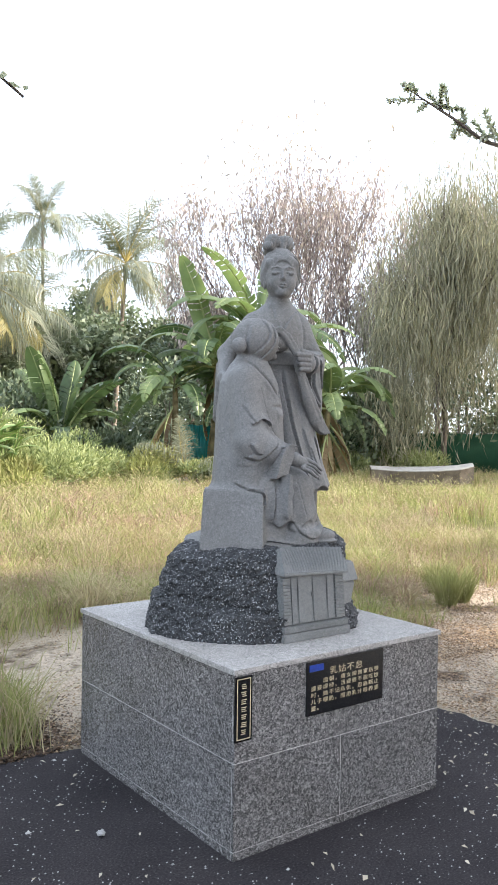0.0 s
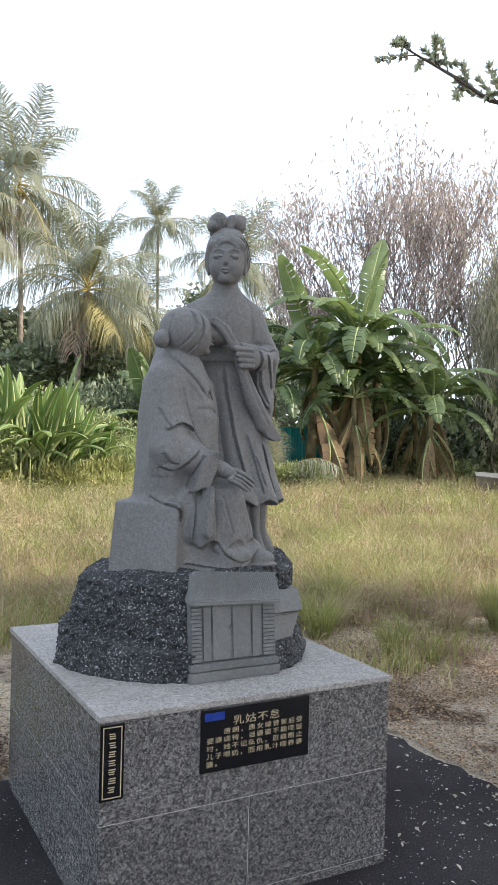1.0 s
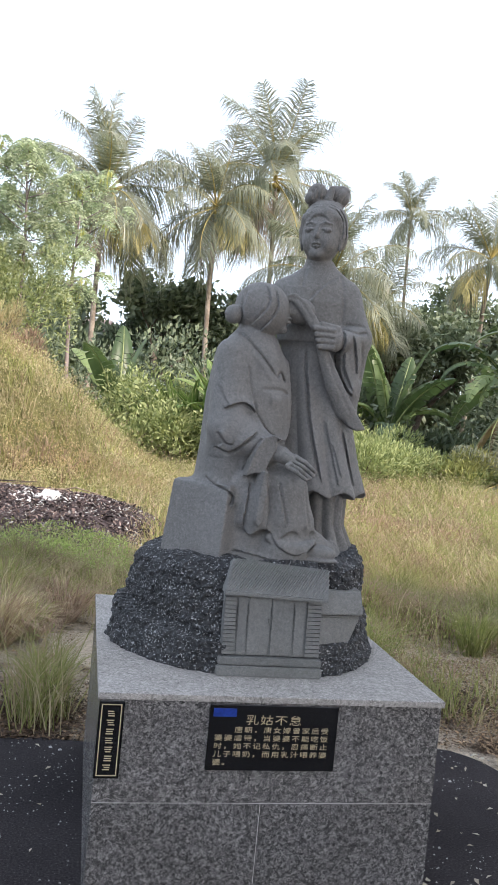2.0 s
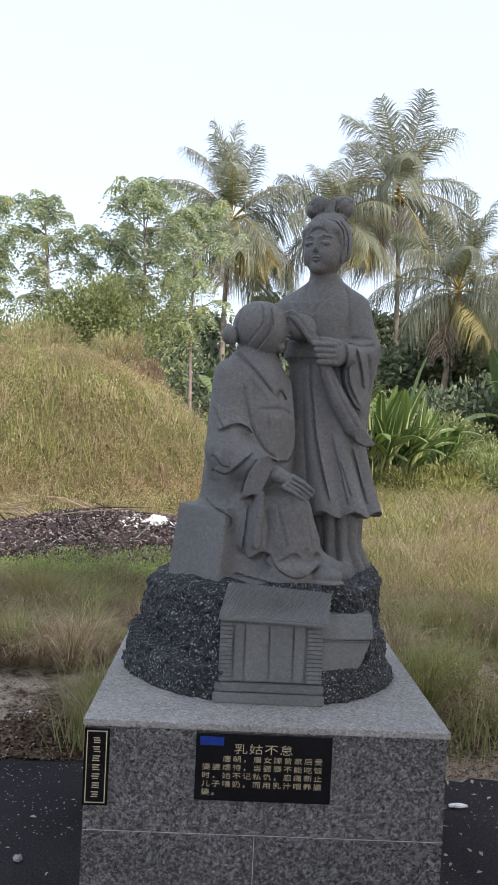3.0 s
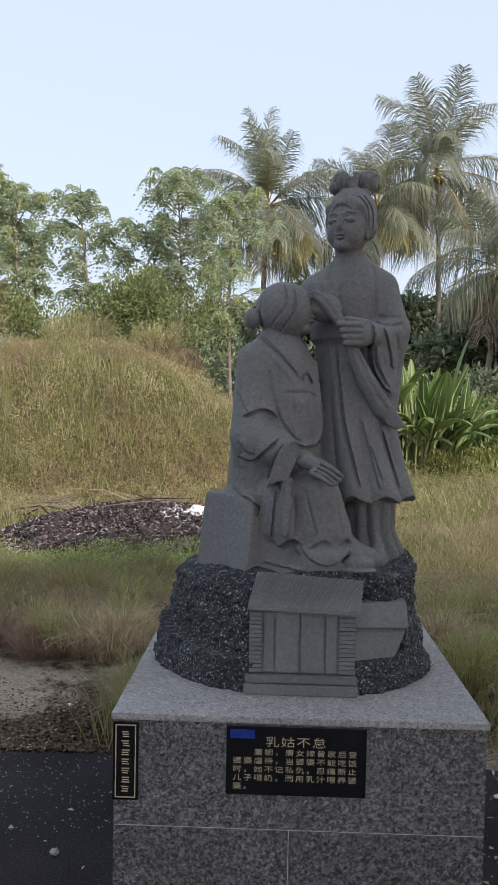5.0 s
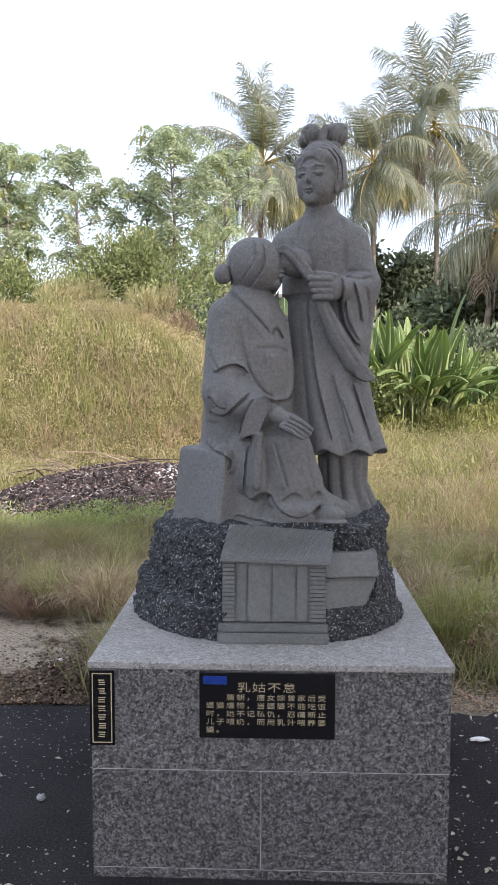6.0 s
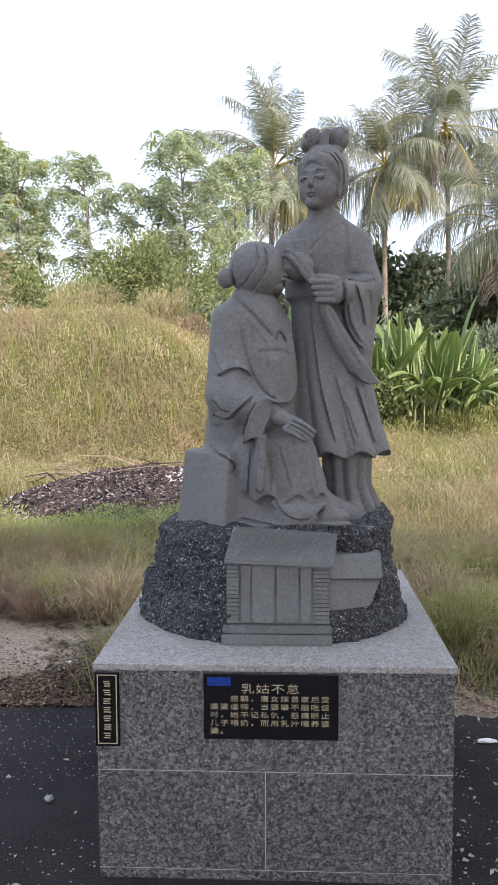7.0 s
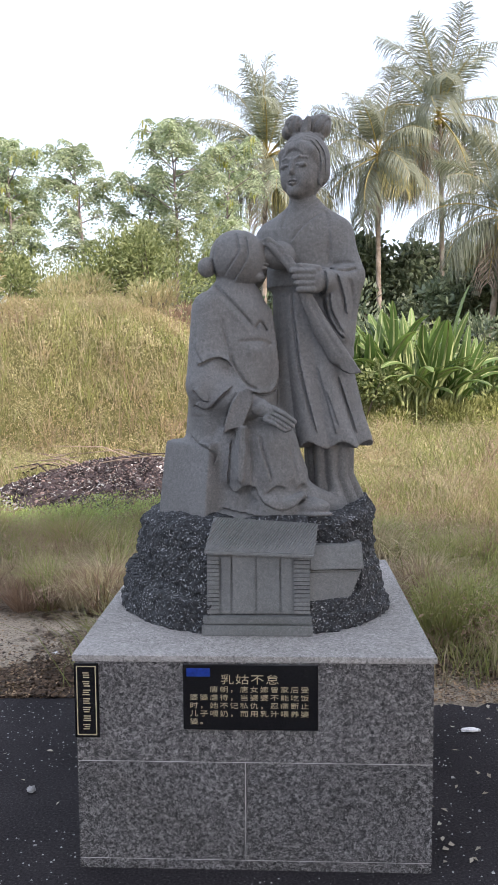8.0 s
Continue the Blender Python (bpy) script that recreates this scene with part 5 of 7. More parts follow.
def banana_plant(x, y, stem, seed, scale=1.0, count=9, dry=3, turn0=None, upright=2, label="banana plant with long torn green leaves", group="banana plants"):
    rnd = random.Random(seed)
    gz = float(ground_height(x, y)) - 0.05
    p = thing("banana_plant", (x, y, gz), label, "banana plant", group)
    so = Soup()
    lx, ly = rnd.uniform(-0.15, 0.15), rnd.uniform(-0.15, 0.15)
    pts = [(x + lx * s, y + ly * s, gz + stem * s) for s in (0, 0.15, 0.5, 0.85, 1.0, 1.12)]
    so.tube(pts, [0.15 * scale, 0.13 * scale, 0.11 * scale, 0.09 * scale, 0.07 * scale, 0.04 * scale], 9)
    part_mesh("stem", so.mesh("stem", M_STEM, True), p)
    top = Vector(pts[-2])
    turn = rnd.uniform(0, 360) if turn0 is None else turn0
    for k in range(count):
        me = BLEAF[k % 2] if k < upright else BLEAF[2 + int((k - upright) / (count - upright) * 3.99)]
        s = scale * rnd.uniform(0.85, 1.12)
        m = Matrix.Translation(top + Vector((0, 0, 0.12 * (1 - k / count)))) @ pose(0, 0, 0, rnd.uniform(-16, 16), rnd.uniform(-7, 7), turn) @ Matrix.Diagonal((s, s, s, 1))
        part_mesh("leaf", me, p, m)
        turn += 137.5 + rnd.uniform(-25, 25)
    for k in range(dry):
        s = scale * rnd.uniform(0.7, 1.25)
        m = Matrix.Translation(top + Vector((0, 0, -0.15 - rnd.uniform(0, 0.3) * stem))) @ pose(0, 0, 0, rnd.uniform(-25, 25), rnd.uniform(5, 38), rnd.uniform(0, 360)) @ Matrix.Diagonal((s, s * rnd.uniform(0.6, 1.0), s, 1))
        part_mesh("dead_leaf", BLEAF_DRY, p, m, "withered brown leaf")
    return p


GINGER_LEAF = [banana_leaf_mesh("leaf", 1.3, 0.2, a, d, 90 + k, M_GINGER, tear=0.02) for k, (a, d) in enumerate(((84, 20), (72, 36), (58, 60), (42, 75)))]


def ginger_clump(x, y, w, h, seed, count, label="clump of bright green broad-leaved ginger plants", group="ginger clumps"):
    rnd = random.Random(seed)
    gz = float(ground_height(x, y)) - 0.03
    p = thing("ginger_clump", (x, y, gz), label, "plant", group)
    so = Soup()
    for k in range(count):
        a, r = rnd.uniform(0, 6.28), w * 0.5 * rnd.random() ** 0.6
        px, py = x + math.cos(a) * r, y + math.sin(a) * r * 0.7
        hh = h * rnd.uniform(0.35, 0.75) * (1 - 0.35 * r / w)
        if k % 2 == 0:
            so.tube([(px, py, gz), (px, py, gz + hh)], [0.02, 0.015], 4, False)
        s = rnd.uniform(0.75, 1.2) * h / 2.5
        m = Matrix.Translation((px, py, gz + hh * rnd.uniform(0.5, 1))) @ pose(0, 0, 0, rnd.uniform(-20, 20), 0, math.degrees(a) + rnd.uniform(-70, 70)) @ Matrix.Diagonal((s, s, s, 1))
        part_mesh("leaf", rnd.choice(GINGER_LEAF), p, m)
    tagged(part_mesh("stem_mass", so.mesh("stem_mass", M_MIDRIB), p), kind="stuff")
    return p


# ---- planting ----
FAR = 1.3


def far(x, y):
    """Spreads the planting plan out from the road."""
    return -1.2 + (x + 1.2) * FAR, -2.5 + (y + 2.5) * FAR


# far palms
coconut_palm(-1.0, 42.0, 12.3, (0.25, 0), 1, 1.18, count=28, yellow=4, dry=1, label="coconut palm with yellowing lower fronds")
coconut_palm(5.3, 42.0, 12.7, (-0.25, 0), 2, 1.0, count=20, yellow=2, dry=1)
coconut_palm(9.1, 44.0, 15.3, (-0.55, 0), 3, 1.28, count=21, yellow=1, dry=9, label="tall coconut palm with hanging dry brown fronds")
coconut_palm(9.0, 34.0, 8.2, (0.6, 0), 4, 0.95, count=24, yellow=5, dry=1, label="short coconut palm with yellow stalks")
coconut_palm(21.2, 43.0, 12.2, (0.75, 0), 5, 1.05, count=21, yellow=1, dry=1, nuts=False, thick=0.15, label="slender coconut palm with upright green fronds")
coconut_palm(18.6, 48.0, 15.4, (0.0, 0), 6, 0.72, count=17, yellow=0, dry=0, nuts=False, thick=0.1, label="slim palm with a small green crown")
coconut_palm(13.4, 38.0, 7.6, (0.0, 0), 7, 0.85, count=20, yellow=1, dry=1)


def feathery_tree(x, y, top, width, seed, pods, rich=1.0):
    """A slender open treelet: drooping pinnate leaves in tufts at the twig ends, pods in bunches."""
    rnd, rs = random.Random(seed), np.random.RandomState(seed)
    gz = float(ground_height(x, y)) - 0.1
    h = top - gz
    t = thing("feathery_tree", (x, y, gz), "light green feathery-leaved treelet hung with pale pods", "tree", "feathery trees")
    so, tufts = Soup(), []
    pts = [Vector((x + 0.14 * math.sin(2.3 * q + seed) * q * 2, y + 0.1 * math.cos(3 * q + seed), gz + h * 0.95 * q)) for q in (0, 0.2, 0.4, 0.6, 0.8, 1.0)]
    so.tube(pts, [0.07, 0.06, 0.048, 0.036, 0.024, 0.01], 6)
    n = int(15 * rich)
    turn = rnd.uniform(0, 6.28)
    for k in range(n):
        q = 0.42 + 0.56 * (k + rnd.random()) / n
        i = min(4, int(q * 5))
        p = pts[i].lerp(pts[i + 1], q * 5 - i)
        turn += 2.4 + rnd.uniform(-0.5, 0.5)
        reach = width * (0.35 + 0.75 * math.sin(math.pi * min(1, (q - 0.36) * 1.35))) * rnd.uniform(0.7, 1.15)
        d = Vector((math.cos(turn), math.sin(turn), rnd.uniform(0.35, 0.9)))
        mid = p + d * reach * 0.55
        e = p + Vector((d.x, d.y, d.z * 0.8)) * reach
        so.tube([p, mid, e], [0.022, 0.014, 0.006], 4, False)
        for m in range(rnd.randint(3, 5)):
            b = p.lerp(e, rnd.uniform(0.45, 1.0)) + Vector((rnd.uniform(-1, 1), rnd.uniform(-1, 1), rnd.uniform(-0.3, 0.7))) * 0.26
            so.tube([p.lerp(e, 0.5), b], [0.007, 0.004], 3, False)
            tufts.append(b)
    tufts += [pts[-1] + Vector((rnd.uniform(-0.2, 0.2), rnd.uniform(-0.2, 0.2), rnd.uniform(-0.2, 0.15))) for k in range(5)]
    part_mesh("trunk", so.mesh("trunk", M_BARK_PALE, True), t)
    m = 9
    c = np.repeat(np.array([tuple(b) for b in tufts]), m, 0)
    k = len(c)
    a = rs.uniform(0, 2 * math.pi, k)
    d = np.stack([np.cos(a), np.sin(a), rs.uniform(-0.6, 0.6, k)], -1)
    d /= np.linalg.norm(d, axis=1, keepdims=True)
    L = rs.uniform(0.26, 0.46, k)
    side = np.cross(d, np.array([0, 0, 1.0]))
    side /= np.linalg.norm(side, axis=1, keepdims=True)
    out = []
    for r in range(7):
        s_ = ((0.16 + 0.14 * r) * L)[:, None]
        foot = c + d * s_ + np.array([0, 0, -0.9]) * s_ * s_ / L[:, None]
        for sd in (-1, 1):
            out.append(leaf_quads(foot, side * sd + d * 0.45 + np.array([0, 0, -0.55]), L * 0.36 * (1 - 0.06 * r), L * 0.12, rs=rs))
    part_mesh("crown", quads_mesh("crown", np.concatenate(out), M_LEUC), t)
    pick = rs.randint(0, len(tufts), pods)
    c = np.repeat(np.array([tuple(tufts[i]) for i in pick]), 6, 0) + rs.normal(size=(pods * 6, 3)) * np.array([0.05, 0.05, 0.04])
    q = leaf_quads(c, rs.normal(size=c.shape) * 0.16 + np.array([0, 0, -1.0]), rs.uniform(0.2, 0.36, len(c)), np.full(len(c), 0.05), rs=rs)
    tagged(part_mesh("pod_mass", quads_mesh("pod_mass", q, M_POD), t, None, "hanging pale green pods"), kind="stuff")


# feathery treelets on the mound
for k, (x, y, top, w, pods, rich) in enumerate(((-2.75, 19.0, 8.2, 1.15, 12, 1.5), (-5.1, 19.0, 7.55, 0.85, 5, 1.0), (-6.6, 18.2, 7.7, 0.9, 16, 1.1), (-1.35, 20.2, 8.0, 0.95, 30, 1.2), (-8.4, 18.8, 8.2, 1.2, 10, 1.4), (-10.2, 18.5, 8.0, 1.2, 10, 1.4), (-3.7, 20.6, 7.0, 0.9, 5, 1.1), (-7.4, 20.4, 7.2, 1.0, 6, 1.2))):
    feathery_tree(x, y, top, w, 20 + k, pods, rich)
for k, (x, y, w, h) in enumerate(((-7.3, 17.6, 2.8, 2.7), (-5.7, 18.2, 2.4, 2.2), (-4.3, 18.3, 2.2, 2.3), (-3.0, 18.1, 2.4, 2.6), (-9.0, 16.8, 3.2, 3.0), (-10.8, 17.0, 3.4, 3.2))):
    bush(x, y, w, h, 300 + k, M_BUSH, "loose light green shrub on the mound", n=6500, leaf=(0.12, 0.042), group="mound shrubs", blobs=11)
bush(-6.95, 15.8, 1.5, 3.2, 331, M_GRASS_LIME, "tall lime-green shrub on the mound", n=3800, leaf=(0.15, 0.035), group="mound shrubs", blobs=8, upright=0.1)
for k, (x, y, w, h) in enumerate(((-2.95, 16.0, 1.1, 1.0), (-2.2, 15.6, 0.8, 0.8), (-4.9, 16.2, 1.4, 0.9), (-5.9, 15.0, 1.2, 0.7))):
    bush(x, y, w, h, 340 + k, M_GRASS_BROWN if k == 1 else M_GRASS_LIME, "dry branching weeds on the mound's crest", n=1500, leaf=(0.2, 0.014), group="crest weeds", blobs=8, upright=1.1)

# dark grove behind everything
for k, (x, y, h) in enumerate(((4.5, 36, 6.2), (8.5, 35, 6.0), (12.5, 30, 6.4), (9.0, 32, 6.0), (17.4, 36.0, 9.0), (1.2, 40, 6.0), (7.0, 26.5, 4.6), (18.6, 37.9, 8.6), (10.0, 28.5, 5.6), (15.0, 26.0, 5.8), (18.5, 27.0, 5.6))):
    tree("dark_tree", *far(x, y), h * FAR, 50 + k, M_DARK, M_BARK, "dark green dense-leaved tree behind the palms", "dense", group="dark grove", trunk_h=0.25, trunk_r=0.16, spread=0.95, up=0.1, levels=4, kids=3, leaves=7500, leaf=(0.38, 0.19))

for k, (x, y, h) in enumerate(((2.1, 48.0, 9.4), (6.4, 50.0, 9.0), (-3.4, 50.0, 8.2), (11.4, 50.0, 8.6), (15.6, 52.0, 9.4), (27.5, 44.0, 9.0))):
    tree("dark_tree", x, y, h, 62 + k, M_DARK, M_BARK, "dark green dense-leaved tree behind the palms", "dense", group="dark grove", trunk_h=0.22, trunk_r=0.16, spread=0.95, up=0.1, levels=4, kids=3, leaves=8500, leaf=(0.5, 0.26))
for k, x in enumerate((-12, -6, 0, 6, 12, 18, 24, 30)):
    bush(x + 1.5 * math.sin(3 * k), 53.0 - 0.25 * abs(x - 8), 8.5, 6.0, 360 + k, M_DARK, "dark distant thicket closing off the field", n=2600, leaf=(0.6, 0.3), group="distant thickets", blobs=10)
# browned trees, thin-limbed
for k, (x, y, h) in enumerate(((22.2, 28.5, 17.4), (24.8, 27.5, 16.0), (27.2, 26.0, 16.0), (20.2, 31.5, 12.6), (29.2, 23.0, 15.0), (24.6, 25.0, 11.0), (27.4, 22.5, 11.5), (30.5, 19.5, 13.5))):
    tree("browned_tree", x, y, h, 70 + k, M_RED, M_BARK_PALE, "thin-limbed tree with sparse browned purplish leaves", "hang", group="browned trees", trunk_h=0.22, trunk_r=0.11, spread=0.7, up=0.75, levels=4, kids=4, leaves=2900, leaf=(0.33, 0.088), stems=2, squash=0.66, shrink=0.8)


def weeping_tree(x, y, h, w, seed, strands=2600):
    rnd, rs = random.Random(seed), np.random.RandomState(seed)
    t = thing("weeping_tree", (x, y, 0), "weeping tree with long hanging yellow-green twigs", "tree", "weeping trees")
    so, tips = Soup(), []
    grow(so, tips, Vector((x, y, -0.1)), Vector((0, 0, 1)), h * 0.3, 0.2, 4, rnd, 0.8, 0.45, 3, 0.76)
    z = max(p.z for p, d in tips)
    r = max(1.0, max(math.hypot(p.x - x, p.y - y) for p, d in tips))
    so.v = [(x + (a - x) * w / r, y + (b - y) * w / r, c * h / z) for a, b, c in so.v]
    part_mesh("trunk", so.mesh("trunk", M_BARK, True), t)
    P = np.array([(x + (p.x - x) * w / r, y + (p.y - y) * w / r, p.z * h / z) for p, d in tips])
    c = P[rs.randint(0, len(P), strands)] + rs.normal(size=(strands, 3)) * np.array([0.5, 0.5, 0.9])
    q = []
    for k in range(13):
        d = rs.normal(size=(strands, 3)) * 0.3 + np.array([0, 0, -1.0])
        step = rs.uniform(0.32, 0.6, strands)
        keep = (c[:, 2] > 0.3) & (rs.rand(strands) > 0.12 + 0.02 * k)
        q.append(leaf_quads(c[keep], d[keep], step[keep] * 1.15, np.full(keep.sum(), 0.036), rs=rs))
        c = c + d * step[:, None]
    part_mesh("crown", quads_mesh("crown", np.concatenate(q), M_WEEP), t)


weeping_tree(*far(17.9, 14.2), 9.6 * FAR, 3.8 * FAR, 90, 2900)
weeping_tree(*far(20.5, 10.2), 12.6 * FAR, 4.0 * FAR, 91, 3300)
weeping_tree(*far(22.0, 16.5), 11.5 * FAR, 3.4 * FAR, 92, 2800)
weeping_tree(*far(18.6, 7.6), 10.8 * FAR, 3.0 * FAR, 93, 2200)

# banana grove
for k, (x, y, st, sc, n, t0, up) in enumerate(((14.5, 19.5, 4.7, 1.45, 16, 40, 3), (12.9, 19.9, 3.9, 1.35, 15, 200, 1), (15.6, 19.9, 4.1, 1.35, 14, 100, 1), (16.1, 18.0, 2.6, 1.12, 9, 305, 0), (13.8, 18.9, 3.0, 1.05, 11, 10, 0), (17.2, 19.4, 3.1, 1.15, 10, 60, 0), (15.0, 21.2, 4.2, 1.2, 12, 320, 1), (11.9, 20.6, 3.2, 1.1, 10, 150, 0), (17.9, 20.6, 2.9, 1.1, 9, 80, 0))):
    banana_plant(x, y, st, 100 + k, sc, n, dry=6, turn0=t0, upright=up)
banana_plant(9.7, 25.0, 1.3, 120, 1.35, 12, 0, upright=7, label="young banana plant with upright pale green leaves")
banana_plant(10.6, 26.0, 0.9, 121, 1.0, 7, 0, label="young banana plant with upright pale green leaves")
banana_plant(0.2, 26.0, 1.0, 122, 1.25, 8, 0, upright=4, label="young banana plant with upright pale green leaves")
for k, (x, y, w, h, n) in enumerate(((3.4, 18.6, 2.6, 3.1, 120), (2.2, 19.4, 2.0, 2.5, 80), (4.9, 19.4, 2.0, 2.3, 70), (0.9, 20.2, 1.8, 1.9, 45))):
    ginger_clump(x, y, w, h, 130 + k, n)

coconut_palm(10.9, 18.4, 0.45, (0.0, 0), 31, 0.46, count=9, yellow=9, dry=0, nuts=False, thick=0.1, label="low bushy palm seedling with yellow-green fronds")

# weedy shrubs along the field's far edge
for k, (x, y, w, h) in enumerate(((3.6, 13.4, 2.2, 0.7), (5.0, 14.4, 2.6, 1.1), (6.2, 15.0, 2.8, 1.2), (7.4, 14.6, 2.4, 1.0), (5.6, 16.6, 2.6, 1.4), (8.4, 13.6, 2.0, 0.6), (2.4, 13.2, 1.6, 0.6), (14.4, 15.4, 2.4, 0.9), (17.0, 14.2, 2.6, 1.0), (18.4, 9.0, 2.8, 1.0), (16.0, 15.6, 2.8, 1.2), (16.4, 6.5, 3.0, 1.2), (4.0, 17.6, 2.8, 1.6))):
    bush(*far(x, y), w * FAR, h * FAR, 200 + k, M_BUSH if k % 3 else M_GRASS_GREEN, "rank yellow-green weeds at the field's edge", n=4200, leaf=(0.17, 0.04), group="field edge weeds", upright=0.7)
for k, (x, y, w, h) in enumerate(((6.0, 20.0, 4, 2.4), (9.5, 19.5, 3.5, 1.2), (3.0, 21.0, 4, 2.4), (13.0, 17.0, 4, 2.4), (15.5, 16, 4, 2.8), (0.0, 25.0, 5, 3.2), (-4.0, 27.0, 5, 4), (12.0, 20.5, 4, 3.0), (17.5, 18.5, 5, 2.6), (24.0, 13.0, 6, 2.6), (24.5, 19.0, 6, 2.8), (23.0, 8.0, 6, 2.6), (20.5, 14.5, 6, 3.2), (22.0, 11.0, 6, 3.2))):
    bush(*far(x, y), w * FAR, h * FAR * 1.15, 240 + k, M_DARK, "dark green undergrowth at the grove's foot", n=4200, leaf=(0.26, 0.11), group="dark undergrowth", blobs=9)

for k, (x, y, w, h) in enumerate(((0.8, 19.6, 3.2, 2.8), (3.2, 20.6, 3.4, 2.6), (5.4, 21.5, 3.2, 2.2), (1.8, 18.2, 2.6, 1.8))):
    bush(x, y, w, h, 270 + k, M_BUSH, "bright green leafy shrub beside the mound", n=5200, leaf=(0.13, 0.055), group="bright shrubs", blobs=9)


def shade_tree():
    """The big roadside tree whose crown shades the monument; one leafy limb hangs over it."""
    x, y = 5.6, -7.0
    t = thing("shade_tree", (x, y, 0), "large roadside tree with a leafy overhanging limb", "tree")
    so, tips = Soup(), []
    rnd, rs = random.Random(5), np.random.RandomState(5)
    so.tube([(x, y, -0.1), (x - 0.1, y, 1.5), (x - 0.3, y - 0.1, 3.2), (x - 0.7, y - 0.4, 5.0)], [0.34, 0.27, 0.24, 0.2], 10)
    for k in range(7):
        a = k * 0.9
        d = Vector((math.cos(a), math.sin(a), 0.55)).normalized()
        grow(so, tips, Vector((x - 0.7, y - 0.4, 4.8)), d, 2.6, 0.12, 3, rnd, 0.8, 0.2, 3, 0.74)
    P = np.array([tuple(p) for p, d in tips])
    n = 26000
    c = P[rs.randint(0, len(P), n)] + rs.normal(size=(n, 3)) * 0.35
    v = rs.normal(size=(n // 2, 3))
    v /= np.linalg.norm(v, axis=1, keepdims=True)
    c = np.concatenate([c, np.array([4.7, -7.0, 7.2]) + v * rs.rand(n // 2, 1) ** 0.4 * np.array([4.4, 3.5, 2.6])])
    n = len(c)
    part_mesh("crown", quads_mesh("crown", leaf_quads(c, rs.normal(size=(n, 3)) + np.array([0, 0, -0.2]), rs.uniform(0.2, 0.4, n), rs.uniform(0.12, 0.2, n), rs=rs), M_DARK), t)
    # limb over the monument
    limb_pts = [(x - 0.3, y - 0.1, 3.2), (5.0, -4.6, 3.05), (4.2, -2.3, 3.1), (2.8, -0.7, 3.15), (1.9, 0.15, 3.22), (1.5, 0.49, 3.38), (1.34, 0.57, 3.49), (1.2, 0.69, 3.61), (1.12, 0.78, 3.7)]
    so.tube(limb_pts, [0.16, 0.13, 0.1, 0.05, 0.02, 0.01, 0.008, 0.005, 0.003], 6)
    q = []
    twigs = []
    for i in range(3, len(limb_pts) - 1):
        a, b = Vector(limb_pts[i]), Vector(limb_pts[i + 1])
        m = max(3, int((b - a).length / 0.035))
        for k in range(m):
            p = a.lerp(b, k / m)
            d = ((b - a).normalized() * 0.5 + Vector((rnd.uniform(-1, 1), rnd.uniform(-1, 1), rnd.uniform(-0.5, 1.2)))).normalized()
            e = p + d * rnd.uniform(0.05, 0.19)
            so.tube([p, p.lerp(e, 0.6) + Vector((0, 0, 0.01)), e], [0.004, 0.003, 0.0015], 3, False)
            twigs.append((p, e))
    for p, e in twigs:
        for s in (0.25, 0.4, 0.55, 0.7, 0.85, 1.0, 1.0):
            for r in range(8):
                c0 = p.lerp(e, s)
                dd = (e - p).normalized() + Vector((rnd.uniform(-1, 1), rnd.uniform(-1, 1), rnd.uniform(-0.6, 0.9)))
                q.append((tuple(c0), tuple(dd)))
    c, d = np.array([a for a, b in q]), np.array([b for a, b in q])
    m = len(c)
    part_mesh("foliage", quads_mesh("foliage", leaf_quads(c, d, rs.uniform(0.022, 0.048, m), rs.uniform(0.011, 0.021, m), rs=rs), M_LIMB), t, None, "small oval leaves on the low limb")
    # a second low twig, with a few larger leaves
    a, b = Vector((-2.1, -0.75, 2.6)), Vector((-1.76, -0.77, 2.39))
    so.tube([(x - 0.7, y - 0.4, 4.9), (2.2, -2.6, 5.6), (-1.0, -1.6, 4.6), (-2.2, -1.0, 3.4), tuple(a), tuple(b)], [0.15, 0.09, 0.05, 0.02, 0.007, 0.003], 5)
    m = 26
    c = np.array([tuple(a.lerp(b, k / m)) for k in range(m)]) + rs.normal(size=(m, 3)) * 0.012
    d = rs.normal(size=(m, 3)) * 0.7 + np.array([0.5, -0.2, -0.1])
    part_mesh("foliage", quads_mesh("foliage", leaf_quads(c, d, rs.uniform(0.025, 0.045, m), rs.uniform(0.012, 0.02, m), rs=rs), M_LIMB), t, None, "small leaves on a hanging twig")
    part_mesh("trunk", so.mesh("trunk", M_BARK, True), t)


shade_tree()
# ---- grass ----


def field_value(x, y, s):
    """A smooth random field between 0 and 1."""
    v = np.sin(x * s + 1.7 * np.sin(y * s * 0.7)) * np.sin(y * s * 1.13 + 1.3 * np.sin(x * s * 0.6 + 2)) + 0.6 * np.sin(2.3 * s * x + 0.5) * np.sin(2.1 * s * y + 1)
    return np.clip(0.5 + 0.4 * v, 0, 1)


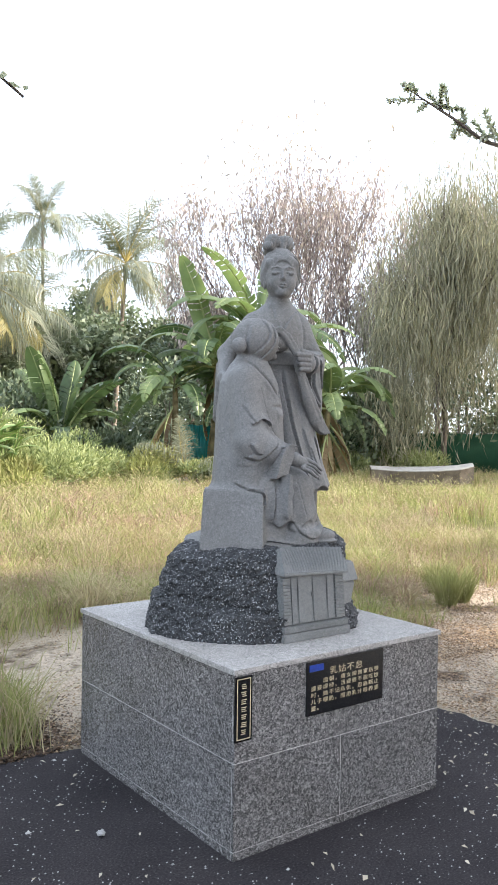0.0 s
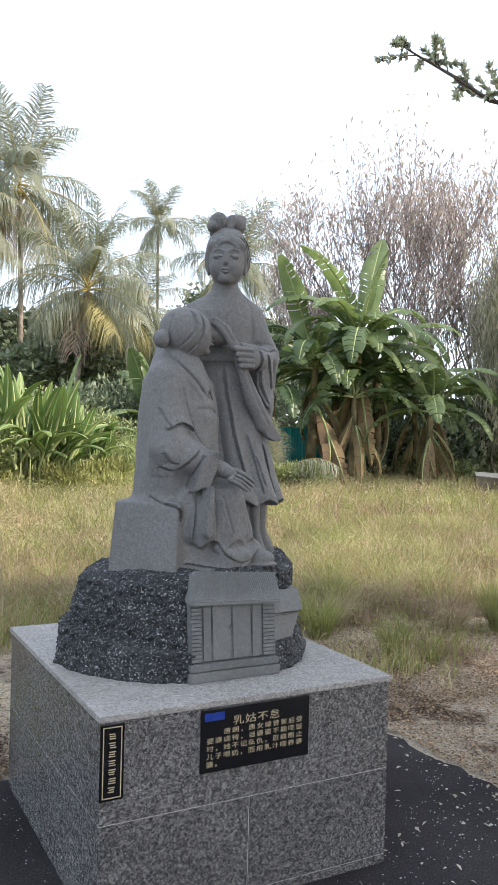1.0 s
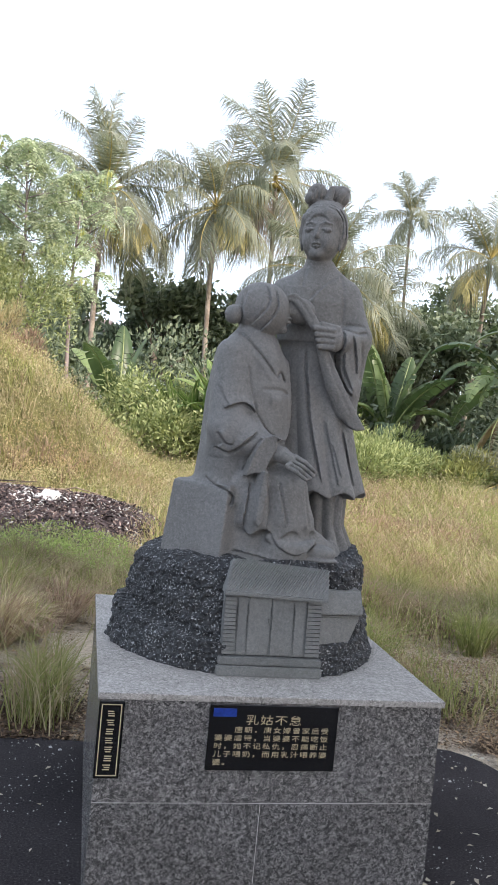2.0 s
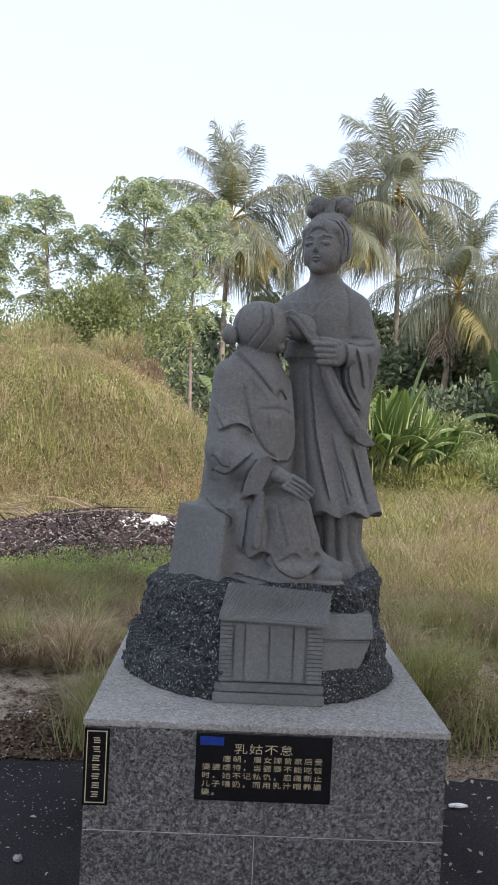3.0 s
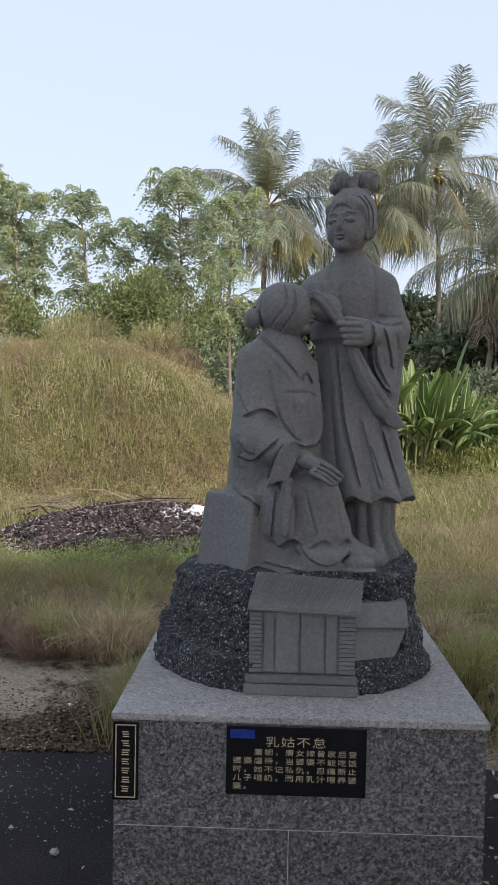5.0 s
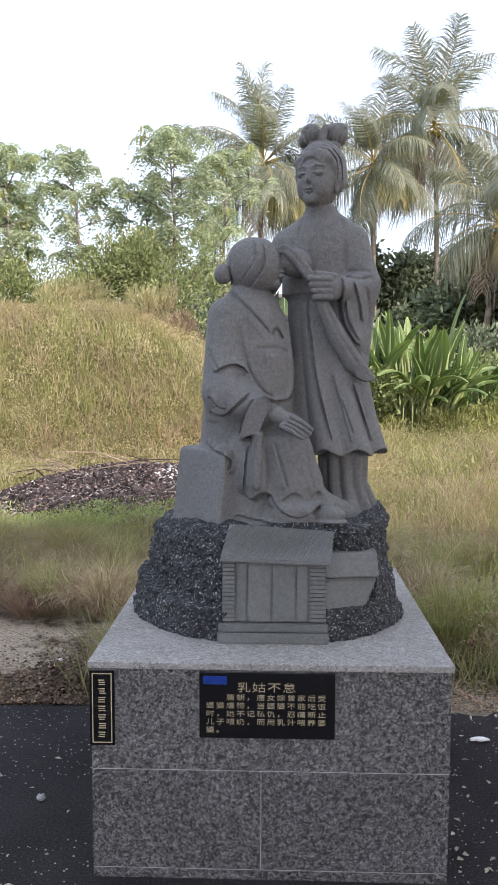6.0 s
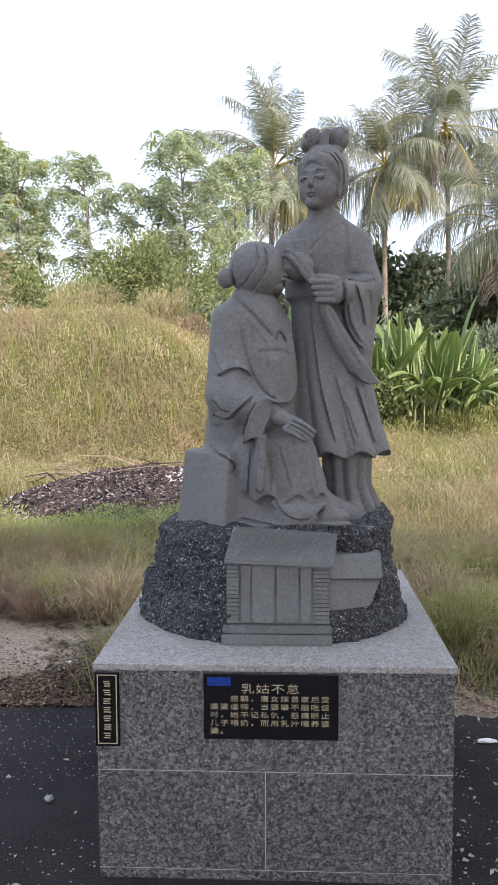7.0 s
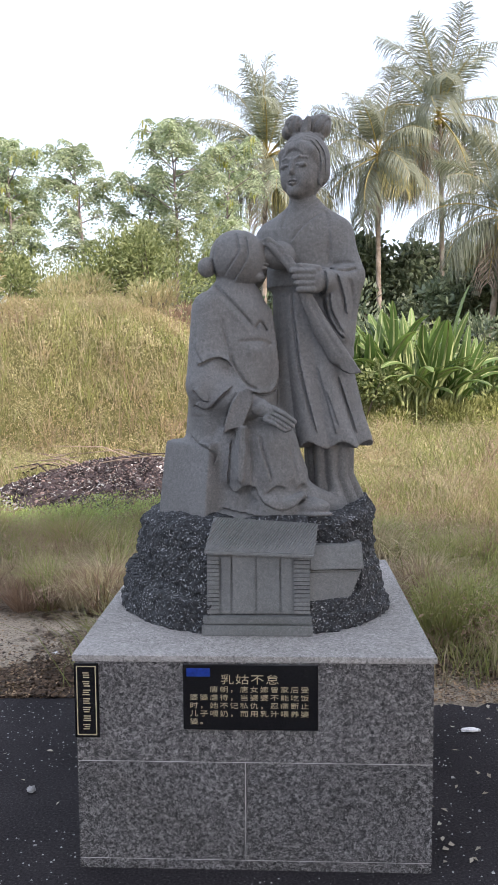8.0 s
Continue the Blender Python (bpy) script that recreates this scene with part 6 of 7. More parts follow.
def grass_density(x, y):
    d = np.ones_like(x)
    d *= (y > 1.5) | (x > 1.62)
    # bare sandy strip behind the apron, with stray tufts
    edge = 3.3 + 0.9 * (field_value(x, y, 1.3) - 0.5) - 0.55 * np.exp(-((x + 2.0) / 0.7) ** 2) + 0.5 * np.exp(-((x - 0.2) / 0.8) ** 2)
    strip = sstep((y - edge) / 0.7)
    right = (x > 1.3) & (y < 4)
    strip = np.where(right, sstep((y - 3.0 - 0.5 * (field_value(x, y, 2.1) - 0.5)) / 0.9), strip)
    d *= np.maximum(strip, np.where((x < 0) & (y < 2.9), 0.0, 0.015) + 0.5 * (x > 0) * np.clip(4 * (field_value(x + 2.2, y + 0.4, 2.9) - 0.62), 0, 1) * sstep((y - 2.3) / 0.6))
    tuft = np.exp(-(((x + 0.82) / 0.09) ** 2 + ((y - 2.0) / 0.3) ** 2)) + np.exp(-(((x - 1.4) / 0.3) ** 2 + ((y - 2.4) / 0.55) ** 2))
    for tx, ty, rx, ry in ((-0.84, 1.72, 0.1, 0.12), (1.15, 2.3, 0.22, 0.35), (2.3, 2.2, 0.25, 0.2), (2.9, 2.45, 0.35, 0.25)):
        tuft = tuft + 1.6 * np.exp(-(((x - tx) / rx) ** 2 + ((y - ty) / ry) ** 2))
    d = np.maximum(d, np.where(y > 1.55, np.clip(tuft, 0, 1.6), 0))
    # rubbish heap and the bare ground round it
    heap = np.exp(-(((x + 1.65) / 2.15) ** 4 + ((y - 8.1) / 2.35) ** 4))
    bare = np.exp(-(((x + 4.6) / 1.6) ** 4 + ((y - 7.2) / 0.6) ** 4))
    d *= 1 - np.clip(1.3 * heap + bare, 0, 1)
    d *= 1 - np.exp(-(((x - 17.6) / 2.4) ** 4 + ((y - 14.6) / 1.8) ** 4))
    return d


def patchy(x, y, seed):
    """Brown weeds keep to patches; the grasses fill the rest."""
    v = field_value(x + 1.5, y + 0.7, 1.25)
    # olive field to the east; less straw, more brown also stands in for shade
    east = sstep((x + 0.3) / 1.2) * sstep((17 - y) / 6)
    if seed > 4:
        return np.clip(2.2 * (v - 0.42) + 0.25 * east, 0, 1)
    g = 1 - 0.55 * np.clip(2.2 * (v - 0.42), 0, 1)
    return g * (1 - 0.6 * east) if seed in (1, 3) else g


def grass(name, count, x_rng, y_rng, height, width, seed, mat, label, clump=9, lean=0.42, tall=1.0):
    rs = np.random.RandomState(seed)
    m = count // clump
    # more tufts towards the road
    y = y_rng[0] + (y_rng[1] - y_rng[0]) * rs.rand(m) ** 1.25
    f = (y - y_rng[0]) / (y_rng[1] - y_rng[0])
    x = x_rng[0] + (x_rng[1] - x_rng[0]) * rs.rand(m)
    keep = rs.rand(m) < grass_density(x, y) * (0.35 + 0.75 * field_value(x + 5.3 * seed, y, 2.4)) * patchy(x, y, seed)
    x, y = x[keep], y[keep]
    hs = (0.35 + 0.6 * field_value(x, y, 0.8) + 0.6 * field_value(x + 3.1 * seed, y + seed, 3.3)) * tall
    # trodden low in front of the heap
    hs = hs * (1 - 0.55 * np.exp(-(((x + 1.9) / 2.2) ** 4 + ((y - 5.8) / 1.1) ** 4)))
    hs = hs * (1 - 0.45 * ((x > 0.6) & (y < 3.2)))
    x, y, hs = np.repeat(x, clump), np.repeat(y, clump), np.repeat(hs, clump)
    n = len(x)
    x, y = x + rs.normal(size=n) * 0.05, y + rs.normal(size=n) * 0.05
    z = ground_height(x, y) - 0.03
    h = height * hs * rs.uniform(0.45, 1.15, n)
    a = rs.uniform(0, 2 * math.pi, n)
    ln = lean * rs.uniform(0.2, 1.3, n)
    foot = np.stack([x, y, z], -1)
    out = np.stack([np.cos(a) * ln, np.sin(a) * ln, np.ones(n)], -1)
    mid = foot + out * (h * 0.55)[:, None]
    bend = np.stack([np.cos(a) * ln * 2.6, np.sin(a) * ln * 2.6, np.ones(n) * 0.75], -1)
    tip = mid + bend * (h * 0.45)[:, None]
    b = rs.uniform(0, 2 * math.pi, n)
    side = np.stack([np.cos(b), np.sin(b), np.zeros(n)], -1) * (width * (1 + 0.06 * np.maximum(y - 4, 0)))[:, None]
    v = np.stack([foot - side, foot + side, mid + side * 0.8, mid - side * 0.8, tip], 1).reshape(-1, 3)
    me = bpy.data.meshes.new(name)
    me.vertices.add(len(v))
    me.vertices.foreach_set("co", v.astype(np.float32).ravel())
    o = 5 * np.arange(n)[:, None]
    loops = np.concatenate([o + np.array([[0, 1, 2, 3]]), o + np.array([[3, 2, 4]])], 1).ravel()
    me.loops.add(len(loops))
    me.loops.foreach_set("vertex_index", loops.astype(np.int32))
    me.polygons.add(2 * n)
    st = (7 * np.arange(n)[:, None] + np.array([[0, 4]])).ravel()
    me.polygons.foreach_set("loop_start", st.astype(np.int32))
    me.materials.append(mat)
    me.update(calc_edges=True)
    tagged(new(name, me), label, "grass", kind="stuff")


grass("dry_grass", 90000, (-4.5, 7.5), (1.5, 8), 0.52, 0.0032, 1, M_GRASS_DRY, "dry straw-coloured grass in the field")
grass("green_grass", 90000, (-4.5, 7.5), (1.5, 8), 0.48, 0.0036, 2, M_GRASS_GREEN, "green grass mixed into the field")
grass("far_dry_grass", 110000, (-10, 26), (7, 29), 0.5, 0.0045, 3, M_GRASS_DRY, "tall dry seeding grass across field and mound", 9)
grass("far_green_grass", 110000, (-10, 26), (7, 29), 0.52, 0.005, 4, M_GRASS_GREEN, "tall green grass across field and mound", 9)
grass("brown_weeds", 105000, (-4.5, 8), (2.2, 9.5), 0.4, 0.0034, 5, M_GRASS_BROWN, "low reddish-brown dry weeds in patches", 12, 0.7)
grass("far_brown_weeds", 70000, (-10, 26), (8, 27), 0.52, 0.005, 6, M_GRASS_BROWN, "brown seeding weeds in the far field", 12, 0.5)


def tussocks(name, places, blades, height, mat, label, seed, spread=0.16, lean=0.95):
    """Thick bent tufts standing singly in the bare ground."""
    rs = np.random.RandomState(seed)
    q = []
    for x0, y0, f in places:
        n = int(blades * f)
        a, r = rs.uniform(0, 2 * math.pi, n), np.sqrt(rs.rand(n)) * spread * f
        foot = np.stack([x0 + np.cos(a) * r * 0.5, y0 + np.sin(a) * r * 0.5, np.zeros(n)], -1)
        foot[:, 2] = ground_height(foot[:, 0], foot[:, 1]) - 0.02
        h = height * f * rs.uniform(0.35, 1.1, n)
        a2 = a + rs.normal(size=n) * 0.7
        ln = lean * rs.uniform(0.1, 1.0, n)
        d = np.stack([np.cos(a2) * ln, np.sin(a2) * ln, np.ones(n)], -1)
        mid = foot + d * (h * 0.6)[:, None]
        tip = mid + np.stack([np.cos(a2) * ln * 2.0, np.sin(a2) * ln * 2.0, 0.7 - ln], -1) * (h * 0.45)[:, None]
        b = rs.uniform(0, 2 * math.pi, n)
        w = np.stack([np.cos(b), np.sin(b), np.zeros(n)], -1) * 0.0026
        q += [np.stack([foot - w, foot + w, mid + w, mid - w], 1), np.stack([mid - w, mid + w, tip + w * 0.2, tip - w * 0.2], 1)]
    tagged(new(name, quads_mesh(name, np.concatenate(q), mat)), label, "grass", kind="stuff")


tr = random.Random(77)
LEFT = [(tr.uniform(-2.7, -0.75), tr.uniform(2.9, 4.9), tr.uniform(0.7, 1.25)) for k in range(84)]
RIGHT = [(tr.uniform(0.75, 4.5), tr.uniform(2.7, 5.2), tr.uniform(0.7, 1.25)) for k in range(40)]
tussocks("brown_tussocks", LEFT[::2] + RIGHT[::3], 420, 0.4, M_GRASS_BROWN, "dense brown bent grass tussocks in the sand", 21)
tussocks("straw_tussocks", LEFT[1::3] + RIGHT[1::3] + [(-0.84, 1.85, 0.8)], 380, 0.42, M_GRASS_DRY, "straw-coloured bent grass tussocks in the sand", 22)
tussocks("green_tussocks", LEFT[2::4] + RIGHT[2::3] + [(1.08, 2.35, 1.2), (1.3, 2.6, 1.1), (-0.8, 2.0, 0.9), (2.6, 2.5, 0.9)], 380, 0.46, M_GRASS_GREEN, "yellow-green grass tussocks beside the asphalt", 23, lean=0.6)


def leafage(name, count, x_rng, y_rng, top, size, seed, mat, label, gap=0.15):
    """Small leaves and seed heads that stand among the blades."""
    rs = np.random.RandomState(seed)
    x, y = rs.uniform(*x_rng, count), y_rng[0] + (y_rng[1] - y_rng[0]) * rs.rand(count) ** 1.2
    keep = rs.rand(count) < grass_density(x, y) * (gap + field_value(x + 4.1 * seed, y, 3.4) ** 1.5)
    x, y = x[keep], y[keep]
    n = len(x)
    hs = top * (0.4 + 0.6 * field_value(x, y, 0.8) + 0.5 * field_value(x + 2.0 * seed, y, 3.4))
    c = np.stack([x, y, ground_height(x, y) + hs * rs.rand(n) ** 0.6], -1)
    far_f = 1 + 0.045 * np.maximum(y - 4, 0)
    L = size * rs.uniform(0.5, 1.5, n) * far_f
    q = leaf_quads(c, rs.normal(size=(n, 3)) + np.array([0, 0, 0.5]), L, L * rs.uniform(0.16, 0.36, n), rs=rs)
    tagged(new(name, quads_mesh(name, q, mat)), label, "grass", kind="stuff")


leafage("weed_leaves", 120000, (-4.5, 8), (1.9, 9), 0.34, 0.026, 11, M_GRASS_GREEN, "small green weed leaves among grass")
leafage("seed_heads", 90000, (-4.5, 8), (1.9, 9), 0.42, 0.024, 12, M_GRASS_DRY, "pale dry seed heads among grass")
leafage("dead_weed_leaves", 110000, (-4.5, 8), (1.9, 9), 0.34, 0.027, 13, M_GRASS_BROWN, "brown dead weed leaves among grass")
leafage("fresh_weeds", 75000, (-4.2, -0.2), (4.7, 6.9), 0.3, 0.03, 18, M_WEED, "fresh green leafy weeds before the rubbish heap", 0.35)
leafage("far_weed_leaves", 200000, (-10, 24), (8, 28), 0.5, 0.034, 14, M_GRASS_GREEN, "green weed leaves across field and mound")
leafage("far_seed_heads", 110000, (-10, 24), (8, 28), 0.6, 0.032, 15, M_GRASS_DRY, "pale seed heads across field and mound")
leafage("mound_weeds", 300000, (-9.5, 2.0), (9.3, 17.5), 0.36, 0.034, 16, M_GRASS_LIME, "yellow-green weeds cloaking the earth mound")
# ---- rubbish heap, litter and small things ----


def rubbish_heap():
    rnd, rs = random.Random(8), np.random.RandomState(8)
    t = thing("rubbish_heap", (-2.3, 8.4, 0), "burnt rubbish heap of ash, char and scraps", "rubbish heap")
    n, m = 90, 60
    xs, ys = np.linspace(-4.3, 0.9, n), np.linspace(6.2, 10.6, m)
    X, Y = np.meshgrid(xs, ys)
    R = ((X + 1.65) / 2.1) ** 2 + ((Y - 8.4) / 2.05) ** 2
    Z = ground_height(X, Y) + 0.36 * np.clip(1 - R, 0, 1) ** 0.8 - 0.05 * (R > 0.96)
    verts = []
    for x, y, z, r in zip(X.ravel(), Y.ravel(), Z.ravel(), R.ravel()):
        k = 1 if r < 1 else 0
        verts.append((x, y, z + k * (0.08 * noise.noise(Vector((x, y, 0)) * 3) + 0.05 * noise.noise(Vector((x, y, 4)) * 9))))
    faces = [(j * n + i, j * n + i + 1, (j + 1) * n + i + 1, (j + 1) * n + i) for j in range(m - 1) for i in range(n - 1) if R[j, i] < 1.05]
    part_mesh("ash", mesh_of("ash", verts, faces, M_ASH, True), t, None, "black and grey ash")

    def scraps(name, count, size, mat, label, seed, spread=1.0, cx=-1.7, cy=8.4):
        r2 = np.random.RandomState(seed)
        a, r = r2.uniform(0, 6.28, count), np.sqrt(r2.rand(count)) * spread
        x, y = cx + np.cos(a) * r * 2.1, cy + np.sin(a) * r * 2.0
        rr = ((x + 1.65) / 2.1) ** 2 + ((y - 8.4) / 2.05) ** 2
        z = ground_height(x, y) + 0.38 * np.clip(1 - rr, 0, 1) ** 0.8 + r2.uniform(0.0, 0.06, count)
        so = Soup()
        for i in range(count):
            s = size * r2.uniform(0.4, 1.5)
            b = [Vector(v) for v in ((-1, -0.6, -0.3), (1, -0.7, -0.25), (0.9, 0.7, -0.3), (-0.8, 0.6, -0.35), (-0.7, -0.4, 0.35), (0.6, -0.5, 0.3), (0.5, 0.5, 0.42), (-0.6, 0.5, 0.25))]
            m3 = Euler((r2.uniform(-0.8, 0.8), r2.uniform(-0.8, 0.8), r2.uniform(0, 6.28))).to_matrix()
            c = Vector((x[i], y[i], z[i]))
            k3 = (r2.uniform(0.5, 2.3), r2.uniform(0.4, 1.1), r2.uniform(0.2, 0.8))
            so.add([c + m3 @ Vector((v.x * k3[0], v.y * k3[1], v.z * k3[2])) * s * r2.uniform(0.7, 1.2) for v in b], [(3, 2, 1, 0), (4, 5, 6, 7), (0, 1, 5, 4), (1, 2, 6, 5), (2, 3, 7, 6), (3, 0, 4, 7)])
        ob = part_mesh(name, so.mesh(name, mat), t, None, label)
        tagged(ob, kind="stuff")

    scraps("char", 6200, 0.021, M_ASH, "charred scraps", 1)
    scraps("husk_waste", 5200, 0.016, M_HUSK, "brown scraps and husks", 2)
    scraps("clinker", 2600, 0.013, M_CHIP, "pale ash lumps and shells", 3, 1.02, -1.7, 8.1)
    scraps("white_ash", 120, 0.02, M_WHITE, "white ash flakes", 4, 0.22, -1.15, 8.2)
    # thin sticks
    for k in range(18):
        a = rnd.uniform(-0.5, 0.5) + (math.pi if rnd.random() < 0.5 else 0)
        cx, cy = rnd.uniform(-3.7, -0.4), rnd.uniform(8.4, 10.2)
        l = rnd.uniform(0.4, 1.5)
        z = float(ground_height(cx, cy)) + 0.3 * max(0, 1 - ((cx + 1.7) / 2.45) ** 2 - ((cy - 8.4) / 2.05) ** 2) + 0.06
        so = Soup()
        p0, p1 = Vector((cx - math.cos(a) * l / 2, cy - math.sin(a) * l / 2, z + rnd.uniform(-0.04, 0.02))), Vector((cx + math.cos(a) * l / 2, cy + math.sin(a) * l / 2, z + rnd.uniform(0.0, 0.3)))
        so.tube([p0, p0.lerp(p1, 0.45) + Vector((rnd.uniform(-0.08, 0.08), rnd.uniform(-0.15, 0.15), rnd.uniform(0.02, 0.16))), p1], [0.014, 0.011, 0.005], 5)
        part_mesh("stick", so.mesh("stick", M_STICK if rnd.random() < 0.7 else M_ASH), t)


def crumpled(name, c, size, mat, label, category, seed, flat=0.5):
    bm = bmesh.new()
    bmesh.ops.create_icosphere(bm, subdivisions=3, radius=1)
    for v in bm.verts:
        q = v.co * 2.2 + Vector((seed, 0, 0))
        v.co *= 0.75 + 0.5 * abs(noise.noise(q)) + 0.3 * noise.noise(q * 2.6)
        v.co = Vector((v.co.x * size[0], v.co.y * size[1], max(-0.3 * size[2], v.co.z * size[2]))) + Vector(c)
    me = bpy.data.meshes.new(name)
    bm.to_mesh(me)
    bm.free()
    me.materials.append(mat)
    ob = new(name, me)
    return tagged(ob, label, category)


def litter():
    """Fallen leaves and stone chips, too many to count."""
    rs = np.random.RandomState(12)

    def leaves(name, x, y, z, size, mat, label):
        n = len(x)
        a = rs.uniform(0, 6.28, n)
        d = np.stack([np.cos(a), np.sin(a), rs.uniform(-0.1, 0.45, n)], -1)
        side = np.stack([-np.sin(a), np.cos(a), rs.uniform(-0.4, 0.4, n)], -1)
        c = np.stack([x, y, z], -1)
        L, W = (size * rs.uniform(0.5, 1.4, n))[:, None], (size * rs.uniform(0.2, 0.45, n))[:, None]
        mid = c + d * L * 0.5 + np.array([0, 0, 0.004])
        q = np.stack([c, mid + side * W, c + d * L, mid - side * W], 1)
        tagged(new(name, quads_mesh(name, q, mat)), label, "litter", kind="stuff")

    n = 95000
    x, y = rs.uniform(-4.5, 6.5, n), 1.42 + rs.rand(n) ** 1.2 * 3.4
    k = (0.5 * field_value(x, y, 1.9) + 0.8 * np.exp(-((y - 1.45) / 0.3) ** 2) + 0.8 * np.exp(-(((x + 0.75) / 0.6) ** 2 + ((y - 1.85) / 0.6) ** 2)) + 0.4 * (x > 0.6) > rs.rand(n) * 1.1) & ~((x > -0.65) & (x < 0.65) & (y < 1.4))
    x, y = x[k], y[k]
    z = ground_height(x, y) - 0.004 + rs.uniform(0, 0.012, len(x))
    # rotting leaves lie thick beside the pedestal and along the asphalt
    rot = 0.15 + 0.75 * np.exp(-(((x + 0.95) / 0.5) ** 2 + ((y - 1.7) / 0.5) ** 2)) + 0.6 * np.exp(-(((x - 1.1) / 0.9) ** 2 + ((y - 2.1) / 0.4) ** 2)) > rs.rand(len(x))
    leaves("leaf_litter", x[~rot], y[~rot], z[~rot], 0.02, M_LITTER, "dry brown fallen leaves beside the asphalt")
    leaves("rotting_litter", x[rot], y[rot], z[rot], 0.022, M_LITTER_DARK, "dark rotting leaves in drifts on the soil")
    # thick drifts of rotting leaves
    x = np.concatenate([rs.normal(-1.0, 0.2, 7000), rs.uniform(-2.3, -0.66, 5000), rs.normal(1.25, 0.4, 7000)])
    y = np.concatenate([rs.normal(1.78, 0.2, 7000), 1.44 + rs.rand(5000) ** 1.8 * 0.4, rs.normal(2.15, 0.2, 7000)])
    k = (y > 1.44) & (rs.rand(len(x)) < 0.25 + field_value(x, y, 7.0))
    x, y = x[k], y[k]
    leaves("leaf_drift", x, y, ground_height(x, y) - 0.012 + rs.uniform(0, 0.014, len(x)), 0.03, M_LITTER_DARK, "thick drift of dark rotting leaves")
    n = 24000
    x, y = 1.56 + rs.rand(n) ** 1.2 * 2.6, rs.uniform(-1.5, 3.0, n)
    leaves("leaf_drift", x, y, ground_height(x, y) - 0.012 + rs.uniform(0, 0.016, n), 0.022, M_LITTER, "drift of brown leaves along the asphalt edge")
    n = 420
    x, y = np.where(rs.rand(n) < 0.45, 1.5 - 0.85 * rs.rand(n) ** 1.6, rs.uniform(-3.2, 1.5, n)), rs.uniform(-2.2, 1.38, n)
    k = ~((np.abs(x) < 0.63) & (y > -0.03) & (y < 1.38))
    x, y = x[k], y[k]
    leaves("scattered_leaves", x, y, np.full(len(x), 0.004), 0.027, M_PALE_LEAF, "pale dead leaves scattered on asphalt")
    n = 7000
    x, y = rs.uniform(-3.2, 1.5, n), rs.uniform(-2.2, 1.4, n)
    k = ~((np.abs(x) < 0.62) & (y > -0.02) & (y < 1.38)) & (field_value(x, y, 3.0) > 0.25)
    x, y = x[k], y[k]
    so = Soup()
    for px, py in zip(x, y):
        s = 0.0026 * rs.uniform(0.6, 1.6) * (2.6 if rs.rand() < 0.015 else 1)
        b = np.array([(-1, -0.8, 0), (1, -0.7, 0), (0.8, 0.9, 0), (-0.9, 0.7, 0), (0.1, 0.0, 1.1)]) * rs.uniform(0.7, 1.3, (5, 3)) * s + np.array([px, py, 0.0])
        so.add(b.tolist(), [(0, 1, 4), (1, 2, 4), (2, 3, 4), (3, 0, 4), (3, 2, 1, 0)])
    tagged(new("stone_chips", so.mesh("stone_chips", M_CHIP)), "small pale stone chips on the asphalt", "gravel", kind="stuff")


rubbish_heap()
crumpled("plastic_bag", (-1.1, 8.2, 0.37), (0.15, 0.13, 0.12), M_WHITE, "crumpled white plastic bag on the rubbish heap", "plastic bag", 3.0)
crumpled("pebble", (-0.909, 0.489, 0.012), (0.02, 0.018, 0.016), M_CHIP, "small round grey pebble on the asphalt", "stone", 1.0)
crumpled("paper_scrap", (-1.26, 2.076, 0.002), (0.03, 0.018, 0.008), M_WHITE, "small white paper scrap on the soil", "paper", 5.0)
crumpled("plastic_scrap", (0.96, 1.08, 0.012), (0.05, 0.014, 0.014), M_WHITE, "broken white plastic strip on the asphalt", "plastic scrap", 7.0)
litter()


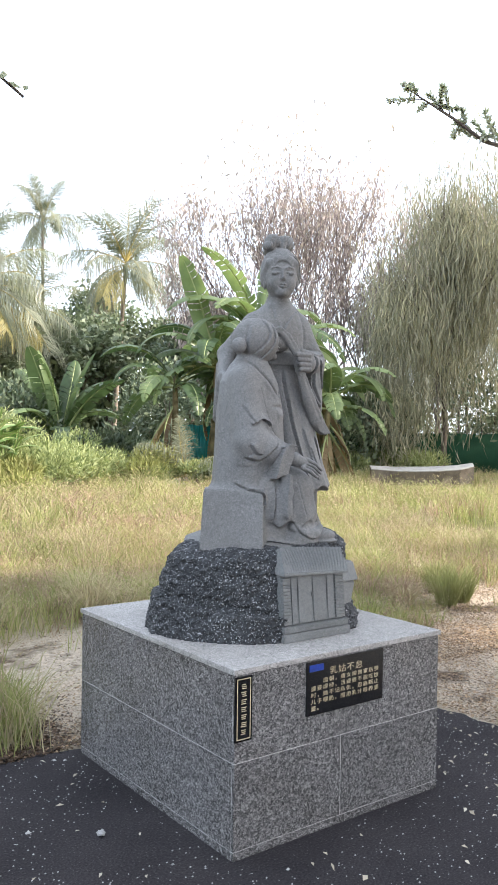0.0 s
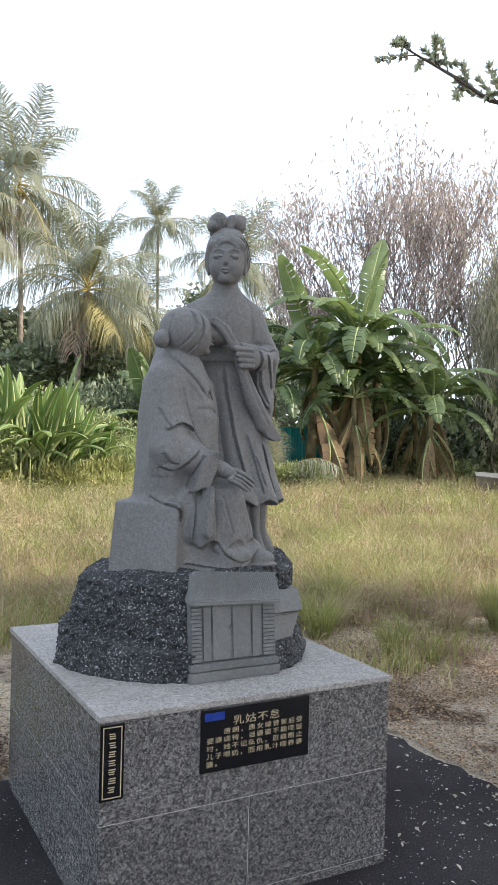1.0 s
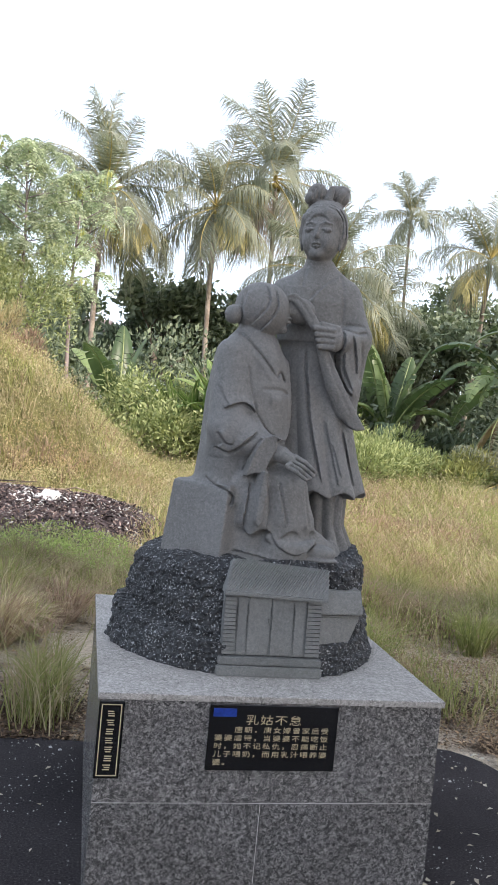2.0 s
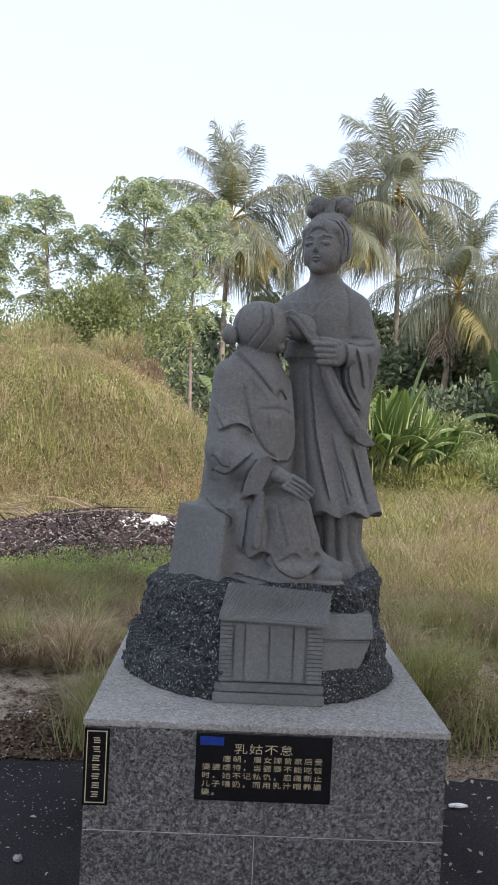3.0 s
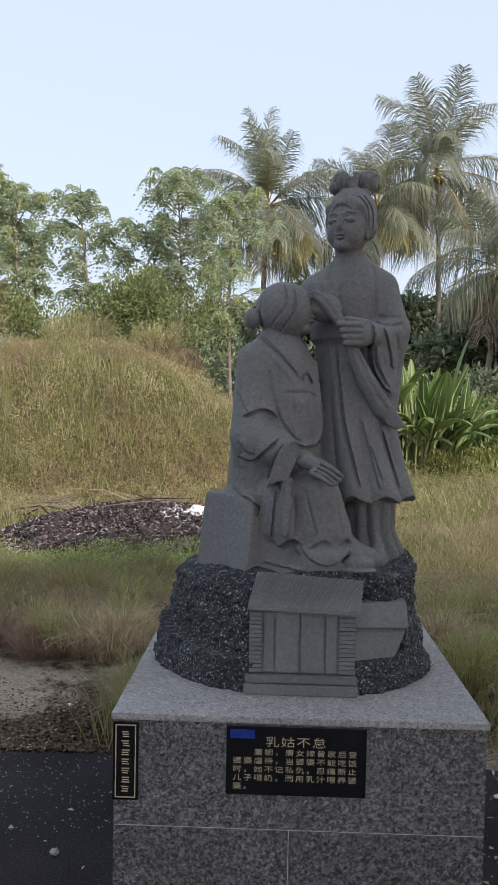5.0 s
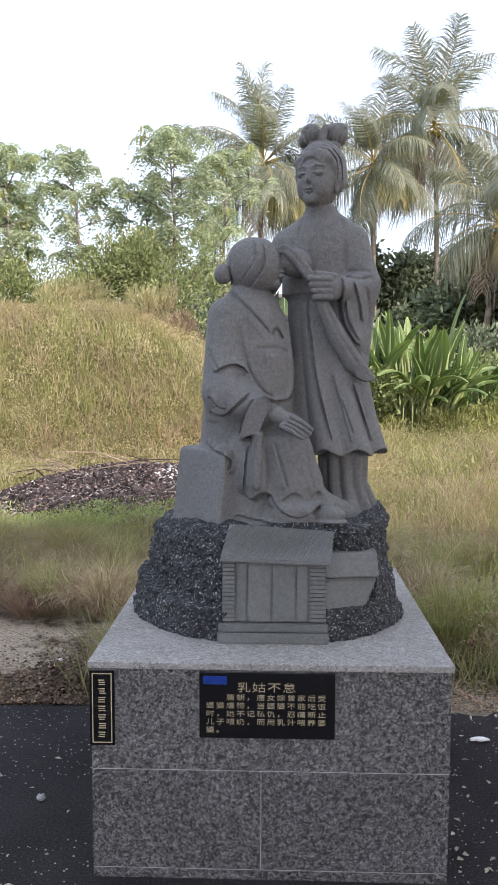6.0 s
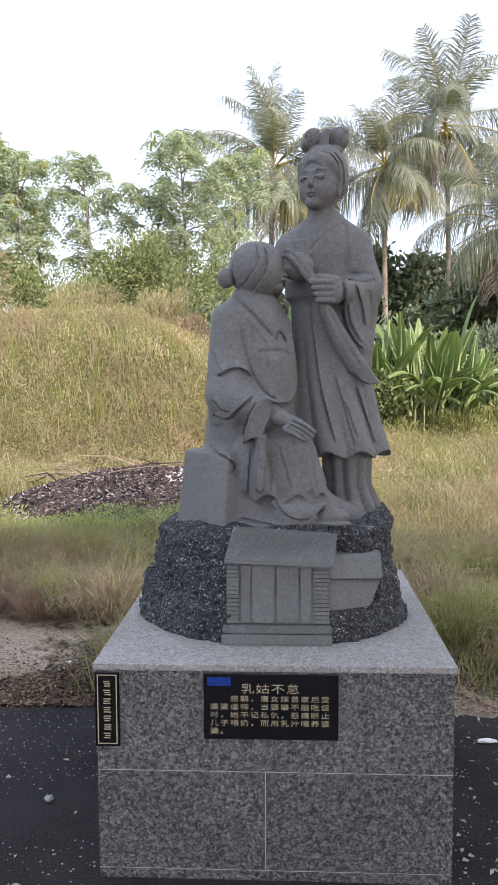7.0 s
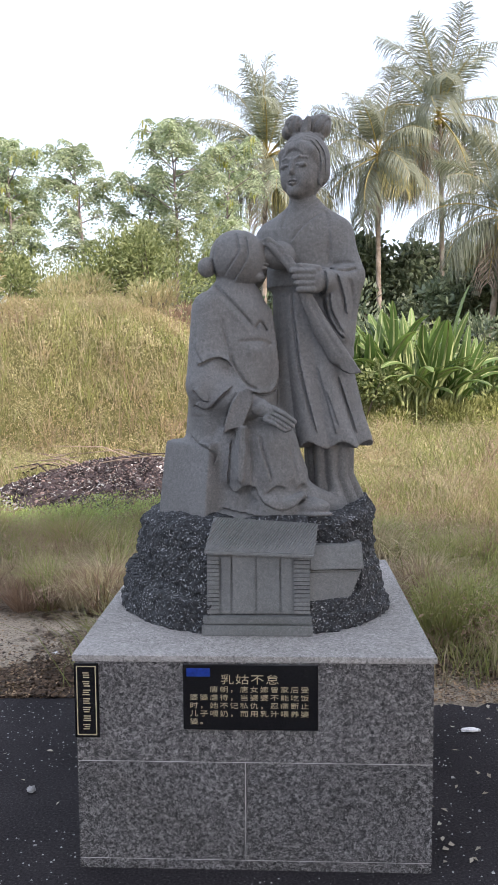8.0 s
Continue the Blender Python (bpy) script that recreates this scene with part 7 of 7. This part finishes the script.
def punt():
    """A pale flat-decked wooden boat laid up in the grass."""
    t = thing("wooden_boat", (18.6, 15.3, 0), "pale flat-decked wooden boat laid up in grass", "boat")
    A, B = Vector((16.9, 16.6, 0)), Vector((19.5, 14.5, 0))
    d = (B - A).normalized()
    s = Vector((-d.y, d.x, 0))
    L = (B - A).length
    st = [(0.0, 0.3, 0.66), (0.25, 0.55, 0.62), (0.6, 0.58, 0.64), (0.85, 0.45, 0.7), (1.0, 0.12, 0.8)]
    verts, faces = [], []
    for u, w, top in st:
        c = A + d * L * u
        low = 0.12 + 0.25 * max(0, u - 0.7)
        verts += [c + s * w * 0.6 + Vector((0, 0, low)), c - s * w * 0.6 + Vector((0, 0, low)), c - s * w + Vector((0, 0, top - 0.05)), c + s * w + Vector((0, 0, top + 0.05))]
    for i in range(len(st) - 1):
        for k in range(4):
            if k != 2:
                faces.append((i * 4 + k, i * 4 + (k + 1) % 4, i * 4 + 4 + (k + 1) % 4, i * 4 + 4 + k))
    faces += [(0, 1, 2, 3), tuple(len(verts) - 4 + k for k in (3, 2, 1, 0))]
    part_mesh("hull", mesh_of("hull", [tuple(v) for v in verts], faces, M_WOOD), t, None, "dark weathered hull")
    for k in range(4):
        v = []
        for u, w, top in st:
            c = A + d * L * u
            for q in (k / 4, (k + 0.94) / 4):
                v.append(tuple(c + s * w * (1 - 2 * q) * 1.03 + Vector((0, 0, top + 0.015 + 0.05 * (1 - 2 * q)))))
        fc = [(2 * i, 2 * i + 1, 2 * i + 3, 2 * i + 2) for i in range(len(st) - 1)]
        me = mesh_of("deck_board", v, fc, M_BOATTOP)
        ob = part_mesh("deck_board", me, t)
        ob.modifiers.new("thickness", "SOLIDIFY").thickness = 0.03
    for u in (0.15, 0.75):
        c = A + d * L * u
        part("trestle", box_bm(c.x - 0.3, c.x + 0.3, c.y - 0.06, c.y + 0.06, -0.05, 0.2, 0.01), M_WOOD, t)


punt()


def corrugated(name, x0, y0, x1, y1, z0, z1, mat, label, category, waves=24, amp=0.02):
    t = thing(name, ((x0 + x1) / 2, (y0 + y1) / 2, 0), label, category)
    A, B = Vector((x0, y0, 0)), Vector((x1, y1, 0))
    nrm = Vector((-(B - A).y, (B - A).x, 0)).normalized()
    n = waves * 4
    v, f = [], []
    for i in range(n + 1):
        p = A.lerp(B, i / n) + nrm * amp * math.sin(2 * math.pi * i / 4)
        v += [(p.x, p.y, z0), (p.x, p.y, z1 + 0.02 * math.sin(i * 0.37))]
    f = [(2 * i, 2 * i + 2, 2 * i + 3, 2 * i + 1) for i in range(n)]
    ob = part_mesh("sheet", mesh_of("sheet", v, f, mat, True), t)
    ob.modifiers.new("thickness", "SOLIDIFY").thickness = 0.006
    for q in (0.0, 0.5, 1.0):
        p = A.lerp(B, q)
        so = Soup()
        so.tube([(p.x, p.y, -0.1), (p.x, p.y, z1 + 0.12)], [0.035, 0.035], 8)
        part_mesh("post", so.mesh("post", mat, True), t)
    return t


corrugated("sheet_fence", 12.5, 21.6, 14.4, 20.9, 0.05, 2.0, M_TEAL, "teal corrugated sheet fence with round posts", "fence", 20)


def net_fence():
    t = thing("net_fence", (25.0, 17.0, 0), "dark green shade-net fence behind the field", "fence")
    pts = [(18.6, 23.2), (22.4, 21.2), (25.7, 18.0), (27.6, 13.8), (29.0, 9.0)]
    for (xa, ya), (xb, yb) in zip(pts, pts[1:]):
        n = 14
        v, f = [], []
        for i in range(n + 1):
            s = i / n
            x, y = xa + (xb - xa) * s, ya + (yb - ya) * s
            sag = 0.06 * math.sin(math.pi * s) + 0.03 * math.sin(9 * s)
            v += [(x + sag, y, 0.02), (x + sag * 0.4, y + sag, 1.9 - sag)]
        f = [(2 * i, 2 * i + 2, 2 * i + 3, 2 * i + 1) for i in range(n)]
        ob = part_mesh("net", mesh_of("net", v, f, M_NET, True), t)
        ob.modifiers.new("thickness", "SOLIDIFY").thickness = 0.01
        so = Soup()
        so.tube([(xa, ya, -0.1), (xa, ya, 2.05)], [0.04, 0.04], 8)
        part_mesh("post", so.mesh("post", M_WOOD, True), t)


net_fence()


def house(x, y, w, d, wall_h, roof_h, turn, label, roof_mat):
    t = thing("house", (x, y, 0), label, "house", "far houses")
    R = pose(x, y, 0, 0, 0, turn)

    def put(name, bm, mat, parent=t, lab=""):
        bm.transform(R)
        return part(name, bm, mat, parent, lab)

    put("wall", box_bm(-w / 2, w / 2, -d / 2, d / 2, -0.1, wall_h), M_WALLH)
    bm = bmesh.new()
    e = 0.5
    pr = [(-w / 2 - e, -d / 2 - e, wall_h), (w / 2 + e, -d / 2 - e, wall_h), (w / 2 + e, 0, wall_h + roof_h), (-w / 2 - e, 0, wall_h + roof_h), (-w / 2 - e, d / 2 + e, wall_h), (w / 2 + e, d / 2 + e, wall_h)]
    lo = [bm.verts.new(p) for p in pr]
    hi = [bm.verts.new((p[0], p[1], p[2] + 0.1)) for p in pr]
    for a in ((0, 1, 2, 3), (3, 2, 5, 4)):
        bm.faces.new([hi[i] for i in a])
        bm.faces.new([lo[i] for i in reversed(a)])
    for a, b in ((0, 1), (1, 2), (2, 5), (5, 4), (4, 3), (3, 0)):
        bm.faces.new((lo[a], lo[b], hi[b], hi[a]))
    put("roof", bm, roof_mat, t, "sheet-metal gable roof")
    for px in (-w / 4, w / 4):
        win = put("window", box_bm(px - 0.6, px + 0.6, -d / 2 - 0.04, -d / 2 + 0.02, wall_h * 0.42, wall_h * 0.78, 0.01), M_WOOD)
        put("pane", box_bm(px - 0.5, px + 0.5, -d / 2 - 0.05, -d / 2 - 0.042, wall_h * 0.45, wall_h * 0.75), M_GLASS, win)


house(12.6, 52, 9.0, 6.0, 4.6, 1.6, 8, "far pale house with a sheet roof", M_ROOFH)
house(-2.6, 56, 5.0, 5.0, 6.2, 1.0, -6, "far white house with a red-brown roof", M_ROOFH)
